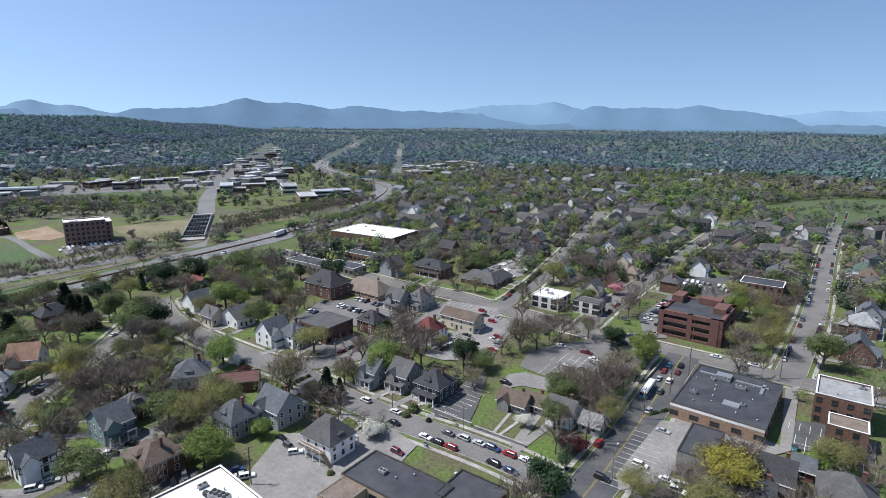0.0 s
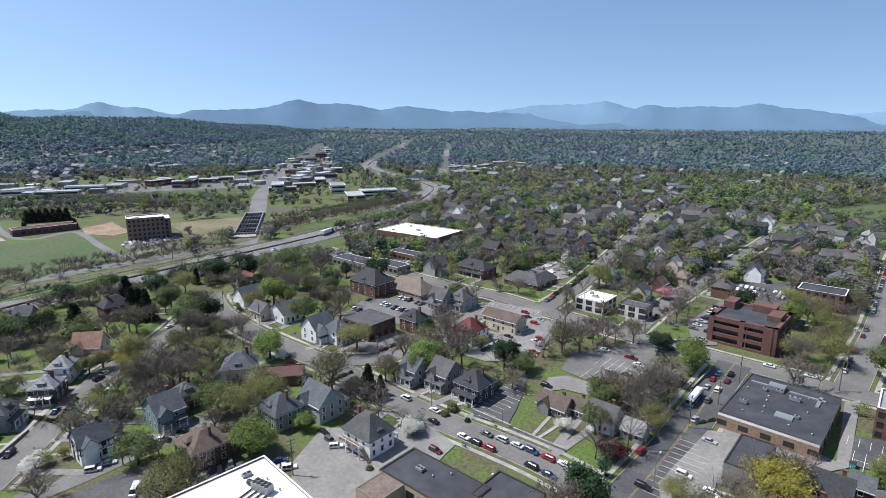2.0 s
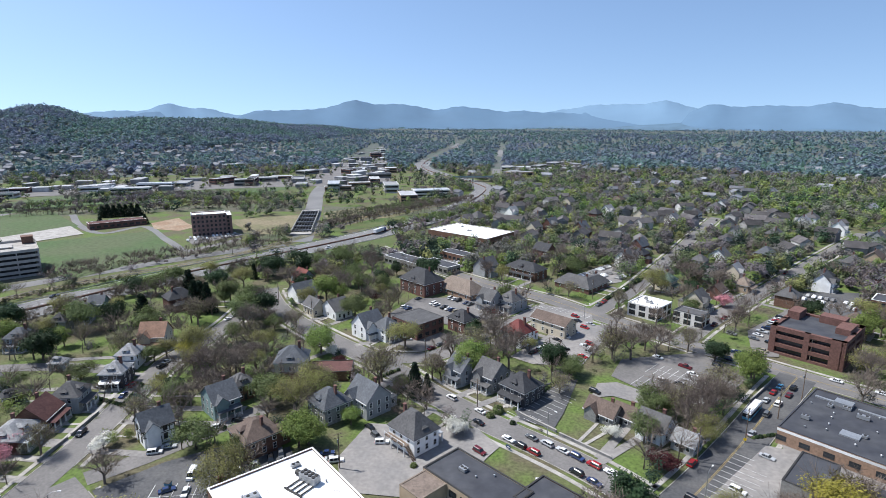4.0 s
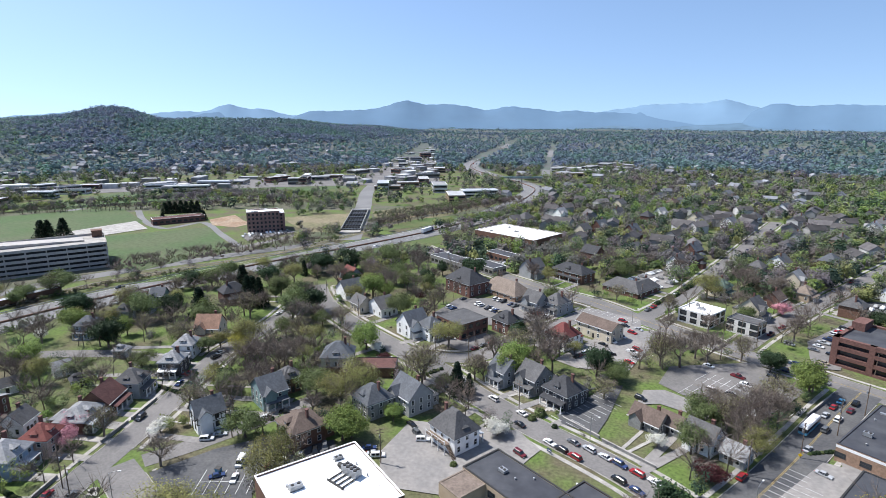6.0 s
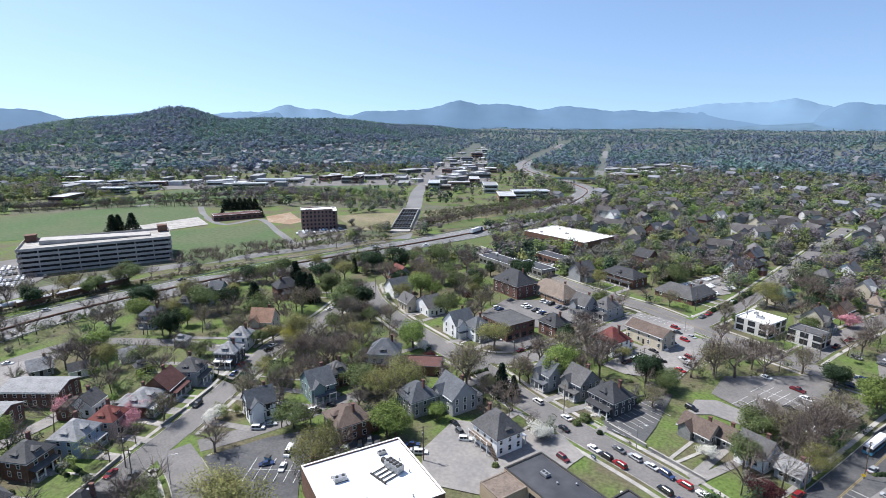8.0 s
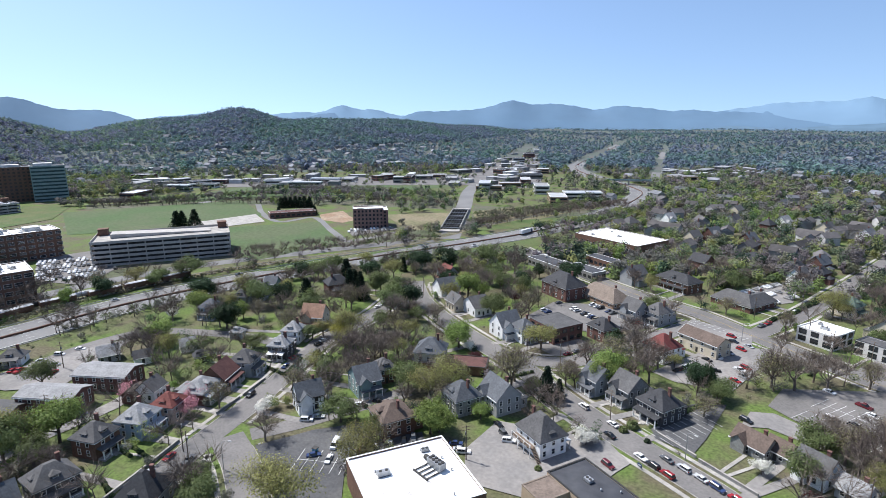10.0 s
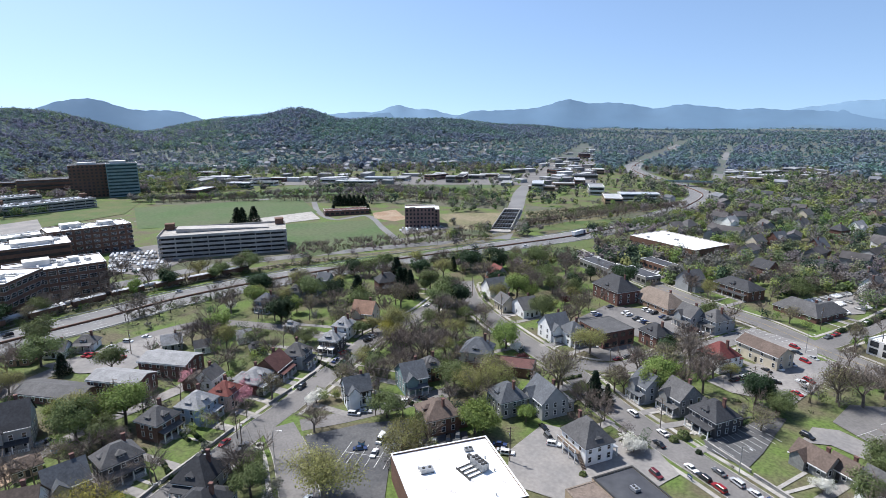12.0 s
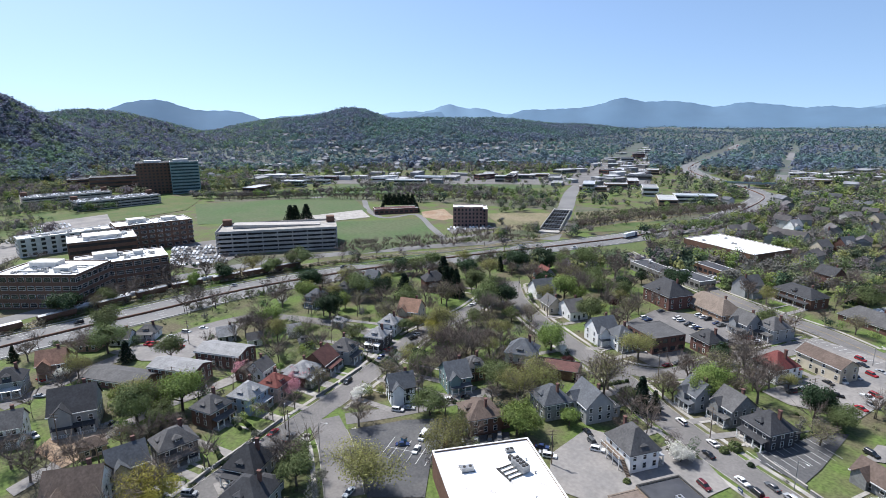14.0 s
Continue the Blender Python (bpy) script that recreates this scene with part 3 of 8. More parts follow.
RAIL = [(-299.4, 51.3), (-298.3, 71.2), (-298, 93.9), (-297.5, 120), (-297.1, 150.3), (-289.8, 181.4), (-273.4, 238), (-246.3, 286.9), (-209.2, 339.8), (-187.6, 408.8), (-176.2, 455.5), (-145, 530), (-106.5, 598.7)]
HIGHWAY = [(-280.6, 36.8), (-276.9, 65), (-273.5, 96.4), (-267.6, 134.5), (-263, 174), (-243.5, 230.2), (-208.7, 302.9), (-160.7, 382), (-126.6, 447.1), (-94.5, 536.9), (-79.2, 629), (-73.7, 732.9), (-87.3, 782.2), (-119.4, 843.5), (-152.2, 886.4), (-216.4, 1015.1), (-244.9, 1125.9), (-262.1, 1368.9), (-280, 1700), (-305.9, 2121.5)]

# ---- trees ----
TREE_MESH = {}


def limbs(shape, rng, base, way, length, radius, level, tips, top):
    """A branch and its side branches, tapering; collects the tips."""
    end = base + way * length
    mid = base + way * length * 0.5 + Vector((rng.uniform(-1, 1), rng.uniform(-1, 1), 0)) * length * 0.06
    shape.pipe(base, mid, radius, radius * 0.75, 5 if level > 1 else 3)
    shape.pipe(mid, end, radius * 0.75, radius * 0.45, 5 if level > 1 else 3)
    if level == 0:
        tips.append((end, way, length))
        return
    n = rng.randint(3, 4) if level > 1 else 3
    for i in range(n):
        a = 6.2832 * (i + rng.random() * 0.7) / n
        spread = rng.uniform(0.45, 0.95)
        side = Vector((math.cos(a), math.sin(a), rng.uniform(0.15, 0.75))) * spread
        w = (way * 0.75 + side).normalized()
        start = base + way * length * rng.uniform(0.6, 1.0)
        limbs(shape, rng, start, w, length * rng.uniform(0.6, 0.8), radius * 0.5, level - 1, tips, top)
    tips.append((end, way, length * 0.6))


def scatter_leaves(rng, centres, spread, size, thin=1.0, out=None):
    """Small three-cornered leaf sprays round the centres, facing outwards where ways out are given."""
    c = np.asarray(centres)
    n = len(c)
    c = c + np.clip(rng.normal(0, 1, (n, 3)), -1.5, 1.5) * spread
    u = rng.normal(0, 1, (n, 3))
    u /= np.linalg.norm(u, axis=1)[:, None]
    if out is not None:
        o = out / (np.linalg.norm(out, axis=1)[:, None] + 1e-9) + rng.normal(0, 0.42, (n, 3))
        u = np.cross(o, u)
        u /= np.linalg.norm(u, axis=1)[:, None] + 1e-9
        w = np.cross(o, u)
    else:
        w = np.cross(u, rng.normal(0, 1, (n, 3)))
    w /= np.linalg.norm(w, axis=1)[:, None] + 1e-9
    s = size * rng.uniform(0.65, 1.4, (n, 1))
    u, w = u * s * 0.6, w * s * 0.6 * thin
    v = np.stack([c - u - w * 0.7, c + u - w * 0.35, c - u * 0.1 + w], 1).reshape(-1, 3)
    return v, np.arange(3 * n).reshape(n, 3)


def raw_mesh(name, v, f, mat):
    me = bpy.data.meshes.new(name)
    n, k = f.shape
    me.vertices.add(len(v))
    me.vertices.foreach_set("co", np.asarray(v, np.float32).ravel())
    me.loops.add(n * k)
    me.loops.foreach_set("vertex_index", f.astype(np.int32).ravel())
    me.polygons.add(n)
    me.polygons.foreach_set("loop_start", np.arange(0, n * k, k, dtype=np.int32))
    me.update(calc_edges=True)
    me.materials.append(MATS[mat])
    return me


def mixed_crown(leaves, leaf, twigs):
    """A crown mesh of leaf sprays and, where it has them, fine twigs."""
    tw = np.concatenate(twigs) if twigs else np.zeros((0, 3))
    t = np.arange(len(tw)).reshape(-1, 4)
    three = np.concatenate([t[:, [0, 1, 2]], t[:, [0, 2, 3]], np.arange(len(leaves)).reshape(-1, 3) + len(tw)])
    me = raw_mesh("crown", np.concatenate([tw, leaves]), three, "twig")
    me.materials.append(MATS[leaf])
    me.polygons.foreach_set("material_index", np.repeat([0, 1], [2 * len(t), len(leaves) // 3]).astype(np.int32))
    return me


# kind: leaf material, leaves per tip, leaf size, spread, twigs per tip, words
KINDS = dict(
    green=("leaf_green", 64, 0.30, 0.66, 0, "leafy green deciduous tree in spring leaf"),
    bright=("leaf_bright", 64, 0.30, 0.66, 0, "bright fresh-green deciduous tree"),
    olive=("leaf_olive", 84, 0.18, 0.72, 2, "half-leafed olive-green spring tree"),
    yellow=("leaf_yellow", 110, 0.21, 0.72, 0, "yellow-green budding tree with a wide crown"),
    budding=("leaf_budding", 16, 0.22, 0.85, 8, "budding brownish tree with thin foliage"),
    bare=("twig", 0, 0.3, 0.6, 14, "bare grey-brown tree with fine twigs"),
    dark=("leaf_dark", 60, 0.38, 0.64, 0, "dense dark green broadleaf evergreen"),
    white=("blossom_white", 56, 0.32, 0.55, 0, "tree in full white blossom"),
    pink=("blossom_pink", 50, 0.32, 0.58, 0, "tree in pink blossom"),
    red=("leaf_red", 46, 0.34, 0.6, 0, "dark red-leafed ornamental tree"))


def tree_mesh(kind, seed):
    key = (kind, seed)
    if key in TREE_MESH:
        return TREE_MESH[key]
    rng, nr = random.Random(seed * 7 + len(kind)), np.random.default_rng(seed * 11 + len(kind))
    s, tips = Shape(), []
    if kind == "conifer":
        s.tube((0, 0, 0), (0, 0, 11.5), 0.3, 0.04, 6)
        cs = []
        for i in range(30):
            h = 0.8 + 11 * i / 30
            reach = 3.9 * (1 - h / 12.4) ** 0.9 + 0.2
            for j in range(9):
                a = rng.uniform(0, 6.2832)
                rr = reach * rng.uniform(0.75, 1.1)
                s.pipe((0, 0, h), (math.cos(a) * rr, math.sin(a) * rr, h - rr * 0.25), 0.05, 0.01, 3)
                for k in range(5):
                    q = rng.uniform(0.35, 1.0) * rr
                    cs.append((math.cos(a) * q, math.sin(a) * q, h - q * 0.25))
        v, f = scatter_leaves(nr, np.repeat(np.array(cs), 2, 0), 0.18, 0.55, 0.7)
        crown = raw_mesh("crown", v, f, "leaf_conifer")
    else:
        leaf, per, size, spread, twigs, _ = KINDS[kind]
        lean = Vector((rng.uniform(-0.06, 0.06), rng.uniform(-0.06, 0.06), 1)).normalized()
        trunk_len = 2.2 if kind in ("white", "pink", "red", "dark") else 3.0
        low = Vector((0, 0, 0))
        fork = lean * trunk_len
        s.tube(low, fork, 0.32, 0.25, 7)
        n = 6
        for i in range(n):
            a = 6.2832 * (i + rng.random() * 0.6) / n
            up = rng.uniform(0.55, 1.5) if i else 2.5
            w = Vector((math.cos(a), math.sin(a), up)).normalized()
            limbs(s, rng, fork - lean * rng.uniform(0, 0.8), w, rng.uniform(2.4, 3.3), 0.17, 2, tips, 12)
        pos = np.array([tuple(t[0]) for t in tips])
        way = np.array([tuple(t[1]) for t in tips])
        vs = []
        if twigs:
            n = len(pos) * twigs
            b = np.repeat(pos, twigs, 0) + nr.normal(0, 0.25, (n, 3))
            d = np.repeat(way, twigs, 0) + nr.normal(0, 0.65, (n, 3))
            d /= np.linalg.norm(d, axis=1)[:, None]
            e = b + d * nr.uniform(0.7, 1.9, (n, 1))
            o = nr.normal(0, 0.026, (n, 3))
            v = np.stack([b - o, b + o, e + o * 0.3, e - o * 0.3], 1).reshape(-1, 3)
            vs.append(v)
        if per:
            c = np.repeat(pos, per, 0) + nr.normal(0, 0.22, (len(pos) * per, 3))
            v, f = scatter_leaves(nr, c, spread, size, out=c - np.array([0, 0, 3.2]) + nr.normal(0, 0.8, c.shape))
            crown = mixed_crown(v, leaf, vs)
        else:
            crown = mixed_crown(np.zeros((0, 3)), leaf, vs)
    trunk = s.mesh("trunk", "bark" if kind in ("green", "bright", "dark", "conifer") else "twig")
    TREE_MESH[key] = (trunk, crown)
    return trunk, crown


TREE_COUNT, TREES_AT = [0], []


def tree(kind, x, y, h=11.0, wide=1.0, z=None, label=""):
    """One tree: trunk with limbs, and crown. A tree that stands there already is not set again."""
    if any((x - a) ** 2 + (y - b) ** 2 < 6.0 and kind == c for a, b, c in TREES_AT):
        return None
    TREES_AT.append((x, y, kind))
    TREE_COUNT[0] += 1
    trunk, crown = tree_mesh(kind, TREE_COUNT[0] % 4)
    z = float(height(x, y)) if z is None else z
    words = label or ("dark green conifer with drooping branches" if kind == "conifer" else KINDS[kind][5])
    e = thing("conifer_tree" if kind == "conifer" else "tree", x, y, z - 0.1, (TREE_COUNT[0] * 77) % 360, words, "tree", "neighbourhood trees")
    k = h / (12.0 if kind == "conifer" else 10.2)
    e.scale = (k * wide, k * wide, k)
    part("trunk", trunk, None, e)
    if crown:
        part("crown", crown, None, e)
    KEEP.append((x, y, 1.6))
    return e


def shrub_mesh(seed, mat):
    nr = np.random.default_rng(seed)
    p = nr.normal(0, 1, (420, 3))
    p /= np.linalg.norm(p, axis=1)[:, None]
    p[:, 2] = np.abs(p[:, 2])
    v, f = scatter_leaves(nr, p * np.array([0.75, 0.75, 0.95]) + (0, 0, 0.1), 0.1, 0.27, out=p)
    return raw_mesh("shrub", v, f, mat)


SHRUBS = [shrub_mesh(i, m) for i, m in enumerate(("leaf_dark", "leaf_green", "leaf_dark", "leaf_olive"))]


def shrub(x, y, r=1.0, i=0, group="garden shrubs"):
    ob = tagged(part("shrub", SHRUBS[i % 4], None), "clipped green garden shrub beside a house", "shrub", group)
    ob.matrix_basis = pose(x, y, 0, 0, 0, (x * 37) % 360) @ Matrix.Diagonal((r, r, r, 1))
    return ob


# ---- houses ----
def window_mesh(w, h, frame_mat, pane_mat="glass_dark"):
    """A frame with reveal, a meeting rail and two panes, in one connected piece."""
    t, s = 0.11, Shape()
    def ring(x, z0, z1, y):
        return [(-x, y, z0), (x, y, z0), (x, y, z1), (-x, y, z1)]
    m = h / 2
    s.v = ring(w / 2 + t, -t, h + t, 0.02) + ring(w / 2 + t, -t, h + t, -0.08) + ring(w / 2, 0, h, -0.08) + ring(w / 2, 0, h, -0.03)
    s.v += [(-w / 2, -0.03, m - 0.05), (w / 2, -0.03, m - 0.05), (w / 2, -0.03, m + 0.05), (-w / 2, -0.03, m + 0.05)]
    for k in (0, 4, 8):
        for i in range(4):
            j = (i + 1) % 4
            s.f.append((k + i, k + j, k + 4 + j, k + 4 + i))
            s.m.append(0)
    s.f += [(16, 17, 18, 19), (12, 13, 17, 16), (19, 18, 14, 15)]
    s.m += [0, 1, 1]
    return s.mesh("window", frame_mat, pane_mat)


WIN = {}


def window(parent, x, y, z, turn, w=1.0, h=1.6, trim="trim_white", pane="glass_dark"):
    key = (round(w, 2), round(h, 2), trim, pane)
    if key not in WIN:
        WIN[key] = window_mesh(w, h, trim, pane)
    return part("window", WIN[key], None, parent, at=pose(x, y, z, 0, 0, turn))


def window_rows(parent, w, d, levels, gap=2.9, ww=1.0, wh=1.6, trim="trim_white", sides="fblr", pane="glass_dark", margin=1.2):
    """Windows on the four walls of a box w by d, at the heights given."""
    for side in sides:
        length = w if side in "fb" else d
        n = max(1, int((length - 2 * margin) / gap) + 1)
        for i in range(n):
            o = (i - (n - 1) / 2) * gap
            x, y, turn = {"f": (o, -d / 2, 0), "b": (o, d / 2, 180), "l": (-w / 2, o, -90), "r": (w / 2, o, 90)}[side]
            for z in levels:
                window(parent, x, y, z, turn, ww, wh, trim, pane)


def hip_roof(s, x0, x1, y0, y1, z, rise, over=0.5, thick=0.18, flat=0.0):
    x0, x1, y0, y1 = x0 - over, x1 + over, y0 - over, y1 + over
    w, d = x1 - x0, y1 - y0
    s.box(x0, x1, y0, y1, z - thick, z)
    k = min(w, d) / 2 * (1 - flat)
    a, b, c, e = (x0, y0, z), (x1, y0, z), (x1, y1, z), (x0, y1, z)
    p, q, r, t = (x0 + k, y0 + k, z + rise), (x1 - k, y0 + k, z + rise), (x1 - k, y1 - k, z + rise), (x0 + k, y1 - k, z + rise)
    s.face([a, b, q, p])
    s.face([b, c, r, q])
    s.face([c, e, t, r])
    s.face([e, a, p, t])
    if flat:
        s.face([p, q, r, t])


def gable_roof(s, x0, x1, y0, y1, z, rise, over=0.45, thick=0.2):
    """Ridge along x; a folded slab with thickness."""
    x0, x1 = x0 - over, x1 + over
    ym = (y0 + y1) / 2
    drop = rise * over / (ym - y0)
    a, b, c = (y0 - over, z - drop), (ym, z + rise), (y1 + over, z - drop)
    for (p, q) in ((a, b), (b, c)):
        low = [(x0, p[0], p[1]), (x1, p[0], p[1]), (x1, q[0], q[1]), (x0, q[0], q[1])]
        s.solid(low, [(x, y, h + thick) for x, y, h in low])


def prism(s, x0, x1, y0, y1, z, rise):
    """Gable wall ends under a roof with the ridge along x."""
    ym = (y0 + y1) / 2
    s.face([(x0, y1, z), (x0, y0, z), (x0, ym, z + rise)])
    s.face([(x1, y0, z), (x1, y1, z), (x1, ym, z + rise)])


def turn_shape(s, k0, about=(0, 0)):
    """Turns what was added since point k0 by 90 degrees."""
    for i in range(k0, len(s.v)):
        x, y, z = s.v[i]
        s.v[i] = (about[0] - (y - about[1]), about[1] + (x - about[0]), z)


def house(x, y, rot, w, d, storeys=2, roof="hip", wall="white", cover="grey", porch=True, dormer=True, chimney=True, detail=2, label="", trim="trim_white", rise=None, wing=False, porch_cover=None, z=0.0):
    """A detached house; its front is the -y side before it is turned."""
    words = label or "%s %s-storey house with a %s %s roof" % ({"white": "white clapboard", "cream": "cream clapboard", "grey": "grey clapboard", "blue": "pale blue clapboard", "tan": "tan stucco", "teal": "grey-green clapboard", "brick": "red brick", "brick_brown": "brown brick", "brick_tan": "tan brick", "dark": "dark brown", "stone": "grey stone", "pink": "pinkish stucco", "panel": "pale"}[wall], "two" if storeys >= 2 else "one", cover, {"hip": "hipped", "gable": "gabled", "cross": "cross-gabled"}[roof])
    if math.hypot(x, y) > 225:
        detail = min(detail, 1 if math.hypot(x, y) < 340 else 0.5)
    e = thing("house", x, y, z, rot, words, "house", "neighbourhood houses")
    KEEP.append((x, y, max(w, d) * 0.62 + 1.0))
    hh = 0.5 + 2.7 * storeys
    rise = rise or {"hip": 0.42, "gable": 0.44, "cross": 0.5}[roof] * min(w, d)
    s = Shape()
    s.box(-w / 2, w / 2, -d / 2, d / 2, -0.2, hh)
    r = Shape()
    if roof == "hip":
        hip_roof(r, -w / 2, w / 2, -d / 2, d / 2, hh, rise, flat=0.12)
    else:
        prism(s, -w / 2, w / 2, -d / 2, d / 2, hh, rise)
        gable_roof(r, -w / 2, w / 2, -d / 2, d / 2, hh, rise)
    if roof == "cross" or wing:
        cw = w * 0.42
        k0, k1 = len(s.v), len(r.v)
        cx = -w * 0.22
        # a projecting bay with its own gable towards the front
        L0, L1 = -d / 2 - 1.2, d * 0.1
        s.box(L0, L1, -cw / 2, cw / 2, -0.2, hh)
        prism(s, L0, L1, -cw / 2, cw / 2, hh, cw * 0.5)
        gable_roof(r, L0, L1, -cw / 2, cw / 2, hh, cw * 0.5, over=0.35)
        for sh, k in ((s, k0), (r, k1)):
            turn_shape(sh, k)
            for i in range(k, len(sh.v)):
                px, py, pz = sh.v[i]
                sh.v[i] = (px + cx, py, pz)
    part("wall", s, "wall_" + wall, e)
    rf = part("roof", r, "roof_" + cover, e)
    if detail >= 1 and roof == "hip":
        ev = Shape()
        ev.box(-w / 2 - 0.47, w / 2 + 0.47, -d / 2 - 0.47, d / 2 + 0.47, hh - 0.42, hh - 0.19)
        part("eave", ev, trim, e)
    elif detail >= 1:
        for yy in (-d / 2 - 0.5, d / 2 + 0.5):
            ev = Shape()
            ev.box(-w / 2 - 0.5, w / 2 + 0.5, yy - 0.06, yy + 0.06, hh - 0.5, hh - 0.2)
            part("eave", ev, trim, e)
    if detail >= 1:
        levels = [1.2 + 2.7 * i for i in range(int(storeys))]
        window_rows(e, w, d, levels, gap=3.2 if detail >= 2 else 5.0, trim=trim)
        s = Shape()
        s.box(-0.5, 0.5, -d / 2 - 0.05, -d / 2 + 0.02, 0.3, 2.4)
        part("door", s, "trim_dark", e)
    if roof == "hip" and dormer and detail >= 1:
        s, r2 = Shape(), Shape()
        s.box(-1.1, 1.1, -d / 2 + 0.6, -0.5, hh, hh + 1.7)
        hip_roof(r2, -1.1, 1.1, -d / 2 + 0.6, -0.2, hh + 1.7, 0.8, 0.25)
        dm = part("dormer", s, "wall_" + wall, e)
        part("dormer_roof", r2, "roof_" + cover, dm)
        window(dm, 0, -d / 2 + 0.6, hh + 0.6, 0, 1.1, 0.8, trim)
    if detail >= 0.5 and roof != "gable" and storeys >= 1.5 and "rear stairs" not in words:
        s, r2 = Shape(), Shape()
        ew, ed, eh = w * 0.55, 3.6, hh - (2.4 if storeys > 1.5 else 1.2)
        s.box(w * 0.1 - ew / 2, w * 0.1 + ew / 2, d / 2 - 0.05, d / 2 + ed, -0.2, eh)
        hip_roof(r2, w * 0.1 - ew / 2, w * 0.1 + ew / 2, d / 2 - 0.4, d / 2 + ed, eh, 1.5, 0.3)
        el = part("rear_wing", s, "wall_" + wall, e)
        part("wing_roof", r2, "roof_" + cover, el)
        if detail >= 2:
            for ox in (-ew * 0.25, ew * 0.25):
                window(el, w * 0.1 + ox, d / 2 + ed, 1.3, 180, 0.9, 1.5, trim)
            window(el, w * 0.1 + ew / 2, d / 2 + ed * 0.55, 1.3, 90, 0.9, 1.5, trim)
            window(el, w * 0.1 - ew / 2, d / 2 + ed * 0.55, 1.3, -90, 0.9, 1.5, trim)
    if roof == "hip" and dormer and detail >= 2:
        s, r2 = Shape(), Shape()
        s.box(-w / 2 + 0.7, -0.6, -0.9, 0.9, hh, hh + 1.5)
        hip_roof(r2, -w / 2 + 0.7, -0.3, -0.9, 0.9, hh + 1.5, 0.7, 0.25)
        dm = part("dormer", s, "wall_" + wall, e)
        part("dormer_roof", r2, "roof_" + cover, dm)
        window(dm, -w / 2 + 0.7, 0, hh + 0.5, -90, 1.0, 0.8, trim)
    if chimney:
        s = Shape()
        cx, cy = w * 0.24, d * 0.1
        s.box(cx - 0.45, cx + 0.45, cy - 0.35, cy + 0.35, hh, hh + rise + 1.1)
        s.box(cx - 0.55, cx + 0.55, cy - 0.45, cy + 0.45, hh + rise + 1.1, hh + rise + 1.3)
        part("chimney", s, "wall_brick", e)
    if porch:
        pw, pd, f = w * 0.92, 2.4, -d / 2
        pr = Shape()
        low = [(-pw / 2, f - pd, 3.0), (pw / 2, f - pd, 3.0), (pw / 2, f, 3.5), (-pw / 2, f, 3.5)]
        pr.solid(low, [(a, b, c + 0.18) for a, b, c in low])
        part("porch_roof", pr, porch_cover or "roof_" + cover, e)
        pf = Shape()
        pf.box(-pw / 2, pw / 2, f - pd, f - 0.01, -0.1, 0.45)
        part("porch_floor", pf, "concrete", e)
        pm = WIN.get("post")
        if pm is None:
            ps = Shape()
            ps.box(-0.14, 0.14, -0.14, 0.14, 0.45, 3.05)
            ps.box(-0.2, 0.2, -0.2, 0.2, 0.45, 0.65)
            ps.box(-0.2, 0.2, -0.2, 0.2, 2.9, 3.04)
            pm = WIN["post"] = ps.mesh("post", "trim_white")
        for i in range(4) if detail >= 1 else ():
            part("porch_post", pm, None, e, at=pose(-pw / 2 + 0.3 + (pw - 0.6) * i / 3, f - pd + 0.3, 0))
        if detail >= 2:
            for xa, xb in ((-pw / 2 + 0.3, -0.9), (0.9, pw / 2 - 0.3)):
                ra, comb = Shape(), [(xa, 1.3)]
                for i in range(7):
                    bx = xa + (xb - xa) * (i + 0.5) / 7
                    comb += [(bx - 0.06, 1.18), (bx - 0.05, 0.44), (bx + 0.05, 0.44), (bx + 0.06, 1.18)]
                comb.append((xb, 1.3))
                ra.solid([(px, f - pd + 0.33, pz) for px, pz in comb], [(px, f - pd + 0.27, pz) for px, pz in comb])
                part("porch_railing", ra, trim, e)
            st = Shape()
            for i in range(3):
                st.box(-0.8, 0.8, f - pd - 0.35 * (i + 1), f - pd - 0.35 * i, -0.1, 0.45 - 0.15 * (i + 1))
            part("porch_steps", st, "concrete", e)
    return e


def roof_unit(x, y, z, rot=0, w=2.2, d=1.6, h=1.3):
    e = thing("rooftop_unit", x, y, z, rot, "grey metal air-conditioning unit on a flat roof", "air conditioner", "rooftop units")
    s = Shape()
    s.box(-w / 2, w / 2, -d / 2, d / 2, 0.15, h)
    part("casing", s, "metal_grey", e)
    n = max(1, int(w / 1.1))
    for i in range(n):
        f = Shape()
        cx = (i - (n - 1) / 2) * w / n
        f.tube((cx, 0, h), (cx, 0, h + 0.12), 0.42, 0.4, 12)
        part("fan_guard", f, "trim_dark", e)
    b = Shape()
    b.box(-w / 2 - 0.1, w / 2 + 0.1, -d / 2, -d / 2 + 0.15, 0, 0.15)
    b.box(-w / 2 - 0.1, w / 2 + 0.1, d / 2 - 0.15, d / 2, 0, 0.15)
    part("curb", b, "trim_dark", e)
    return e


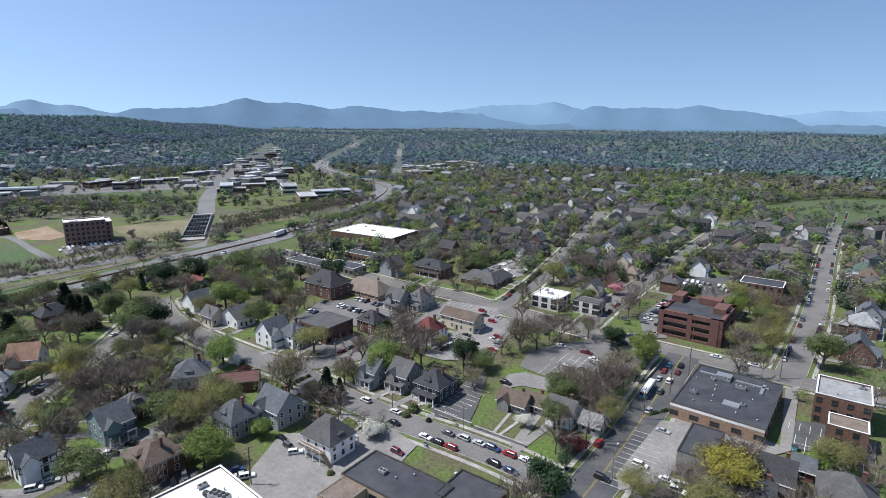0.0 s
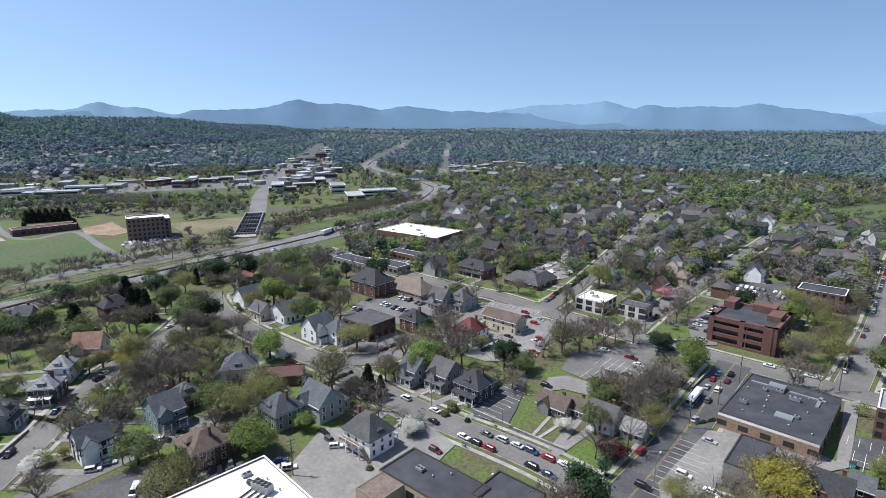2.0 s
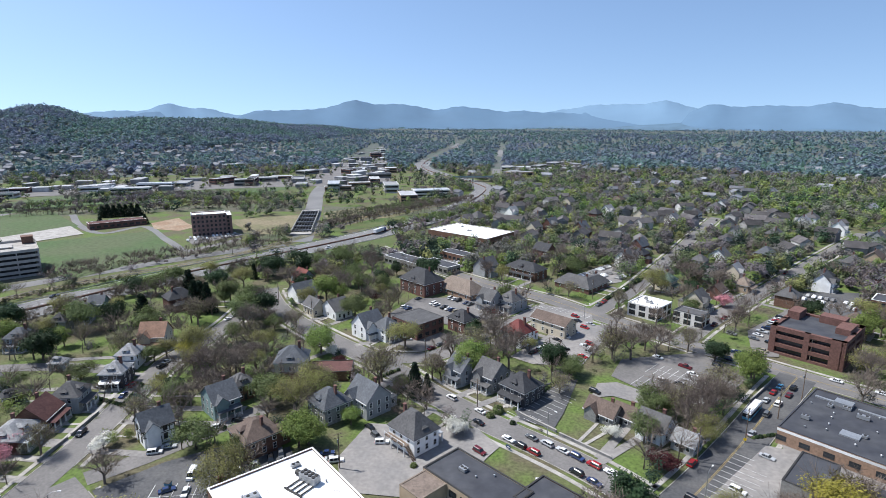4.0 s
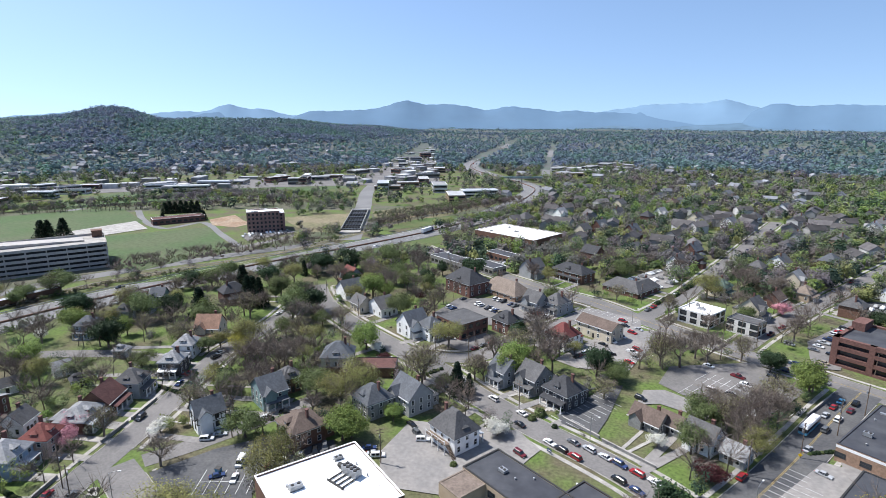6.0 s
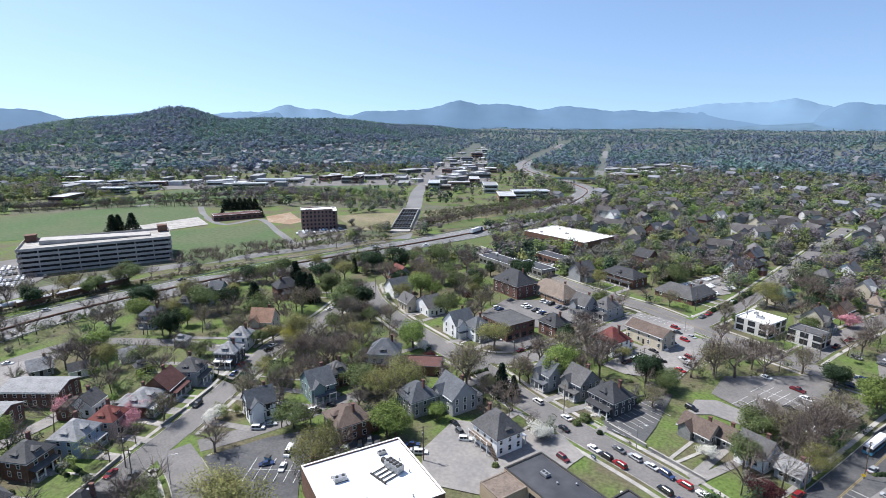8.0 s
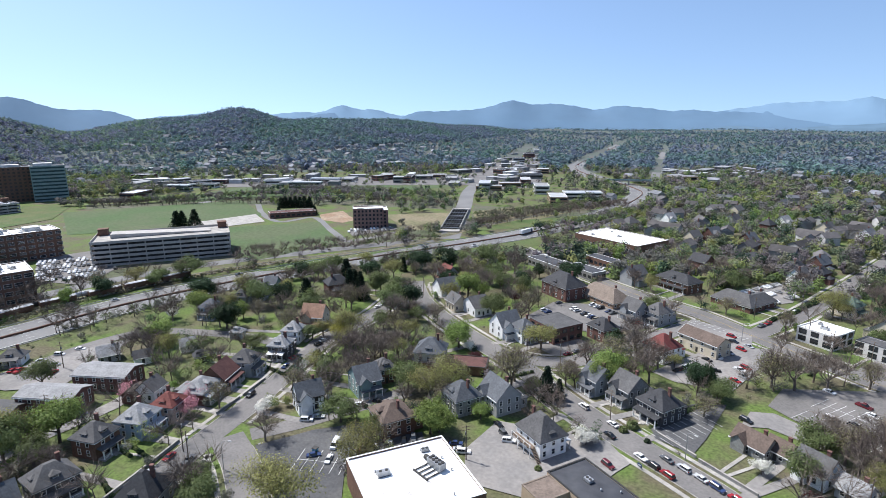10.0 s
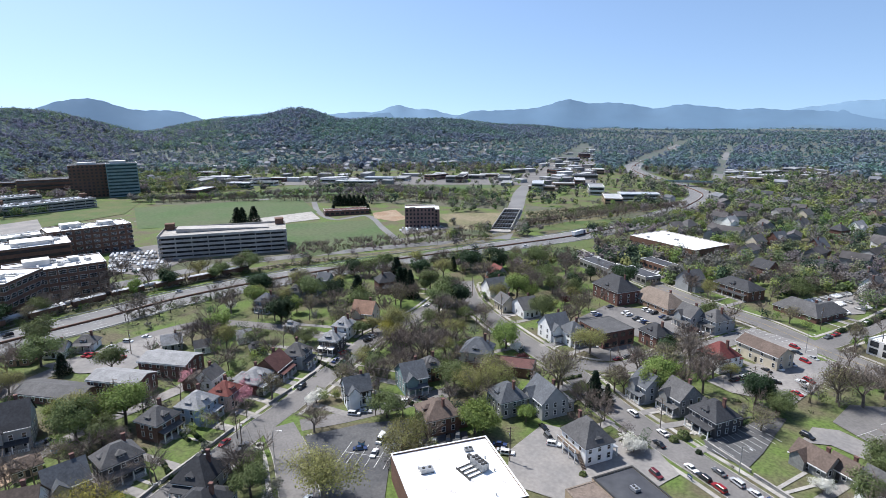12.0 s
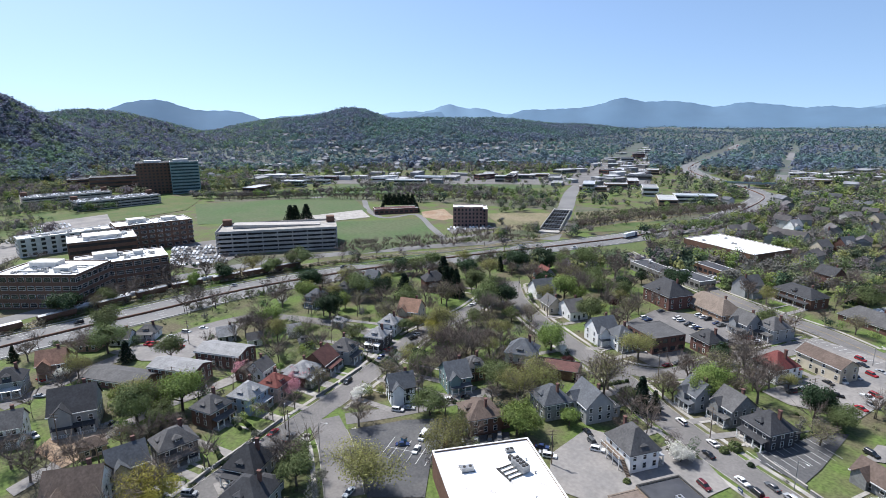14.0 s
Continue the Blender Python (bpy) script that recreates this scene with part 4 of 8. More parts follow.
def block(name, x, y, rot, w, d, h, wall, top, label, category="building", parapet=0.6, cap="trim_white", floors=0, gap=3.2, ww=1.4, wh=1.6, units=0, pane="glass_dark", trim="trim_dark", band_mat=None, seed=1, sides="fblr", z=0.0, bands=False, pent=()):
    """A flat-roofed building with a parapet, windows and roof gear."""
    e = thing(name, x, y, z, rot, label, category)
    KEEP.append((x, y, math.hypot(w, d) / 2 + 0.5))
    s = Shape()
    t = 0.35
    s.box(-w / 2, w / 2, -d / 2, d / 2, -0.2, h)
    for a in ((-w / 2, w / 2, -d / 2, -d / 2 + t), (-w / 2, w / 2, d / 2 - t, d / 2), (-w / 2, -w / 2 + t, -d / 2 + t, d / 2 - t), (w / 2 - t, w / 2, -d / 2 + t, d / 2 - t)):
        s.box(*a, h, h + parapet)
    part("wall", s, "wall_" + wall, e)
    r = Shape()
    r.box(-w / 2 + t, w / 2 - t, -d / 2 + t, d / 2 - t, h - 0.02, h + 0.08)
    part("roof", r, top, e)
    c = Shape()
    q = 0.06
    for a in ((-w / 2 - q, w / 2 + q, -d / 2 - q, -d / 2 + t + q), (-w / 2 - q, w / 2 + q, d / 2 - t - q, d / 2 + q), (-w / 2 - q, -w / 2 + t + q, -d / 2 + t + q, d / 2 - t - q), (w / 2 - t - q, w / 2 + q, -d / 2 + t + q, d / 2 - t - q)):
        c.box(*a, h + parapet, h + parapet + 0.1)
    part("coping", c, cap, e)
    if floors:
        fh = h / floors
        if bands:
            for i in range(floors):
                b = Shape()
                z0 = fh * i + fh * 0.34
                for a in ((-w / 2 + 0.8, w / 2 - 0.8, -d / 2 - 0.05, -d / 2 + 0.02), (-w / 2 + 0.8, w / 2 - 0.8, d / 2 - 0.02, d / 2 + 0.05), (-w / 2 - 0.05, -w / 2 + 0.02, -d / 2 + 0.8, d / 2 - 0.8), (w / 2 - 0.02, w / 2 + 0.05, -d / 2 + 0.8, d / 2 - 0.8)):
                    b.box(*a, z0, z0 + fh * 0.45)
                part("window_band", b, pane, e)
        else:
            window_rows(e, w, d, [fh * i + fh * 0.3 for i in range(floors)], gap, ww, wh, trim, sides, pane)
    if band_mat:
        b = Shape()
        b.box(-w / 2 - 0.04, w / 2 + 0.04, -d / 2 - 0.04, d / 2 + 0.04, h - 0.9, h - 0.1)
        part("fascia", b, band_mat, e)
    for bx, by, bw, bd, bh in pent:
        b = Shape()
        b.box(bx - bw / 2, bx + bw / 2, by - bd / 2, by + bd / 2, h, h + bh)
        b.box(bx - bw / 2 - 0.2, bx + bw / 2 + 0.2, by - bd / 2 - 0.2, by + bd / 2 + 0.2, h + bh, h + bh + 0.25)
        part("penthouse", b, "wall_panel", e, "pale roof-top plant room")
    rng = random.Random(seed)
    for i in range(units):
        ux, uy = rng.uniform(-0.36, 0.36) * w, rng.uniform(-0.34, 0.34) * d
        p = pose(x, y, z, 0, 0, rot) @ Vector((ux, uy, h + 0.08))
        roof_unit(p.x, p.y, p.z, rot, rng.choice((1.4, 2.2, 3.2)), rng.choice((1.2, 1.6)), rng.choice((0.9, 1.3)))
    for i in range(units if units > 4 else 0):
        v = Shape()
        ux, uy, lx, ly = rng.uniform(-0.34, 0.34) * w, rng.uniform(-0.34, 0.34) * d, *rng.choice(((5.0, 0.5), (0.5, 4.0), (2.4, 1.8)))
        v.box(ux - lx, ux + lx, uy - ly, uy + ly, h + 0.08, h + rng.choice((0.5, 0.9, 1.4)))
        part("roof_duct", v, "metal_grey", e)
    for i in range(units * 2):
        v = Shape()
        ux, uy = rng.uniform(-0.42, 0.42) * w, rng.uniform(-0.4, 0.4) * d
        v.tube((ux, uy, h), (ux, uy, h + 0.6), 0.18, 0.18, 8)
        v.tube((ux, uy, h + 0.6), (ux, uy, h + 0.75), 0.3, 0.12, 8)
        part("roof_vent", v, "metal_grey", e)
    return e


# ---- vehicles ----
CAR_MESH = {}


def car_parts(shape, colour):
    key = (shape, colour)
    if key in CAR_MESH:
        return CAR_MESH[key]
    L, W, H, hood, rear, low = dict(sedan=(4.7, 1.8, 1.45, 1.25, 0.85, 0.85), suv=(4.7, 1.9, 1.75, 1.15, 0.12, 0.98), pickup=(5.6, 2.0, 1.85, 1.5, 2.0, 1.02), van=(5.6, 2.0, 2.3, 0.8, 0.1, 1.15))[shape]
    b, g = Shape(), Shape()
    x0, x1 = -L / 2, L / 2
    n, w = 0.1, W / 2
    # lower body: bevelled box, then the cabin above it
    b.solid([(x0 + 0.1, -w + n, 0.28), (x1 - 0.1, -w + n, 0.28), (x1 - 0.1, w - n, 0.28), (x0 + 0.1, w - n, 0.28)], [(x0, -w, 0.55), (x1, -w, 0.55), (x1, w, 0.55), (x0, w, 0.55)])
    b.solid([(x0, -w, 0.55), (x1, -w, 0.55), (x1, w, 0.55), (x0, w, 0.55)], [(x0 + 0.08, -w + 0.08, low), (x1 - 0.12, -w + 0.08, low - 0.1), (x1 - 0.12, w - 0.08, low - 0.1), (x0 + 0.08, w - 0.08, low)])
    ca, cb = x0 + rear, x1 - hood
    ra, rb = ca + (0.55 if shape == "sedan" else 0.2), cb - (0.65 if shape != "van" else 0.5)
    k = w - 0.1
    top = w - 0.3
    g.solid([(ca, -k, low - 0.05), (cb, -k, low - 0.05), (cb, k, low - 0.05), (ca, k, low - 0.05)], [(ra, -top, H - 0.08), (rb, -top, H - 0.08), (rb, top, H - 0.08), (ra, top, H - 0.08)])
    b.solid([(ra - 0.06, -top - 0.03, H - 0.09), (rb + 0.06, -top - 0.03, H - 0.09), (rb + 0.06, top + 0.03, H - 0.09), (ra - 0.06, top + 0.03, H - 0.09)], [(ra + 0.1, -top + 0.1, H), (rb - 0.1, -top + 0.1, H), (rb - 0.1, top - 0.1, H), (ra + 0.1, top - 0.1, H)])
    for px in (ra + 0.05, (ra + rb) / 2, rb - 0.05):
        for sy in (-1, 1):
            b.tube((px, sy * (k + 0.01), low - 0.05), (px, sy * (top + 0.02), H - 0.06), 0.05, 0.05, 4)
    if shape == "van":
        b.box(x0 + 0.12, (ca + cb) / 2, -w + 0.05, w - 0.05, low - 0.05, H - 0.12)
    ws = Shape()
    ring = [(math.cos(6.2832 * i / 14), math.sin(6.2832 * i / 14)) for i in range(14)]
    for rr, yy in ((0.19, -0.12), (0.33, -0.11), (0.33, 0.11), (0.19, 0.12)):
        ws.v.extend((a * rr, yy, b * rr) for a, b in ring)
    for k in (0, 14, 28):
        for i in range(14):
            j = (i + 1) % 14
            ws.f.append((k + i, k + j, k + 14 + j, k + 14 + i))
            ws.m.append(0)
    ws.f += [tuple(range(13, -1, -1)), tuple(range(42, 56))]
    ws.m += [1, 1]
    hl, tl = Shape(), Shape()
    hl.box(-0.05, 0.03, -0.2, 0.2, -0.07, 0.07)
    tl.box(-0.03, 0.05, -0.16, 0.16, -0.1, 0.1)
    CAR_MESH[key] = (L, W, b.mesh("body", "paint_" + colour), g.mesh("glass", "glass_dark"), ws.mesh("wheel", "tyre", "rim"), hl.mesh("headlight", "lamp_clear"), tl.mesh("tail_light", "lamp_red"))
    return CAR_MESH[key]


COLOUR_WORD = dict(skyblue="bright blue", gold="beige")


def car(x, y, rot, shape="sedan", colour="silver", z=0.1, where="parked at the kerb", full=True):
    L, W, body, glass, tyre, hl, tl = car_parts(shape, colour)
    e = thing("car" if shape in ("sedan", "suv") else shape if shape == "van" else "pickup_truck", x, y, z, rot, "%s %s %s" % (COLOUR_WORD.get(colour, colour), {"sedan": "saloon car", "suv": "sport utility car", "pickup": "pickup truck", "van": "panel van"}[shape], where), "car" if shape in ("sedan", "suv") else "truck" if shape == "pickup" else "van", "cars")
    e.scale = (0.9, 0.9, 0.9)
    part("body", body, None, e)
    part("glass", glass, None, e)
    if full and math.hypot(x, y) < 205:
        for sx in (-1, 1):
            for sy in (-1, 1):
                part("wheel", tyre, None, e, at=pose(sx * L * 0.31, sy * (W / 2 - 0.12), 0.33))
        for sy in (-1, 1) if math.hypot(x, y) < 185 else ():
            part("headlight", hl, None, e, at=pose(L / 2, sy * (W / 2 - 0.3), 0.66))
            part("tail_light", tl, None, e, at=pose(-L / 2, sy * (W / 2 - 0.25), 0.75))
    return e


# ---- street furniture ----
POLE = {}


def utility_pole(x, y, rot, h=11.0, lamp=False):
    e = thing("street_lamp" if lamp else "utility_pole", x, y, 0, rot, "grey metal street lamp on a curved arm" if lamp else "brown wooden utility pole with crossarms", "street lamp" if lamp else "utility pole", "poles along the streets")
    if not POLE:
        s = Shape()
        s.tube((0, 0, -0.3), (0, 0, 11), 0.17, 0.11, 7)
        POLE["pole"] = s.mesh("pole", "pole_wood")
        s = Shape()
        s.box(-1.2, 1.2, -0.06, 0.06, 0, 0.12)
        POLE["arm"] = s.mesh("crossarm", "pole_wood")
        s = Shape()
        s.tube((0, 0, 0), (0, 0, 0.9), 0.25, 0.25, 8)
        POLE["can"] = s.mesh("transformer", "metal_grey")
        s = Shape()
        s.tube((0, 0, -0.3), (0, 0, 8.5), 0.12, 0.07, 7)
        POLE["mast"] = s.mesh("mast", "metal_grey")
        s = Shape()
        s.tube((0, 0, 8.4), (1.2, 0, 9.0), 0.05, 0.05, 5)
        s.tube((1.2, 0, 9.0), (2.4, 0, 9.1), 0.05, 0.04, 5)
        POLE["bracket"] = s.mesh("bracket", "metal_grey")
        s = Shape()
        s.box(2.2, 3.0, -0.15, 0.15, 9.0, 9.15)
        POLE["head"] = s.mesh("lamp_head", "trim_white")
    if lamp:
        for k, nm in (("mast", "mast"), ("bracket", "bracket"), ("head", "lamp_head")):
            part(nm, POLE[k], None, e)
    else:
        k = h / 11.0
        part("pole", POLE["pole"], None, e, at=Matrix.Diagonal((1, 1, k, 1)))
        part("crossarm", POLE["arm"], None, e, at=pose(0, 0, h - 0.5))
        part("crossarm", POLE["arm"], None, e, at=pose(0, 0, h - 1.5))
        part("transformer", POLE["can"], None, e, at=pose(0, 0.35, h - 3.2))
    return e

# ---- houses, one by one ----
house(-137.3, 41.8, 50, 12.8, 11.3, 2, 'cross', 'white', 'brown', label='white two-storey house with a weathered brown cross-gabled roof', porch=False)
house(-139.9, 54.8, 75, 9.3, 8.7, 2, 'cross', 'cream', 'slate')
house(-139, 67.4, 80, 10.2, 8.7, 2, 'hip', 'dark', 'grey')
house(-148.3, 85, 100, 8.5, 8.7, 2, 'hip', 'brick_brown', 'grey')
house(-146.1, 97.1, 105, 9.3, 8.7, 2, 'hip', 'blue', 'light', label='pale blue house with light grey hipped roof and porch', porch_cover='roof_tin')
house(-145.1, 107, 107, 7.6, 7.8, 2, 'hip', 'pink', 'red', porch=False)
house(-146.9, 120.9, 107, 11, 8.7, 1.5, 'hip', 'brick', 'light', porch_cover='roof_tin', rise=3)
house(-148.8, 131.3, 107, 10.2, 9.6, 1.5, 'gable', 'brick_brown', 'maroon')
house(-147.8, 142.7, 107, 8.5, 8.7, 2, 'hip', 'grey', 'grey')
house(-145.5, 160, 15, 7.6, 7.8, 2, 'hip', 'dark', 'light', porch_cover='roof_tin')
house(-151.8, 174.9, 15, 7.6, 7.8, 2, 'hip', 'white', 'light')
house(-154.8, 193.7, 15, 10.2, 9.6, 2, 'cross', 'cream', 'orange')
house(-208.2, 181.5, 15, 8.5, 7.8, 2, 'hip', 'blue', 'slate')
house(-206.7, 211.7, 20, 7.6, 7.8, 2, 'cross', 'grey', 'grey')
house(-208.8, 224.4, 20, 6.8, 7, 2, 'cross', 'teal', 'slate')
house(-207.3, 200.6, 20, 6.8, 7, 2, 'hip', 'grey', 'dark')
house(-181.9, 58.7, 60, 12.8, 12.2, 2.5, 'cross', 'grey', 'dark', wing=True, label='large grey clapboard house with steep dark roofs and dormers')
house(-229.2, 68.9, 60, 9.3, 8.7, 2, 'cross', 'brick_tan', 'orange')
house(-225.2, 53.9, 60, 9.3, 8.7, 2, 'hip', 'grey', 'dark', porch_cover='roof_tin')
house(-189.1, 41.8, 60, 10.2, 8.7, 2, 'gable', 'white', 'grey')
house(-160.7, 54.2, 75, 6.8, 5.2, 1, 'hip', 'tan', 'brown', porch=False, dormer=False, chimney=False)
house(-237.1, 108.9, 40, 8.5, 7, 1, 'hip', 'white', 'grey')
house(-239.8, 98.8, 40, 8.5, 7, 1, 'gable', 'white', 'grey', porch=False)
house(-244, 88, 40, 7.6, 7, 1, 'gable', 'brick_tan', 'brown', porch=False)
house(-205.9, 127.5, 60, 7.6, 7, 1, 'gable', 'grey', 'light', porch=False)
house(-185.2, 148, 60, 6, 5.2, 1, 'gable', 'white', 'light', porch=False, chimney=False)
house(-191.1, 131.5, 60, 6, 5.2, 1, 'gable', 'white', 'grey', porch=False, chimney=False)
house(-170.6, 142.1, 60, 5.1, 4.3, 1, 'hip', 'dark', 'dark', porch=False, chimney=False)
house(-176.7, 167.3, 15, 5.1, 4.3, 1, 'hip', 'grey', 'light', porch=False, chimney=False)
house(-161.8, 113.3, 107, 6.8, 7, 1.5, 'gable', 'white', 'grey', porch=False)
house(-165.7, 109.7, 107, 6, 5.2, 1, 'gable', 'brick', 'tan', porch=False)
house(-200.4, 80.9, 20, 26, 11, 1, 'gable', 'brick', 'grey', porch=False, dormer=False, chimney=False, rise=1.6, label='long red brick apartment block with a low metal gable roof')
house(-185.5, 95.2, 20, 20, 10, 2, 'gable', 'brick', 'light', porch=False, dormer=False, chimney=False, rise=1.6, label='long red brick apartment block with a low metal gable roof')
house(-184.9, 113.7, 20, 20, 11, 2, 'gable', 'brick', 'light', porch=False, dormer=False, chimney=False, rise=1.6, label='long red brick apartment block with a low metal gable roof')
house(-108.5, 131.5, 55, 8.5, 7.8, 2, 'cross', 'white', 'slate', trim='trim_dark', label='half-timbered house with steep slate gables and dark beams', porch=False)
house(-98.3, 149.7, 55, 8.5, 10.4, 2, 'cross', 'teal', 'slate', label='grey-green Victorian house with steep gables and a wide porch', porch_cover='roof_slate')
house(-96.9, 159.7, 55, 6.8, 7, 2, 'hip', 'brick_brown', 'grey', porch=False)
house(-76.8, 132.4, -36, 11, 10.4, 2, 'hip', 'brick_brown', 'brown', porch=False, rise=3.5)
house(-86.7, 178.7, 15, 11, 10.4, 2.5, 'hip', 'cream', 'slate', porch=False)
house(-51.2, 159.4, -36, 11, 9.6, 2, 'cross', 'grey', 'slate', porch=False)
house(-62.4, 153.2, -36, 10.2, 9.6, 2, 'hip', 'stone', 'slate', porch=False)
house(-32.1, 142.4, 144, 11.3, 9.3, 2, 'hip', 'white', 'grey', rise=5.2, label='tall white house with a grey hipped roof and rear stairs', porch=True, porch_cover='roof_tin')
house(-94.1, 242.8, 54, 9.4, 13, 1.5, 'gable', 'white', 'grey', label='white chapel with grey gabled roofs', porch=False)
house(-105.4, 243.8, -36, 9.5, 7.8, 1.5, 'gable', 'cream', 'grey', porch=False)
house(-129.5, 285.2, -36, 10.2, 8.7, 2, 'cross', 'grey', 'red')
house(-71.2, 221.2, 54, 10.2, 10.4, 2, 'cross', 'white', 'slate')
house(-62.1, 219.6, 54, 8.5, 8.7, 2, 'hip', 'white', 'slate')
house(-31.3, 235.2, -36, 10.2, 8.7, 2, 'hip', 'brick', 'dark', porch=False)
house(-61.8, 288, -36, 20, 14, 2.5, 'hip', 'brick', 'dark', label='large red brick block with a dark hipped roof', porch=False)
house(-40, 287.9, -36, 26, 13, 1, 'hip', 'brick_tan', 'tan', porch=False, dormer=False, label='long low tan building with a brown hipped roof')
house(-22.1, 266, -36, 9.3, 8.7, 2, 'cross', 'grey', 'grey')
house(-11.6, 266.5, -36, 9.3, 9.6, 2, 'hip', 'grey', 'grey')
house(-6, 224.6, -36, 10.2, 10.4, 2, 'hip', 'white', 'red', porch=False, rise=4.5, label='white house with a red hipped roof')
house(8.9, 239.9, -36, 18, 8.8, 2, 'gable', 'cream', 'brown', porch=False, chimney=False, label='long cream building with a brown gabled roof', rise=2.5)
house(-24.2, 185.3, -36, 7.6, 8.7, 2, 'cross', 'grey', 'slate')
house(-13.1, 182.8, -36, 8.5, 9.6, 2, 'cross', 'stone', 'grey')
house(-2.5, 175.2, -36, 10.2, 9.6, 2, 'hip', 'dark', 'dark')
house(-6.5, 328, -36, 22, 12, 2, 'hip', 'brick_brown', 'dark', label='brick office with a columned porch and dark hipped roof', rise=3.5)
house(3.9, 377.5, -36, 11.9, 9.6, 2, 'gable', 'brick', 'dark', porch=False)
house(22.6, 308.5, -36, 22, 11, 1, 'hip', 'brick', 'grey', label='low brick clinic with grey hipped roofs', porch=False, dormer=False)
house(31.4, 311.1, 54, 18, 10, 1, 'hip', 'brick', 'grey', label='low brick clinic with grey hipped roofs', porch=False, dormer=False)
house(24.1, 167.6, -36, 10, 7, 1, 'gable', 'stone', 'brown', label='grey stone cottage with steep brown gables', porch=False, wing=True)
house(30.8, 166.5, -36, 6.8, 6.2, 1, 'gable', 'stone', 'brown', porch=False)
house(38.1, 159.2, -36, 8.6, 7.4, 1.5, 'cross', 'white', 'grey', porch=False)
house(46, 154.2, -36, 6.6, 6, 1, 'gable', 'grey', 'light', porch=False)
house(156.4, 329, 54, 9.3, 8.7, 2, 'cross', 'white', 'grey')
house(148.5, 393, 54, 11, 10.4, 2, 'hip', 'brick', 'slate')
house(114.2, 342.1, 54, 9.3, 8.7, 2, 'cross', 'cream', 'light')
house(112.6, 320.4, 54, 9.3, 7.8, 1.5, 'hip', 'tan', 'tan')
house(94.5, 304.2, 54, 8.5, 7.8, 1.5, 'gable', 'brick', 'brown')
house(79.2, 282.5, 54, 9.3, 9.6, 2, 'cross', 'cream', 'grey')
house(71.5, 316.5, 54, 8.5, 8.7, 2, 'hip', 'cream', 'green')
house(55.1, 363.9, 234, 9.3, 8.7, 2, 'cross', 'white', 'grey')
house(66.8, 377.9, 234, 8.5, 8.7, 2, 'hip', 'brick', 'dark')
house(100.6, 365.1, 54, 8.5, 8.7, 2, 'hip', 'grey', 'grey')
house(214.4, 394.8, 54, 11.9, 8.7, 2, 'gable', 'tan', 'brown')
house(196.4, 382.7, 54, 11.9, 10.4, 1.5, 'hip', 'grey', 'grey')
house(238.6, 383.8, 234, 11.9, 8.7, 1.5, 'hip', 'cream', 'red')
house(210.3, 330.3, 234, 10.2, 9.6, 2, 'hip', 'grey', 'grey')
house(195.7, 316.8, 234, 11, 10.4, 2, 'hip', 'grey', 'slate')
house(187, 327.7, 234, 6.8, 6.1, 1, 'hip', 'blue', 'grey', porch=False)
house(268.4, 416.4, 234, 9.3, 8.7, 2, 'hip', 'white', 'light')
house(291.3, 446.4, 234, 9.3, 8.7, 2, 'hip', 'grey', 'light')
house(289.7, 370.1, 54, 11, 9.6, 2, 'hip', 'grey', 'grey')
house(252.6, 324.6, 54, 11, 9.6, 2, 'hip', 'white', 'green')
house(235.1, 294.2, 54, 11, 9.6, 2, 'hip', 'brick', 'grey')
house(218.9, 268.8, 54, 10.2, 9.6, 2, 'hip', 'brick', 'dark')
house(198.5, 247, 54, 10.2, 9.6, 2, 'cross', 'grey', 'slate')
house(186.4, 234, 54, 11, 10.4, 2, 'hip', 'brick', 'light')
house(165.4, 208, 54, 12.8, 11.3, 1.5, 'cross', 'brick', 'slate', wing=True)
house(86.4, 127.7, -36, 8.5, 9.6, 1.5, 'cross', 'brick', 'dark')
house(77.6, 119.7, -36, 6.8, 7.8, 1.5, 'cross', 'brick', 'dark', porch=False)
house(98.8, 119.4, -36, 11.9, 11.3, 1.5, 'hip', 'stone', 'grey', porch=False, dormer=False)
house(97.2, 133, -36, 5.1, 7, 1, 'gable', 'brick', 'slate', porch=False, chimney=False)
house(-114.2, 75.1, 20, 9.6, 9.6, 1.5, 'hip', 'grey', 'dark', rise=5.2, label='dark-roofed house with a steep gabled front')
house(-103, 67.2, 20, 11, 10.4, 1.5, 'hip', 'grey', 'dark')


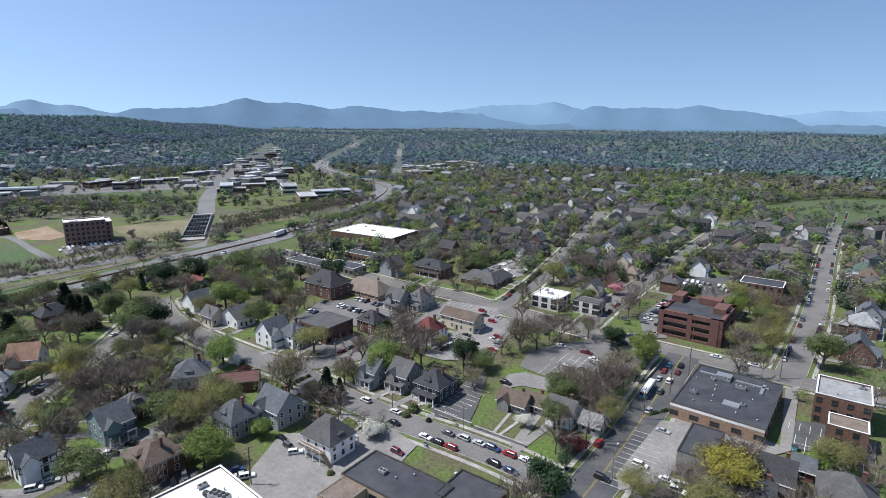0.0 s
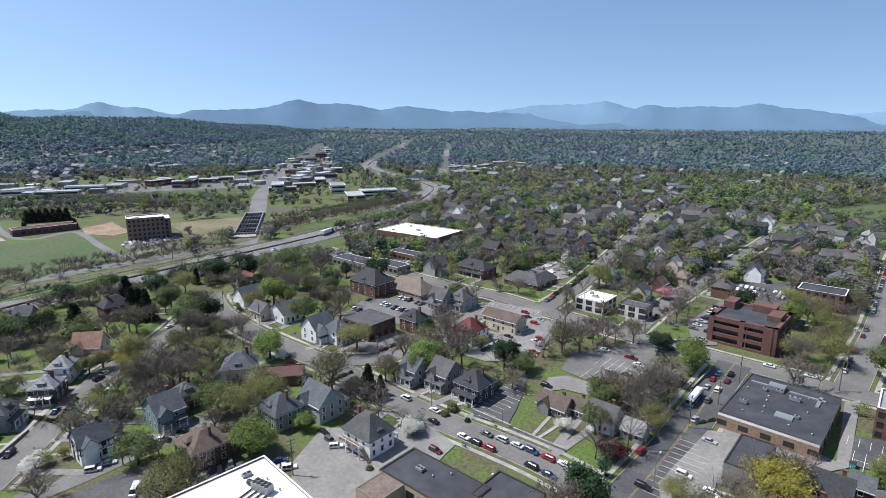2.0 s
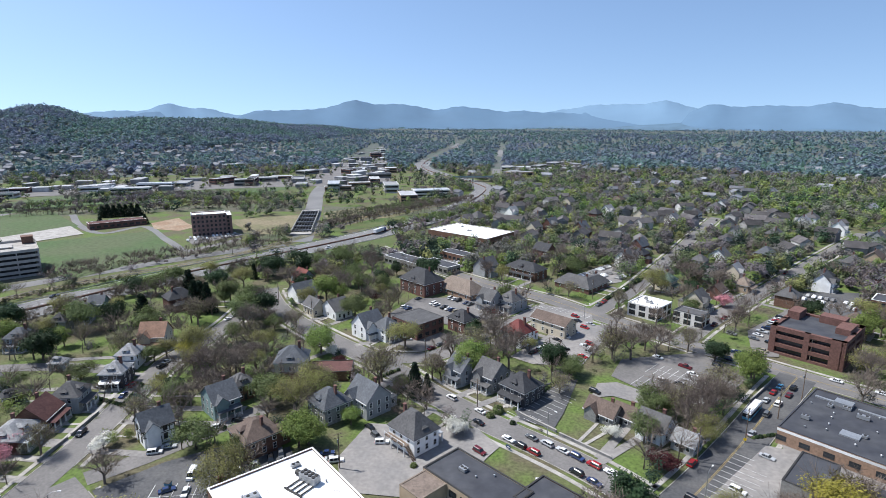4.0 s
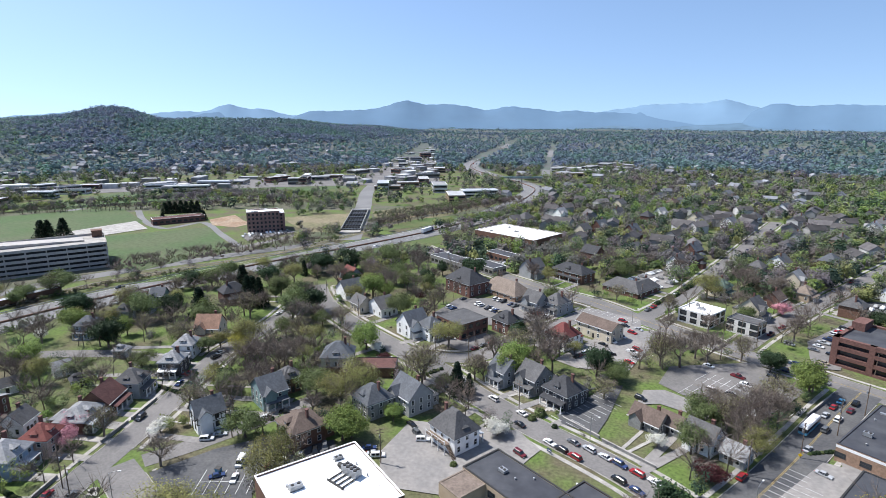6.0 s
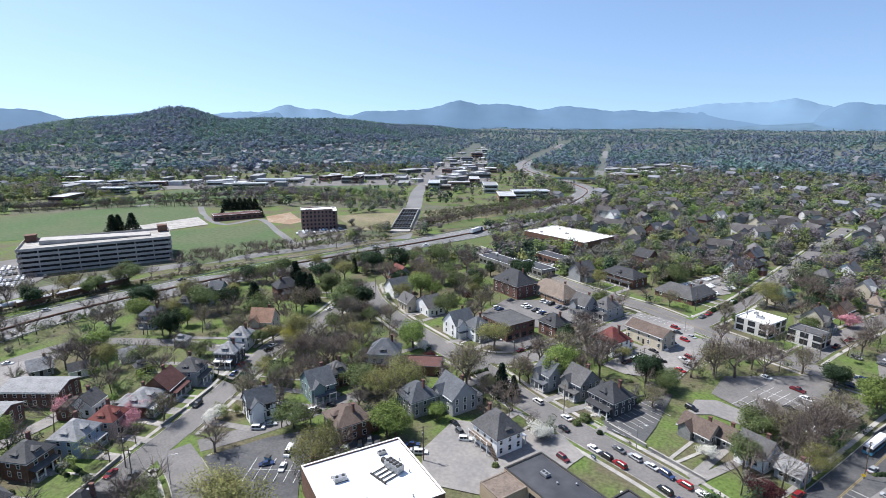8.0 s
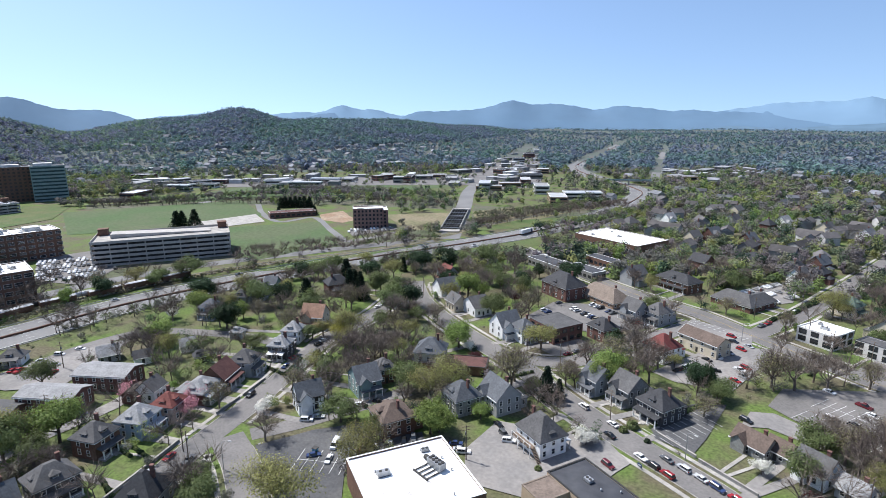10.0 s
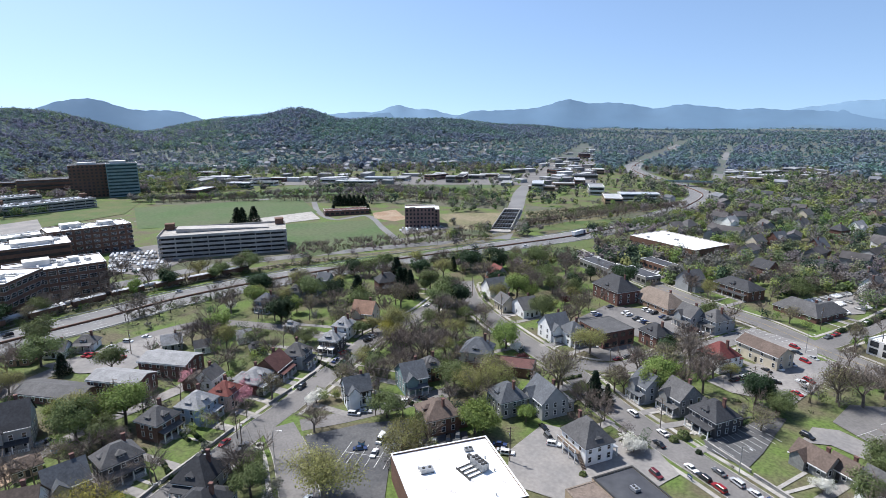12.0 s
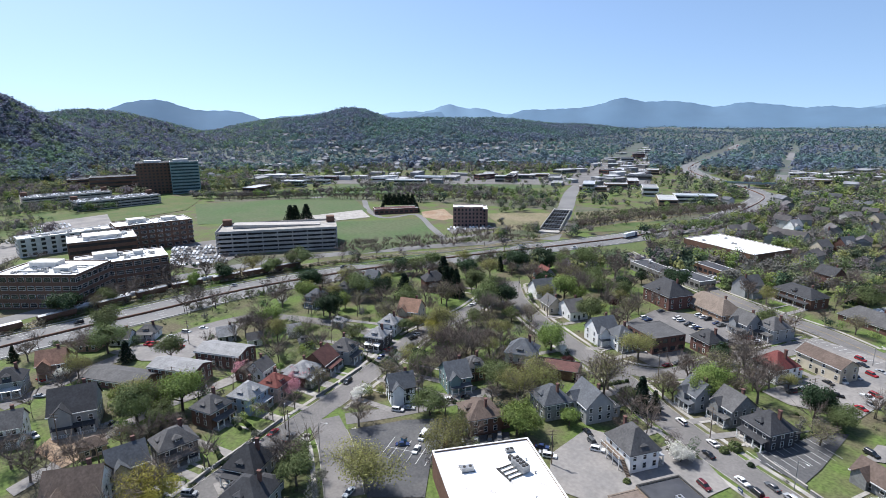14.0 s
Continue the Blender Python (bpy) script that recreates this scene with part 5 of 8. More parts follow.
def office_block(x, y, rot, w=26.0, d=27.0, h=12.0):
    """A brick office: brick skin in front of dark recessed balconies, and brick roof boxes."""
    e = thing("office_block", x, y, 0, rot, "red brick three-storey office with recessed dark balconies", "building")
    KEEP.append((x, y, 27))
    core = Shape()
    core.box(-w / 2 + 1.6, w / 2 - 1.6, -d / 2 + 1.6, d / 2 - 1.6, 0, h)
    part("core", core, "glass_dark", e)
    fh = h / 3
    for side in range(4):
        m = pose(0, 0, 0, 0, 0, side * 90)
        half, run = (d / 2, w / 2) if side % 2 == 0 else (w / 2, d / 2)
        for a, b in ((-run, -run + 2.2), (-1.0, 1.0), (run - 5.0, run)):
            s = Shape()
            s.box(a, b - (0.002 if b == run else 0), -half, -half + 1.65, 0, h + 0.9)
            part("pier", s, "wall_brick", e, at=m)
        for i in range(4):
            s = Shape()
            z0, z1 = (i * fh - 0.4, i * fh + 1.1) if 0 < i < 3 else (0, 1.0) if i == 0 else (h - 0.9, h + 0.9)
            s.box(-run + 0.05, run - 0.05, -half + 0.06, -half + 1.6, z0, z1)
            part("spandrel", s, "wall_brick", e, at=m)
    r = Shape()
    r.box(-w / 2 + 1.6, w / 2 - 1.6, -d / 2 + 1.6, d / 2 - 1.6, h + 0.01, h + 0.15)
    part("roof", r, "membrane_dark", e)
    for bx, by, bw, bd, bh in ((-w / 2 + 3, d / 2 - 6, 4.5, 9, 3.4), (3, d / 2 - 4, 9, 6, 3.2), (w / 2 - 4, 2, 5, 10, 2.6)):
        s = Shape()
        s.box(bx - bw / 2, bx + bw / 2, by - bd / 2, by + bd / 2, h + 0.1, h + bh)
        part("roof_tower", s, "wall_brick", e)
    return e



# ---- flat-roofed buildings ----
block('store', -54, 104.8, 49.1922, 27.0839, 26.8496, 7.5, 'brick_brown', 'membrane_white', 'brick building with a bright white flat roof', cap='trim_white', parapet=0.5, units=2, seed=21)
block('shop', -11.3, 123.2, -36, 26, 13, 4.2, 'tan', 'membrane_dark', 'low shop with a dark flat roof and tan canopy', cap='trim_dark', parapet=0.3, units=1, floors=1, gap=4, ww=2.4, wh=1.8, seed=3)
block('shop_wing', -23.9, 119.8, -36, 8, 10, 4, 'tan', 'roof_tan', 'low wing with a tan gravel roof', cap='roof_tan', parapet=0.1)
block('shop', 7.4, 119.2, -36, 14, 12, 4, 'brick_brown', 'membrane_dark', 'low brick building with a dark flat roof', parapet=0.3, cap='trim_dark')
block('flat_building', 94, 168, -38, 26.5, 35.5, 5.2, 'brick_tan', 'membrane_dark', 'long single-storey building with a dark patched flat roof', units=5, parapet=0.25, cap='membrane_dark', band_mat='trim_white', seed=5, floors=1, gap=6, ww=2.5, wh=1.4)
office_block(113.6, 236, -38, h=10.8)
block('apartment_block', 127, 162, -36, 14.5, 16, 9.5, 'brick_brown', 'roof_light', 'brick apartment block with a pale grey flat roof', floors=3, gap=4, parapet=0.6, units=1, seed=2)
block('apartment_annex', 119.5, 148.5, -36, 10, 8.5, 6, 'brick_brown', 'roof_tan', 'low brick annex of an apartment block', floors=2, gap=4, parapet=0.3)
block('kiosk_building', 73.6, 141.8, 54, 18, 9, 4, 'stone', 'membrane_dark', 'narrow building with a dark flat roof beside a lot', parapet=0.2, cap='trim_dark')
block('modern_block', 55, 271, -36, 15, 15, 6, 'panel', 'membrane_white', 'white modern building with a flat roof', floors=2, gap=5, ww=3, wh=2, units=2, parapet=0.5)
block('modern_block', 71.9, 261.3, -36, 13, 9, 6, 'panel', 'roof_grey', 'pale modern building with dark corner bands', floors=2, gap=5, ww=3, wh=2, parapet=0.4, cap='trim_dark')
block('brick_flats', -50.6, 229.4, -36, 16.5, 16, 7, 'brick', 'roof_grey', 'brick block with open balconies and a grey roof', floors=2, gap=4, ww=2, parapet=0.1, cap='roof_grey')
block('school', -53, 425, -30, 57, 36, 7, 'brick_brown', 'membrane_white', 'wide low building with a bright white flat roof', floors=1, gap=6, ww=3, parapet=0.4, units=3)
block('low_office', -82.6, 339, -36, 32, 12, 5, 'stone', 'membrane_dark', 'low office with a dark flat roof', floors=1, gap=4, ww=2.5, units=1, parapet=0.3)
block('low_office', -59.8, 333.1, -36, 24, 11, 4.5, 'stone', 'membrane_dark', 'low office with a dark flat roof', floors=1, gap=4, ww=2.5, parapet=0.3)
block('low_office', -53.4, 360.5, -36, 24, 10, 5, 'brick_brown', 'membrane_dark', 'low office with a dark flat roof', floors=1, gap=4, ww=2.5, parapet=0.3)
block('apartment_house', 169.1, 284.1, -36, 20, 14, 9, 'brick', 'membrane_dark', 'three-storey brick apartment house', floors=3, gap=3.4, parapet=0.4)
block('flat_extension', -77.2, 179.5, 15, 26, 10, 3.5, 'brick_brown', 'roof_maroon', 'long low brick extension with a brown flat roof', parapet=0.2, cap='trim_dark')
block('dormitory', -265.9, 407.7, 35, 26, 16, 17, 'brick_rose', 'membrane_white', 'five-storey pinkish brick block with a white flat roof', floors=5, gap=3.2, parapet=0.8, units=2, seed=4)
block('dormitory_wing', -260, 419, 35, 12, 22, 15, 'brick_rose', 'membrane_white', 'pinkish brick wing of a five-storey block', floors=5, gap=3.2, parapet=0.6)
block('tennis_building', -365.5, 423.9, 50, 44, 14, 5, 'brick', 'roof_maroon', 'long low sports building behind dark conifers', floors=1, gap=5, ww=3, parapet=0.3)
block('clinic_building', -329.9, 106.7, 35, 44, 30, 18, 'brick_brown', 'membrane_white', 'four-storey brown brick clinic with window rows and roof gear', floors=4, gap=4.6, ww=3.4, wh=2.1, trim='wall_panel', units=12, seed=11, pent=[(-6, 4, 14, 8, 3), (10, -5, 8, 7, 2.2)])
block('clinic_building', -330.1, 141.4, 70, 46, 26, 17, 'brick_brown', 'membrane_white', 'four-storey brown brick clinic with pale flat roof', floors=4, gap=4.6, ww=3.4, wh=2.1, trim='wall_panel', units=9, seed=12, pent=[(-8, 3, 12, 8, 3.2), (9, 2, 5, 5, 2.4)])
block('clinic_building', -400.1, 160.2, 70, 40, 28, 17, 'brick_brown', 'membrane_white', 'brown brick clinic behind others', floors=4, bands=True, units=5, seed=13, pent=[(0, 0, 22, 15, 2.4)])
block('clinic_building', -420.6, 204.7, 75, 52, 24, 19, 'brick_brown', 'membrane_white', 'five-storey brown brick clinic', floors=5, gap=5.5, ww=3.4, wh=1.8, trim='wall_panel', units=8, seed=14, pent=[(-10, 2, 12, 9, 3), (12, 0, 9, 8, 2.4)])
block('white_block', -461.9, 160.2, 80, 60, 16, 13, 'panel', 'membrane_white', 'long white four-storey block with many roof units', floors=4, gap=6, ww=2.4, wh=1.7, units=8, seed=15)
block('hospital_tower', -736.4, 368, 62, 40, 30, 39.5, 'brick_brown', 'membrane_dark', 'tall brown brick hospital tower', floors=10, gap=4.6, ww=2.2, wh=1.8, sides='fr', units=1, pent=[(0, 0, 20, 10, 2.5)])
block('hospital_glass', -705.3, 393.2, 62, 34, 28, 40.5, 'teal', 'membrane_dark', 'dark blue-green glass hospital tower', floors=10, bands=True, pane='glass_blue', pent=[(-4, 0, 18, 12, 3)])
block('hospital_wing', -800.9, 348.2, 62, 60, 30, 20, 'brick_brown', 'membrane_dark', 'long brown brick hospital wing', floors=4, bands=True)
block('hospital_wing', -862.4, 333.2, 62, 40, 24, 14, 'brick_brown', 'membrane_dark', 'low brown brick hospital wing', floors=3, bands=True)

# buildings at the foot of the hills and along the far strip
block('far_building', -608.6, 433.7, 110, 36, 18, 10, 'brick', 'roof_tin', 'brick low commercial building with a grey flat roof', floors=2, bands=True, parapet=0.4)
block('far_building', -945.6, 682.2, 70, 40, 14, 5, 'brick', 'far_flat_roof', 'brick low commercial building with a pale flat roof', floors=1, bands=True, parapet=0.4)
block('far_building', -635.7, 514.4, 20, 33, 14, 8, 'panel', 'roof_tin', 'pale low commercial building with a grey flat roof', floors=2, bands=True, parapet=0.4)
block('far_building', -633.9, 554.4, 20, 39, 15, 6, 'panel', 'membrane_dark', 'pale low commercial building with a grey flat roof', floors=1, bands=True, parapet=0.4)
block('far_building', -652.6, 599.5, 25, 25, 17, 6, 'brick', 'far_flat_roof', 'brick low commercial building with a pale flat roof', floors=1, bands=True, parapet=0.4)
block('far_building', -580.7, 644.3, 70, 40, 20, 6, 'grey', 'far_flat_roof', 'grey low commercial building with a pale flat roof', floors=1, bands=True, parapet=0.4)
block('far_building', -498.6, 607.1, 25, 44, 16, 9, 'panel', 'far_flat_roof', 'pale low commercial building with a pale flat roof', floors=2, bands=True, parapet=0.4)
block('far_building', -856.1, 876, 25, 44, 19, 7, 'stone', 'roof_light', 'grey low commercial building with a grey flat roof', floors=1, bands=True, parapet=0.4)
block('far_building', -515, 673.8, 20, 44, 14, 7, 'white', 'roof_tin', 'white low commercial building with a grey flat roof', floors=1, bands=True, parapet=0.4)
block('far_building', -496.9, 707.8, 110, 36, 18, 5, 'grey', 'roof_light', 'grey low commercial building with a grey flat roof', floors=1, bands=True, parapet=0.4)
block('far_building', -454.9, 739.6, 70, 38, 13, 8, 'brick', 'far_flat_roof', 'brick low commercial building with a pale flat roof', floors=2, bands=True, parapet=0.4)
block('far_building', -408.3, 736.7, 110, 44, 12, 9, 'brick', 'membrane_dark', 'brick low commercial building with a grey flat roof', floors=2, bands=True, parapet=0.4)
block('far_building', -398.4, 809.9, 25, 30, 17, 5, 'brick_tan', 'far_flat_roof', 'tan brick low commercial building with a pale flat roof', floors=1, bands=True, parapet=0.4)
block('far_building', -392.3, 892.3, 70, 36, 20, 6, 'stone', 'far_flat_roof', 'grey low commercial building with a pale flat roof', floors=1, bands=True, parapet=0.4)
block('far_building', -324.2, 920.9, 70, 34, 19, 7, 'brick', 'membrane_dark', 'brick low commercial building with a grey flat roof', floors=1, bands=True, parapet=0.4)
block('far_building', -553.7, 938, 70, 42, 12, 11, 'panel', 'far_flat_roof', 'pale low commercial building with a pale flat roof', floors=2, bands=True, parapet=0.4)
block('far_building', -263, 693.3, 20, 34, 15, 6, 'brick_tan', 'roof_light', 'tan brick low commercial building with a grey flat roof', floors=1, bands=True, parapet=0.4)
block('far_building', -249.6, 738.8, 25, 29, 15, 6, 'brick_tan', 'far_flat_roof', 'tan brick low commercial building with a pale flat roof', floors=1, bands=True, parapet=0.4)
block('far_building', -240.5, 780, 110, 39, 14, 8, 'brick', 'far_flat_roof', 'brick low commercial building with a pale flat roof', floors=2, bands=True, parapet=0.4)
block('far_building', -359.9, 1033, 110, 23, 18, 7, 'stone', 'roof_light', 'grey low commercial building with a grey flat roof', floors=2, bands=True, parapet=0.4)
block('far_building', -376, 1158.9, 25, 25, 20, 9, 'grey', 'membrane_dark', 'grey low commercial building with a grey flat roof', floors=2, bands=True, parapet=0.4)
block('far_building', -391.1, 1278.9, 25, 25, 18, 11, 'brick', 'membrane_dark', 'brick low commercial building with a grey flat roof', floors=2, bands=True, parapet=0.4)
block('far_building', -425.2, 1453.6, 110, 32, 13, 10, 'panel', 'roof_light', 'pale low commercial building with a grey flat roof', floors=2, bands=True, parapet=0.4)
block('far_building', -316, 938.7, 110, 43, 17, 6, 'stone', 'roof_tin', 'grey low commercial building with a grey flat roof', floors=1, bands=True, parapet=0.4)
block('far_building', -256.2, 854.2, 25, 38, 15, 7, 'stone', 'membrane_dark', 'grey low commercial building with a grey flat roof', floors=1, bands=True, parapet=0.4)
block('far_building', -262.3, 945.8, 110, 25, 19, 8, 'brick_tan', 'far_flat_roof', 'tan brick low commercial building with a pale flat roof', floors=2, bands=True, parapet=0.4)
block('far_building', -397, 1731.2, 70, 42, 13, 8, 'white', 'roof_tin', 'white low commercial building with a grey flat roof', floors=2, bands=True, parapet=0.4)
block('far_building', -327, 1386.1, 20, 23, 18, 7, 'brick_tan', 'roof_tin', 'tan brick low commercial building with a grey flat roof', floors=2, bands=True, parapet=0.4)
block('far_building', -9.7, 1032.8, 70, 39, 15, 9, 'stone', 'roof_light', 'grey low commercial building with a grey flat roof', floors=2, bands=True, parapet=0.4)
block('far_building', -38, 918, 25, 40, 18, 7, 'brick_tan', 'roof_light', 'tan brick low commercial building with a grey flat roof', floors=1, bands=True, parapet=0.4)
block('far_building', -61.4, 1002.8, 70, 35, 12, 8, 'grey', 'roof_light', 'grey low commercial building with a grey flat roof', floors=2, bands=True, parapet=0.4)
block('far_building', 17.5, 1103.2, 70, 33, 19, 9, 'grey', 'roof_light', 'grey low commercial building with a grey flat roof', floors=2, bands=True, parapet=0.4)
block('far_building', -193.4, 698.8, 110, 37, 18, 10, 'panel', 'roof_light', 'pale low commercial building with a grey flat roof', floors=2, bands=True, parapet=0.4)
block('far_building', -133.5, 664.3, 25, 44, 20, 8, 'panel', 'roof_tin', 'pale low commercial building with a grey flat roof', floors=2, bands=True, parapet=0.4)
block('far_building', -153.2, 624.8, 110, 41, 19, 8, 'brick_tan', 'far_flat_roof', 'tan brick low commercial building with a pale flat roof', floors=2, bands=True, parapet=0.4)
block('far_building', -654.3, 566.2, 70, 26, 18, 8, 'grey', 'membrane_dark', 'grey low commercial building with a grey flat roof', floors=2, bands=True, parapet=0.4)
block('far_building', -567.4, 629.5, 25, 39, 12, 6, 'white', 'membrane_dark', 'white low commercial building with a grey flat roof', floors=1, bands=True, parapet=0.4)
block('far_building', -410.9, 721.4, 25, 27, 17, 9, 'stone', 'far_flat_roof', 'grey low commercial building with a pale flat roof', floors=2, bands=True, parapet=0.4)
block('far_building', -404.7, 778.8, 25, 26, 19, 6, 'stone', 'far_flat_roof', 'grey low commercial building with a pale flat roof', floors=1, bands=True, parapet=0.4)
block('far_building', -818.2, 599.8, 25, 35, 15, 7, 'brick', 'roof_tin', 'brick low commercial building with a grey flat roof', floors=2, bands=True, parapet=0.4)
block('far_building', -367, 799.9, 110, 27, 19, 5, 'grey', 'membrane_dark', 'grey low commercial building with a grey flat roof', floors=1, bands=True, parapet=0.4)
block('far_building', -906.1, 679.6, 70, 42, 18, 8, 'white', 'far_flat_roof', 'white low commercial building with a pale flat roof', floors=2, bands=True, parapet=0.4)
block('far_building', -709, 579.6, 70, 24, 16, 7, 'grey', 'roof_tin', 'grey low commercial building with a grey flat roof', floors=2, bands=True, parapet=0.4)
block('far_building', -271.2, 699.3, 110, 41, 15, 10, 'grey', 'roof_tin', 'grey low commercial building with a grey flat roof', floors=2, bands=True, parapet=0.4)

# ---- named trees ----
tree('dark', 25.9, 121.9, 13, 1.1)
tree('yellow', 72.8, 126.7, 14, 1.35)
tree('dark', 71.2, 219.6, 10, 1.1)
tree('dark', 81.5, 212.3, 10, 1.1)
tree('green', 14.2, 193.2, 9, 1)
tree('bright', -21.5, 187.2, 14, 0.9)
tree('conifer', -38.2, 170.4, 13, 1)
tree('conifer', -34.6, 173.2, 8, 1)
tree('green', -136.9, 237, 16, 1)
tree('green', -155.2, 251.3, 14, 1)
tree('conifer', -177.8, 250.9, 17, 1.2)
tree('conifer', -164.2, 240, 15, 1.2)
tree('budding', -51.8, 173, 17, 0.9)
tree('bare', -107.2, 170.3, 14, 1)
tree('bare', -115.1, 174.1, 14, 1)
tree('bare', -104.5, 172.3, 13, 1)
tree('white', 25.4, 155.4, 6, 1)
tree('white', -20.5, 149.3, 6.5, 1.3)
tree('bright', -62.6, 136.8, 11, 1.1)
tree('green', -93.4, 128.6, 11, 1.1)
tree('green', -116.6, 151.3, 10, 1)
tree('bright', -53.7, 148.9, 7, 1)
tree('green', -78.7, 124.6, 9, 0.8)
tree('yellow', -131.3, 182.2, 11, 1)
tree('olive', -143.3, 184.3, 9, 1.2)
tree('pink', 93.7, 289.2, 8, 1.2)
tree('red', -18.3, 131.2, 4.5, 1.2)
tree('red', -71.6, 188.3, 6, 1)
tree('olive', -74.4, 153.3, 14, 1.1)
tree('bare', -107.1, 156.2, 12, 1)
tree('bare', -14.6, 213.7, 16, 0.8)
tree('bare', 38.8, 214.5, 16, 1)
tree('budding', 31.8, 214.4, 16, 0.9)
tree('bare', 49.3, 220.5, 15, 1)
tree('budding', 62.8, 226.9, 13, 1)
tree('bare', 57, 176.3, 15, 1.1)
tree('budding', 65.9, 189.3, 14, 1)
tree('bare', 50, 161.3, 12, 1)
tree('budding', 50.1, 176.2, 12, 1)
tree('budding', 46, 168, 14, 0.9)
tree('bare', 54, 170, 14, 0.9)
tree('budding', 60, 183, 13, 0.9)
tree('bare', 42, 176, 12, 1)
tree('olive', 52, 158, 11, 0.9)
tree('bare', 62, 176, 13, 0.9)
tree('green', 34.3, 154.5, 11, 0.9)
tree('red', 37.7, 142.6, 7, 1.4)
tree('olive', 123.1, 215.7, 13, 1.1)
tree('olive', 134.4, 213, 14, 1.1)
tree('budding', 138, 228.1, 12, 1)
tree('bright', 102.7, 133.3, 9, 1)
tree('green', 111, 135.4, 8, 0.8)
tree('bare', 63, 124.4, 10, 1.2)
tree('olive', 48.3, 123.2, 9, 1.2)
tree('budding', -34.8, 183.5, 11, 1)
tree('bare', -34.9, 190.2, 9, 1)
tree('olive', -83.2, 88.1, 16, 1.3)
tree('green', -100.1, 79.3, 11, 1)
tree('green', -108.1, 85.9, 8, 1)
tree('green', -93.1, 128.8, 11, 1.1)
tree('green', -84.5, 156.4, 13, 1)
tree('bright', -64.5, 134.8, 12, 1)
tree('bright', -53.9, 149.6, 7, 0.9)
tree('conifer', -39.3, 174.8, 11, 1)
tree('green', -43.9, 174.4, 7, 1)
tree('bare', -107.5, 110, 10, 1.2)
tree('white', -119.7, 123.7, 6, 1.3)
tree('pink', -141.4, 110.7, 8, 1.1)
tree('pink', -145.8, 118.1, 8, 1.1)
tree('pink', -169.8, 109.5, 7, 1.1)
tree('olive', -175.5, 74.4, 13, 1.1)
tree('bare', -169.8, 76.2, 11, 1)
tree('yellow', -124.2, 52.4, 11, 1.4)
tree('conifer', -177.5, 215.4, 15, 1.3)
tree('conifer', -163.8, 234.5, 17, 1)
tree('conifer', -157.5, 235.3, 16, 1)
tree('green', -134.6, 234.2, 14, 1)
tree('green', -114, 218.6, 9, 1)
tree('dark', -119.5, 155.5, 9, 1)
tree('bare', -116.5, 169.4, 13, 1.1)
tree('bare', -108, 175.4, 13, 1)
tree('bare', -103.8, 181.8, 13, 1)
tree('green', -145.1, 179.3, 8, 1.2)
tree('olive', -126.3, 176.8, 11, 1.1)
tree('green', 15.2, 196.6, 9, 1.1)
tree('bare', -31.9, 184.9, 9, 1)
tree('budding', -52.6, 179.1, 17, 1)
tree('bright', -22.4, 195.5, 14, 1)
tree('bare', -16.8, 227.2, 16, 1)
tree('bare', -6.3, 212.1, 13, 0.9)
tree('dark', -24.3, 225, 10, 1.1)
tree('olive', -0.7, 216.1, 7, 1.1)
tree('budding', 10.5, 181.2, 9, 1.2)
tree('bare', -194.4, 136.3, 13, 1.2)
tree('bare', -200.7, 133.5, 12, 1)
tree('conifer', -218.4, 90.5, 9, 1.4)
tree('green', -178, 149.5, 8, 1.4)
tree('green', -160.6, 160.2, 8, 1.4)
tree('bare', -251.4, 67.1, 10, 1)
tree('olive', -217.6, 72.6, 11, 1)
tree('bare', -256.4, 143.4, 12, 1)
tree('bare', -220.2, 168.7, 13, 1)
tree('olive', -220.2, 185.5, 12, 1)
tree('bare', -171.2, 37.3, 12, 1)
tree('bare', -159.3, 38.2, 12, 1)
tree('conifer', -256.1, 63.8, 7, 1.2)
tree('white', -222, 69.5, 6, 1.2)
tree('white', -223.9, 171.6, 7, 1)
tree('green', -64.9, 378.4, 9, 1)
tree('white', -78.5, 197.7, 6, 1)
tree('olive', -75, 228.7, 9, 1)
tree('budding', -106.4, 224, 11, 1)
tree('red', -72.6, 187.6, 6, 1.1)
tree('red', -81.9, 265.7, 6, 1)
tree('bare', -87.6, 183.3, 9, 1)
tree('green', -130.9, 316.2, 13, 1.1)
tree('green', -104.2, 291.2, 14, 1)
tree('conifer', -132.7, 284.9, 9, 1.2)
tree('conifer', -164.4, 293, 10, 1)

# places of single things
BUS_AT = (71.5, 178.4)
LORRY_AT, LORRY_TURN = (-130.1, 436.9), 75
BRIDGE_ENDS = (-193.6, 424, -227.8, 523.9)
CHILLER_AT = (-50.4, 110.7, 7.58)
GARAGES = [(-739.613, 264.164, 76.5774, 88.3123), (-657.194, 282.928, 81.9953, 84.0186)]
OVERPASS_AT = (-103.9, 831.5, 15)

# ---- walks beside the streets ----
def near_other(i, p, gap):
    return any(np.hypot(pl[:, 0] - p[0], pl[:, 1] - p[1]).min() < hw + gap for j, (pl, hw, _) in enumerate(ROADS) if j != i)


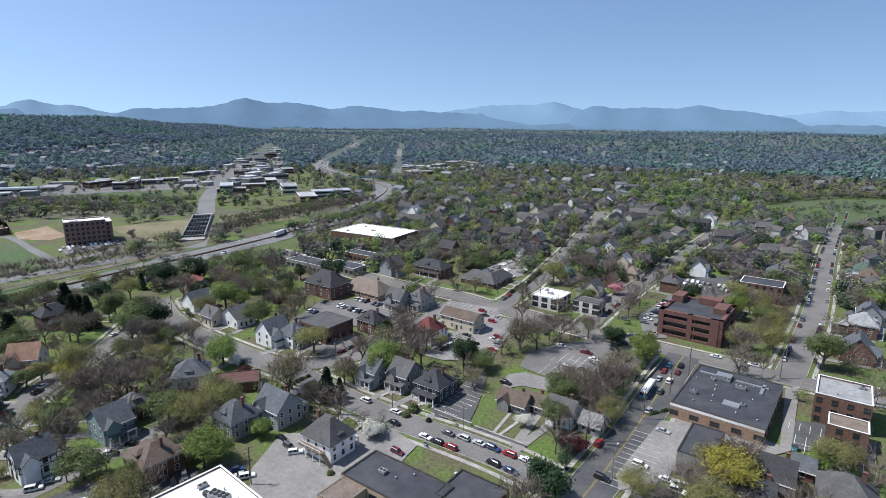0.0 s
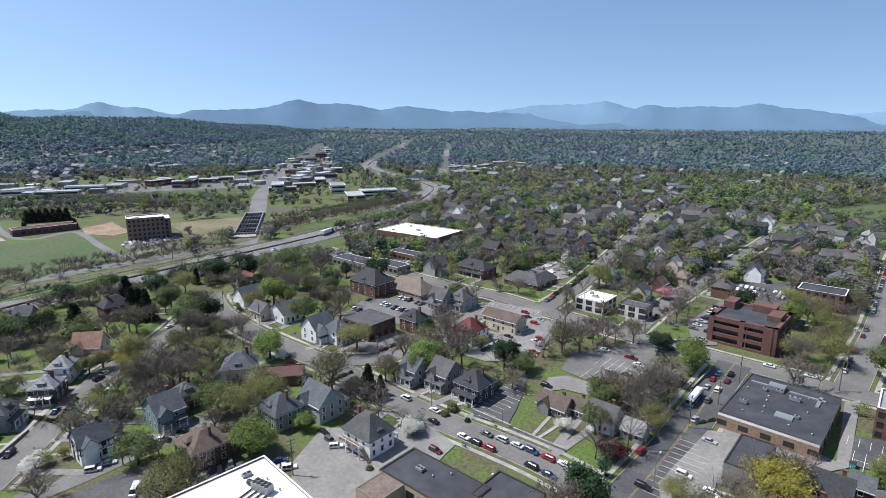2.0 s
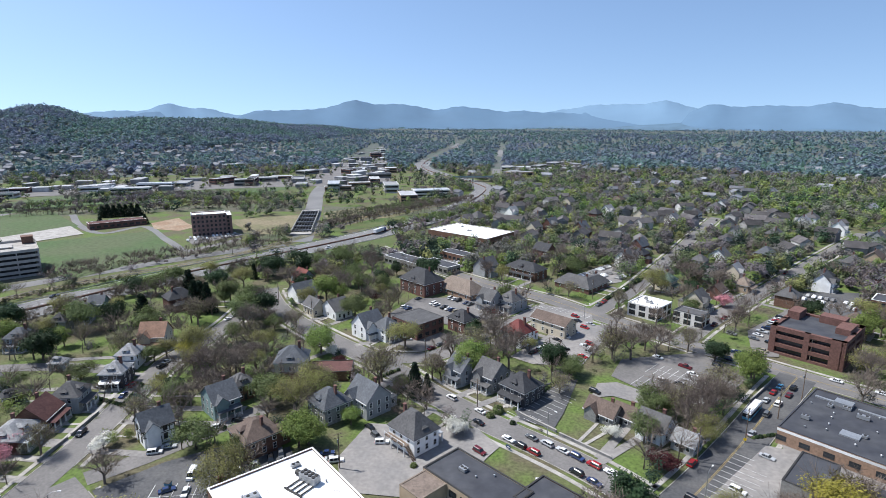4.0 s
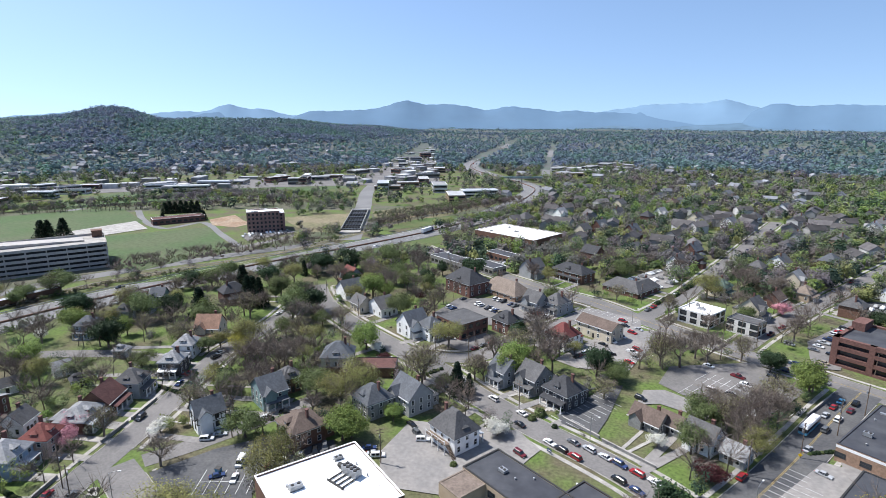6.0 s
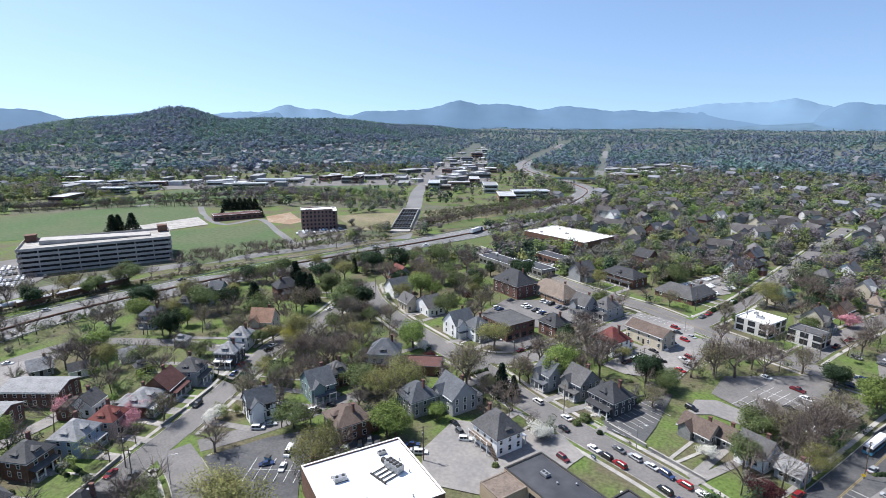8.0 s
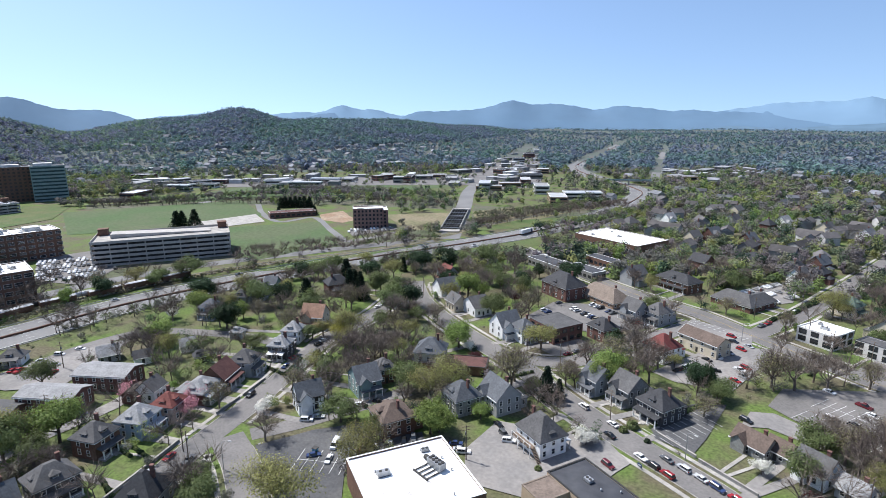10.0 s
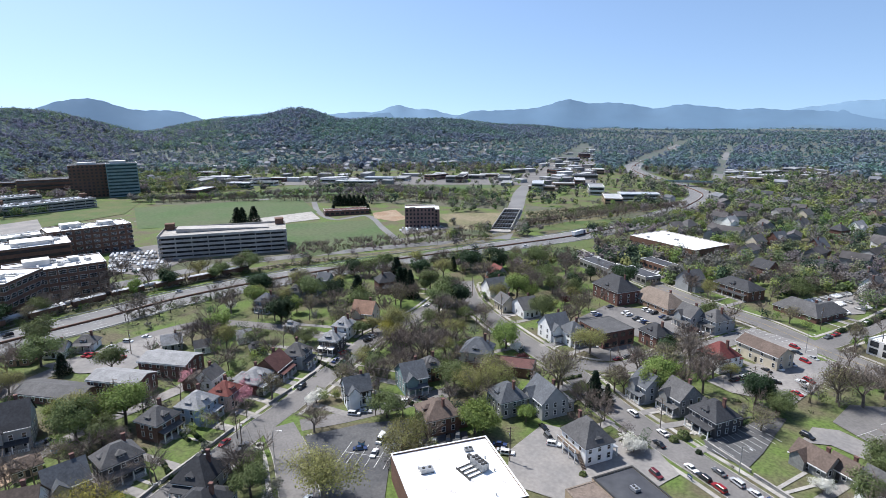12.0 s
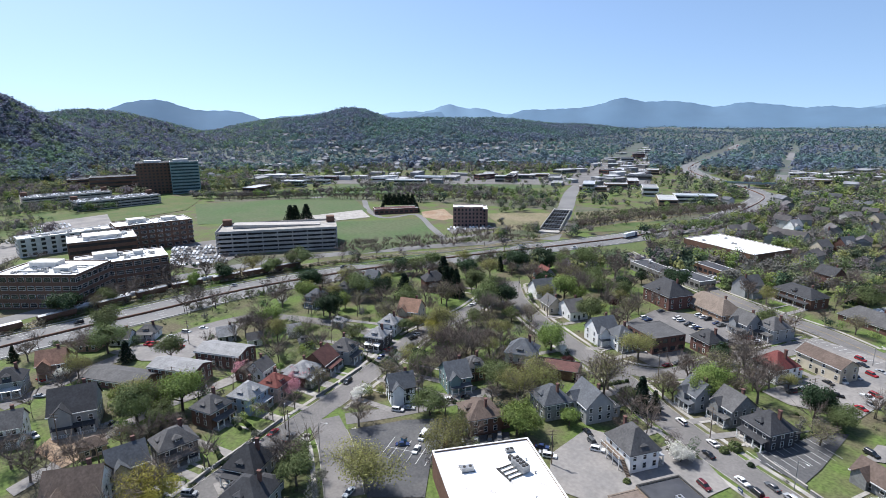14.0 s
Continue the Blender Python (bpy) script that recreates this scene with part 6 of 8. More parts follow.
def walks():
    for i, (line, hw, on) in enumerate(ROADS):
        if not on:
            continue
        fine = curve_points([tuple(q) for q in line[::2]], 3.0)
        n = normals(fine)
        for side in (-1, 1):
            s, k = Shape(), Shape()
            a, b = fine + n * side * (hw + 1.6), fine + n * side * (hw + 3.0)
            c, d = fine + n * side * (hw - 0.02), fine + n * side * (hw + 0.18)
            for j in range(len(fine) - 1):
                if near_other(i, a[j], 0.6) or near_other(i, a[j + 1], 0.6):
                    continue
                for sh, p, q, top in ((s, a, b, 0.13), (k, c, d, 0.19)):
                    ring = [tuple(p[j]), tuple(p[j + 1]), tuple(q[j + 1]), tuple(q[j])]
                    if side > 0:
                        ring = ring[::-1]
                    sh.solid([(x, y, -0.05) for x, y in ring], [(x, y, top) for x, y in ring])
            if s.f:
                tagged(part("pavement", s, "concrete"), "pale concrete walk along a street", "pavement", kind="structure")
                tagged(part("kerb", k, "concrete"), "pale concrete kerb of a street", "kerb", kind="structure")


walks()


def stalls(x, y, rot, n, gap=2.75, length=5.2, both=False):
    """Painted stall lines, one object for each row."""
    s = Shape()
    for i in range(n + 1):
        s.face([(i * gap - 0.07, 0, 0), (i * gap + 0.07, 0, 0), (i * gap + 0.07, length, 0), (i * gap - 0.07, length, 0)])
        if both:
            s.face([(i * gap - 0.07, -length, 0), (i * gap + 0.07, -length, 0), (i * gap + 0.07, 0, 0), (i * gap - 0.07, 0, 0)])
    if both:
        s.face([(0, -0.07, 0.004), (n * gap, -0.07, 0.004), (n * gap, 0.07, 0.004), (0, 0.07, 0.004)])
    ob = tagged(part("stall_lines", s, "road_paint"), "faded white stall lines painted on asphalt", "road marking", kind="structure")
    ob.matrix_basis = pose(x, y, 0.42, 0, 0, rot)
    return ob


def hedge(x0, y0, x1, y1, r=1.0):
    e = thing("hedge", x0, y0, 0, 0, "clipped dark green hedge of rounded shrubs", "hedge")
    n = max(2, int(math.hypot(x1 - x0, y1 - y0) / (r * 1.5)))
    for i in range(n + 1):
        t = i / n
        k = r * (0.9 + 0.2 * ((i * 7) % 3) / 2)
        part("bush", SHRUBS[0 if i % 3 else 1], None, e, at=pose((x1 - x0) * t, (y1 - y0) * t, 0, 0, 0, i * 50) @ Matrix.Diagonal((k, k, k, 1)))
    return e


def fill_lot(poly, rows, rot, seed, chance=0.75, full=False, gap=2.8, where="parked in rows in a lot"):
    """Cars in rows across a lot."""
    rng = random.Random(seed)
    xs, ys = [p[0] for p in poly], [p[1] for p in poly]
    cx, cy = sum(xs) / len(xs), sum(ys) / len(ys)
    size = max(max(xs) - min(xs), max(ys) - min(ys))
    u = Vector((math.cos(radians(rot)), math.sin(radians(rot)), 0))
    v = Vector((-u.y, u.x, 0))
    for r in rows:
        k = int(size / gap / 2)
        for i in range(-k, k + 1):
            p = Vector((cx, cy, 0)) + u * i * gap + v * r
            if inside(poly, p.x, p.y) and rng.random() < chance:
                car(p.x, p.y, rot + rng.choice((90, -90)), rng.choice(("sedan", "suv", "sedan", "pickup")), rng.choice(("white", "silver", "black", "grey", "red", "blue", "white", "maroon", "gold")), 0.35, where, full)



# ---- vehicles by the kerbs and in the lots ----
car(-25.6, 171, 141.7, 'suv', 'white', where='parked at the kerb')
car(-15, 163.7, 141.7, 'sedan', 'white', where='parked at the kerb')
car(-14.8, 157, 141.7, 'sedan', 'black', where='parked at the kerb')
car(-4.9, 149.2, -38.3, 'sedan', 'white', where='parked at the kerb')
car(-1.3, 146.4, 141.7, 'suv', 'black', where='parked at the kerb')
car(2.6, 143.8, 141.7, 'suv', 'red', where='parked at the kerb')
car(1.9, 151.2, 141.7, 'sedan', 'grey', where='parked at the kerb')
car(6.4, 148.7, 141.7, 'suv', 'silver', where='parked at the kerb')
car(10.8, 146, 141.7, 'sedan', 'silver', where='parked at the kerb')
car(14.8, 143.4, -38.3, 'suv', 'blue', where='parked at the kerb')
car(19.1, 140.5, 141.7, 'suv', 'red', where='parked at the kerb')
car(23.4, 137.9, 141.7, 'sedan', 'white', where='parked at the kerb')
car(14.2, 136.3, 141.7, 'suv', 'black', where='parked at the kerb')
car(18.6, 132.9, -38.3, 'sedan', 'blue', where='parked at the kerb')
car(-34.7, 177.3, -38.3, 'suv', 'grey', where='parked at the kerb')
car(-39.3, 181.9, 141.7, 'sedan', 'silver', where='parked at the kerb')
car(83.6, 194.7, 55, 'sedan', 'red', where='waiting on the street')
car(87.5, 199.7, 55, 'sedan', 'skyblue', where='waiting on the street')
car(79.1, 188.3, 55, 'sedan', 'silver', where='waiting on the street')
car(88.1, 193.5, 55, 'sedan', 'maroon', where='waiting on the street')
car(91.7, 199.4, 55, 'suv', 'black', where='waiting on the street')
car(82.1, 186.4, 55, 'suv', 'white', where='waiting on the street')
car(75.9, 178.5, 55, 'suv', 'grey', where='waiting on the street')
car(67.1, 165.3, 55, 'sedan', 'silver', where='waiting on the street')
car(45.8, 146.2, 55, 'suv', 'red', where='waiting on the street')
car(49.7, 218.1, -38.3, 'sedan', 'white', where='parked in a lot')
car(58.3, 210.8, -38.3, 'pickup', 'maroon', where='parked in a lot')
car(59.7, 204.8, -38.3, 'sedan', 'white', where='parked in a lot')
car(47.3, 196.8, -38.3, 'suv', 'white', where='parked in a lot')
car(53, 195.1, -38.3, 'sedan', 'black', where='parked in a lot')
car(70.8, 214, -38.3, 'suv', 'black', where='parked in a lot')
car(22.7, 184.1, -38.3, 'suv', 'black', where='parked in a lot')
car(87.4, 214.4, -38.3, 'suv', 'silver', where='parked in a lot')
car(86.3, 250.3, -38.3, 'suv', 'silver', where='parked in a lot')
car(4.5, 129.9, 100, 'sedan', 'white', where='parked in a lot')
car(-12.6, 141.3, -38.3, 'suv', 'maroon', where='parked in a lot')
car(-43.9, 143.6, -38.3, 'suv', 'grey', where='parked in a lot')
car(-41.4, 140.9, 15, 'suv', 'white', where='parked in a lot')
car(-47.2, 148, -38.3, 'sedan', 'black', where='parked in a lot')
car(0.6, 213.8, 55, 'sedan', 'black', where='parked in a lot')
car(1.8, 215.3, 55, 'sedan', 'maroon', where='parked in a lot')
car(3.5, 218.1, 55, 'suv', 'white', where='parked in a lot')
car(5.4, 220.4, 55, 'sedan', 'white', where='parked in a lot')
car(10.5, 229.1, -38.3, 'sedan', 'black', where='parked in a lot')
car(13.9, 233.3, -38.3, 'van', 'white', where='parked in a lot')
car(18.5, 239.8, -38.3, 'suv', 'silver', where='parked in a lot')
car(13.5, 219.3, 15, 'suv', 'black', where='parked in a lot')
car(21.9, 224.1, -38.3, 'pickup', 'white', where='parked in a lot')
car(24, 227.1, -38.3, 'suv', 'red', where='parked in a lot')
car(23.3, 218.3, -38.3, 'suv', 'silver', where='parked in a lot')
car(20.2, 213.6, -38.3, 'sedan', 'red', where='parked in a lot')
car(19.6, 260.2, -35, 'suv', 'red', where='parked in a lot')
car(20.4, 254.4, -38.3, 'sedan', 'black', where='parked in a lot')
car(23.1, 246, -38.3, 'suv', 'red', where='parked in a lot')
car(26, 251, -38.3, 'sedan', 'silver', where='parked in a lot')
car(-59, 221.7, 15, 'sedan', 'white', where='parked in a lot')
car(-52.7, 218.2, 15, 'suv', 'silver', where='parked in a lot')
car(-86.8, 116.8, -75, 'van', 'white', where='parked in a lot')
car(-81.6, 122.6, -60, 'suv', 'black', where='parked in a lot')
car(-77.9, 115.9, -60, 'suv', 'maroon', where='parked in a lot')
car(-74.7, 119.6, -60, 'suv', 'white', where='parked in a lot')
car(-72.2, 123.6, -60, 'sedan', 'silver', where='parked in a lot')
car(-69.3, 126.8, -60, 'suv', 'black', where='parked in a lot')
car(-67.7, 129.7, -60, 'suv', 'grey', where='parked in a lot')
car(-89.3, 109.9, 40, 'sedan', 'blue', where='parked in a lot')
car(-84.2, 110.1, -70, 'sedan', 'white', where='parked in a lot')
car(-103.6, 124.3, 25, 'suv', 'white', where='parked in a lot')
car(-101.5, 127.6, 25, 'sedan', 'silver', where='parked in a lot')
car(-89.3, 144.6, 15, 'sedan', 'black', where='parked in a lot')
car(-93.7, 140, 15, 'sedan', 'white', where='parked in a lot')
car(-55.1, 132.8, 20, 'sedan', 'blue', where='parked in a lot')
car(-52.8, 130.6, 20, 'sedan', 'silver', where='parked in a lot')
car(-51.3, 129.9, 20, 'suv', 'white', where='parked in a lot')
car(-63, 178.2, 10, 'suv', 'black', where='parked in a lot')
car(-40.6, 210.9, 55, 'sedan', 'maroon', where='parked in a lot')
car(-38, 215.4, 55, 'sedan', 'grey', where='parked in a lot')
car(-34.8, 218.9, 55, 'sedan', 'red', where='parked in a lot')
car(-138.8, 175.4, 75, 'suv', 'black', where='parked in a lot')
car(-139.9, 179.8, 75, 'sedan', 'white', where='parked in a lot')
car(-148.3, 156.5, 0, 'sedan', 'silver', where='parked in a lot')
car(-145.5, 157.8, 0, 'sedan', 'grey', where='parked in a lot')
car(-141.8, 159.4, 0, 'sedan', 'red', where='parked in a lot')
car(-142.2, 227, 75, 'sedan', 'white', where='parked in a lot')
car(-141.9, 232.3, 75, 'sedan', 'silver', where='parked in a lot')
car(-228.3, 114.3, 25, 'sedan', 'white', where='parked at the kerb')
car(-227.9, 121.2, 25, 'suv', 'white', where='parked at the kerb')
car(-220, 114.6, 25, 'sedan', 'silver', where='parked at the kerb')
car(-212.8, 58.2, 40, 'sedan', 'silver', where='parked at the kerb')
car(-226.7, 63.3, 10, 'sedan', 'red', where='parked at the kerb')
car(-184.8, 47.3, 0, 'pickup', 'white', where='parked at the kerb')
car(-171.4, 62.8, 40, 'suv', 'grey', where='parked at the kerb')
car(-172, 64.5, 40, 'pickup', 'black', where='parked at the kerb')
car(-173, 95.4, 40, 'sedan', 'white', where='parked at the kerb')
car(-174.3, 89.7, 30, 'sedan', 'maroon', where='parked at the kerb')
car(-86.4, 85.2, -80, 'sedan', 'white', where='parked at the kerb')
car(-119.8, 60.6, 30, 'suv', 'silver', where='parked at the kerb')
car(-132.8, 153.3, 120, 'sedan', 'black', where='parked at the kerb')
car(-226.1, 128.5, 25, 'sedan', 'white', where='parked at the kerb')
car(54.4, 135.9, -38.3, 'suv', 'white', where='parked in a lot')
car(67.2, 153.1, -38.3, 'sedan', 'silver', where='parked in a lot')
car(60.3, 125, -38.3, 'suv', 'white', where='parked in a lot')
car(42.3, 130.1, -38.3, 'suv', 'black', where='parked in a lot')
car(115.8, 142.4, -38.3, 'sedan', 'maroon', where='parked in a lot')
car(59.2, 129.5, -38.3, 'sedan', 'white', where='parked in a lot')

# ---- poles and lamps ----
utility_pole(45.1, 130.4, 55, lamp=True)
utility_pole(63.9, 160.8, 55)
utility_pole(91.5, 191.9, 55)
utility_pole(78.5, 176.6, 55)
utility_pole(-107.7, 94.1, 20, lamp=True)
utility_pole(-117.8, 91.3, 20)
utility_pole(-97.4, 127.7, 20)
utility_pole(-83.2, 181.4, 100)
utility_pole(-53.2, 195.6, 50)
utility_pole(-40.8, 199.3, 50)
utility_pole(-16.2, 165.7, -38)
utility_pole(6.5, 153.8, -38, lamp=True)
utility_pole(10.9, 204.1, 50)
utility_pole(6.8, 205.4, 50)
utility_pole(-119.6, 175.9, 100)
utility_pole(-214.2, 114.6, 30)
utility_pole(-125.1, 95.4, 20)
utility_pole(23.4, 256.5, -38, lamp=True)
utility_pole(67.2, 248.9, -38)
utility_pole(48.7, 267.2, -38)
utility_pole(72.3, 244, -38)
utility_pole(29.6, 289.9, 60)
utility_pole(93.5, 399, 60)
utility_pole(51.3, 311.7, 60)
utility_pole(-129.6, 254, -38)
utility_pole(-103.2, 234.7, -38)
utility_pole(47.5, 148, 55)
utility_pole(107, 224.4, -38)
utility_pole(124.4, 190, 50)
utility_pole(135.3, 204.9, 50)
utility_pole(-130.9, 189.3, 20)
utility_pole(-174.9, 86.8, 40)
utility_pole(-172.8, 49.8, 40)
utility_pole(-96.5, 240.3, -38)
utility_pole(-49.3, 127.1, 40)

# ---- hedges and shrubs ----
hedge(-4, 167.5, 10.9, 190.9, 1.1)
hedge(-56.1, 179.4, -49, 188.9, 1)
hedge(-98.4, 157.6, -95.6, 168.6, 1)
hedge(66.9, 163.3, 75.6, 166.9, 0.8)
hedge(35.7, 288.6, 60.1, 330.9, 1.5)
hedge(47.2, 306, 65, 343.2, 1.5)
hedge(-327, 93.9, -338.4, 134.9, 1.3)
hedge(-338.1, 149.3, -342.9, 186.4, 1.2)
hedge(-134.2, 76.7, -124.6, 73.4, 0.9)
hedge(-142.7, 91.1, -129.6, 88.2, 0.9)
hedge(-144.8, 149.4, -132.2, 146.5, 0.9)
hedge(-132.2, 146.5, -136.4, 160.9, 0.9)
hedge(-145.8, 157.1, -139.0, 161.9, 0.9)
hedge(-148.8, 88.9, -136.7, 87.1, 0.8)
hedge(81.1, 158.3, 87.1, 152.6, 0.8)
shrub(-9.2, 164.8, 2.2, 1)
shrub(-11.5, 161.6, 1.6, 1)
shrub(21, 168.8, 1.2, 2)
shrub(23.5, 168.2, 1, 1)
shrub(-4.2, 158.6, 1.1, 0)
shrub(-143.1, 76.6, 1.2, 1)
shrub(-180.7, 87.9, 1.2, 2)
shrub(-103.7, 151.7, 1.2, 0)
shrub(-91.7, 139.7, 1.3, 0)
shrub(-73.5, 143.3, 1.4, 1)
shrub(-29.6, 131.5, 1.2, 1)
shrub(-107.4, 135, 1.2, 1)
shrub(-111.7, 129.4, 1.2, 3)
shrub(122.2, 218.6, 1.4, 3)
shrub(43.2, 180.2, 1.6, 2)
tree("conifer", -415.7, 331.5, 16, 1.5)
tree("conifer", -411.6, 334.2, 16, 1.5)
tree("conifer", -403.1, 339.9, 17, 1.5)
tree("conifer", -411.1, 459.8, 12, 1.5)
tree("conifer", -407.4, 462.2, 13, 1.5)
tree("conifer", -403.2, 465, 12, 1.5)
tree("conifer", -398.9, 467.8, 13, 1.5)
tree("conifer", -394.7, 470.6, 12, 1.5)
tree("conifer", -390.5, 473.4, 13, 1.5)
tree("conifer", -386.2, 476.2, 12, 1.5)
tree("conifer", -350.8, 440.3, 9, 1.5)
tree("conifer", -380, 420.9, 9, 1.5)

# ---- highway furniture ----
def highway_details():
    pl = curve_points(HIGHWAY, 8.0)
    s = Shape()
    n = normals(pl)
    for i in range(len(pl) - 1):
        ring = [tuple(pl[i] - n[i] * 0.35), tuple(pl[i + 1] - n[i + 1] * 0.35), tuple(pl[i + 1] + n[i + 1] * 0.35), tuple(pl[i] + n[i] * 0.35)]
        s.solid([(x, y, 0) for x, y in ring], [(x, y, 1.1) for x, y in ring])
    tagged(part("median_barrier", s, "wall_brick_brown"), "dark weathered concrete barrier between two carriageways", "barrier", kind="structure")
    s = Shape()
    for side in (-1, 1):
        for off in (1.4, 13.2):
            band(s, pl, side * off - 0.1, side * off + 0.1, 0.32)
    fine = curve_points(HIGHWAY, 4.0)
    m = normals(fine)
    for side in (-1, 1):
        for off in (5.3, 9.2):
            for i in range(0, len(fine) - 1, 3):
                a, b = fine[i] + m[i] * side * off, fine[i + 1] + m[i + 1] * side * off
                q = m[i] * 0.09
                s.face([(*(a - q), 0.32), (*(b - q), 0.32), (*(b + q), 0.32), (*(a + q), 0.32)])
    tagged(part("highway_lines", s, "road_paint"), "white lane lines on the highway", "road marking", kind="structure")
    for side in (-1, 1):
        s = Shape()
        for i in range(len(pl) - 1):
            a, b = pl[i] + n[i] * side * 15.3, pl[i + 1] + n[i + 1] * side * 15.3
            s.solid([(*(a - n[i] * 0.1), 0.45), (*(b - n[i + 1] * 0.1), 0.45), (*(b + n[i + 1] * 0.1), 0.45), (*(a + n[i] * 0.1), 0.45)], [(*(a - n[i] * 0.1), 0.85), (*(b - n[i + 1] * 0.1), 0.85), (*(b + n[i + 1] * 0.1), 0.85), (*(a + n[i] * 0.1), 0.85)])
            s.box(a[0] - 0.1, a[0] + 0.1, a[1] - 0.1, a[1] + 0.1, 0, 0.45)
        tagged(part("guard_rail", s, "metal_grey"), "grey steel guard rail along the highway", "guard rail", kind="structure")
    rng = random.Random(9)
    for i in range(6, len(pl) - 2, 4):
        if rng.random() < 0.75:
            side = rng.choice((-1, 1))
            p = pl[i] + n[i] * side * rng.choice((3.3, 7.2, 11.1))
            d = pl[i + 1] - pl[i]
            car(p[0], p[1], math.degrees(math.atan2(d[1], d[0])) + (180 if side > 0 else 0), rng.choice(("sedan", "suv", "suv", "pickup")), rng.choice(("white", "black", "silver", "grey", "red", "blue")), 0.4, "driving on the highway", False)


highway_details()


def lorry(x, y, rot):
    e = thing("lorry", x, y, 0.4, rot, "lorry with a long white box trailer on the highway", "lorry")
    s = Shape()
    s.box(-8, 5, -1.25, 1.25, 1.1, 4.0)
    part("trailer", s, "paint_white", e)
    s = Shape()
    s.solid([(5.4, -1.2, 0.6), (8.6, -1.2, 0.6), (8.6, 1.2, 0.6), (5.4, 1.2, 0.6)], [(5.4, -1.1, 3.4), (7.6, -1.1, 3.4), (7.6, 1.1, 3.4), (5.4, 1.1, 3.4)])
    part("cab", s, "paint_blue", e)
    for px in (-7, -5.8, 4.2, 7.6):
        for sy in (-1, 1):
            w = Shape()
            w.tube((px, sy * 1.2 - 0.15, 0.5), (px, sy * 1.2 + 0.15, 0.5), 0.5, 0.5, 12)
            part("wheel", w, "tyre", e)
    return e


def bus(x, y, rot):
    e = thing("bus", x, y, 0.1, rot, "white and blue city bus waiting on the street", "bus")
    s = Shape()
    s.solid([(-5.8, -1.2, 0.35), (5.8, -1.2, 0.35), (5.8, 1.2, 0.35), (-5.8, 1.2, 0.35)], [(-5.8, -1.25, 1.2), (5.8, -1.25, 1.2), (5.8, 1.25, 1.2), (-5.8, 1.25, 1.2)])
    part("skirt", s, "paint_skyblue", e)
    s = Shape()
    s.box(-5.75, 5.75, -1.22, 1.22, 1.2, 2.4)
    part("glass", s, "glass_dark", e)
    s = Shape()
    s.solid([(-5.8, -1.25, 2.4), (5.8, -1.25, 2.4), (5.8, 1.25, 2.4), (-5.8, 1.25, 2.4)], [(-5.6, -1.0, 3.0), (5.5, -1.0, 3.0), (5.5, 1.0, 3.0), (-5.6, 1.0, 3.0)])
    top = part("roof", s, "paint_white", e)
    for px in (-2.5, 2.5):
        v = Shape()
        v.box(px - 1.1, px + 1.1, -0.7, 0.7, 2.98, 3.2)
        part("roof_unit", v, "trim_white", top)
    for px in (-3.2, 3.6):
        for sy in (-1, 1):
            w = Shape()
            w.tube((px, sy * 1.15 - 0.14, 0.45), (px, sy * 1.15 + 0.14, 0.45), 0.48, 0.48, 12)
            part("wheel", w, "tyre", e)
    return e


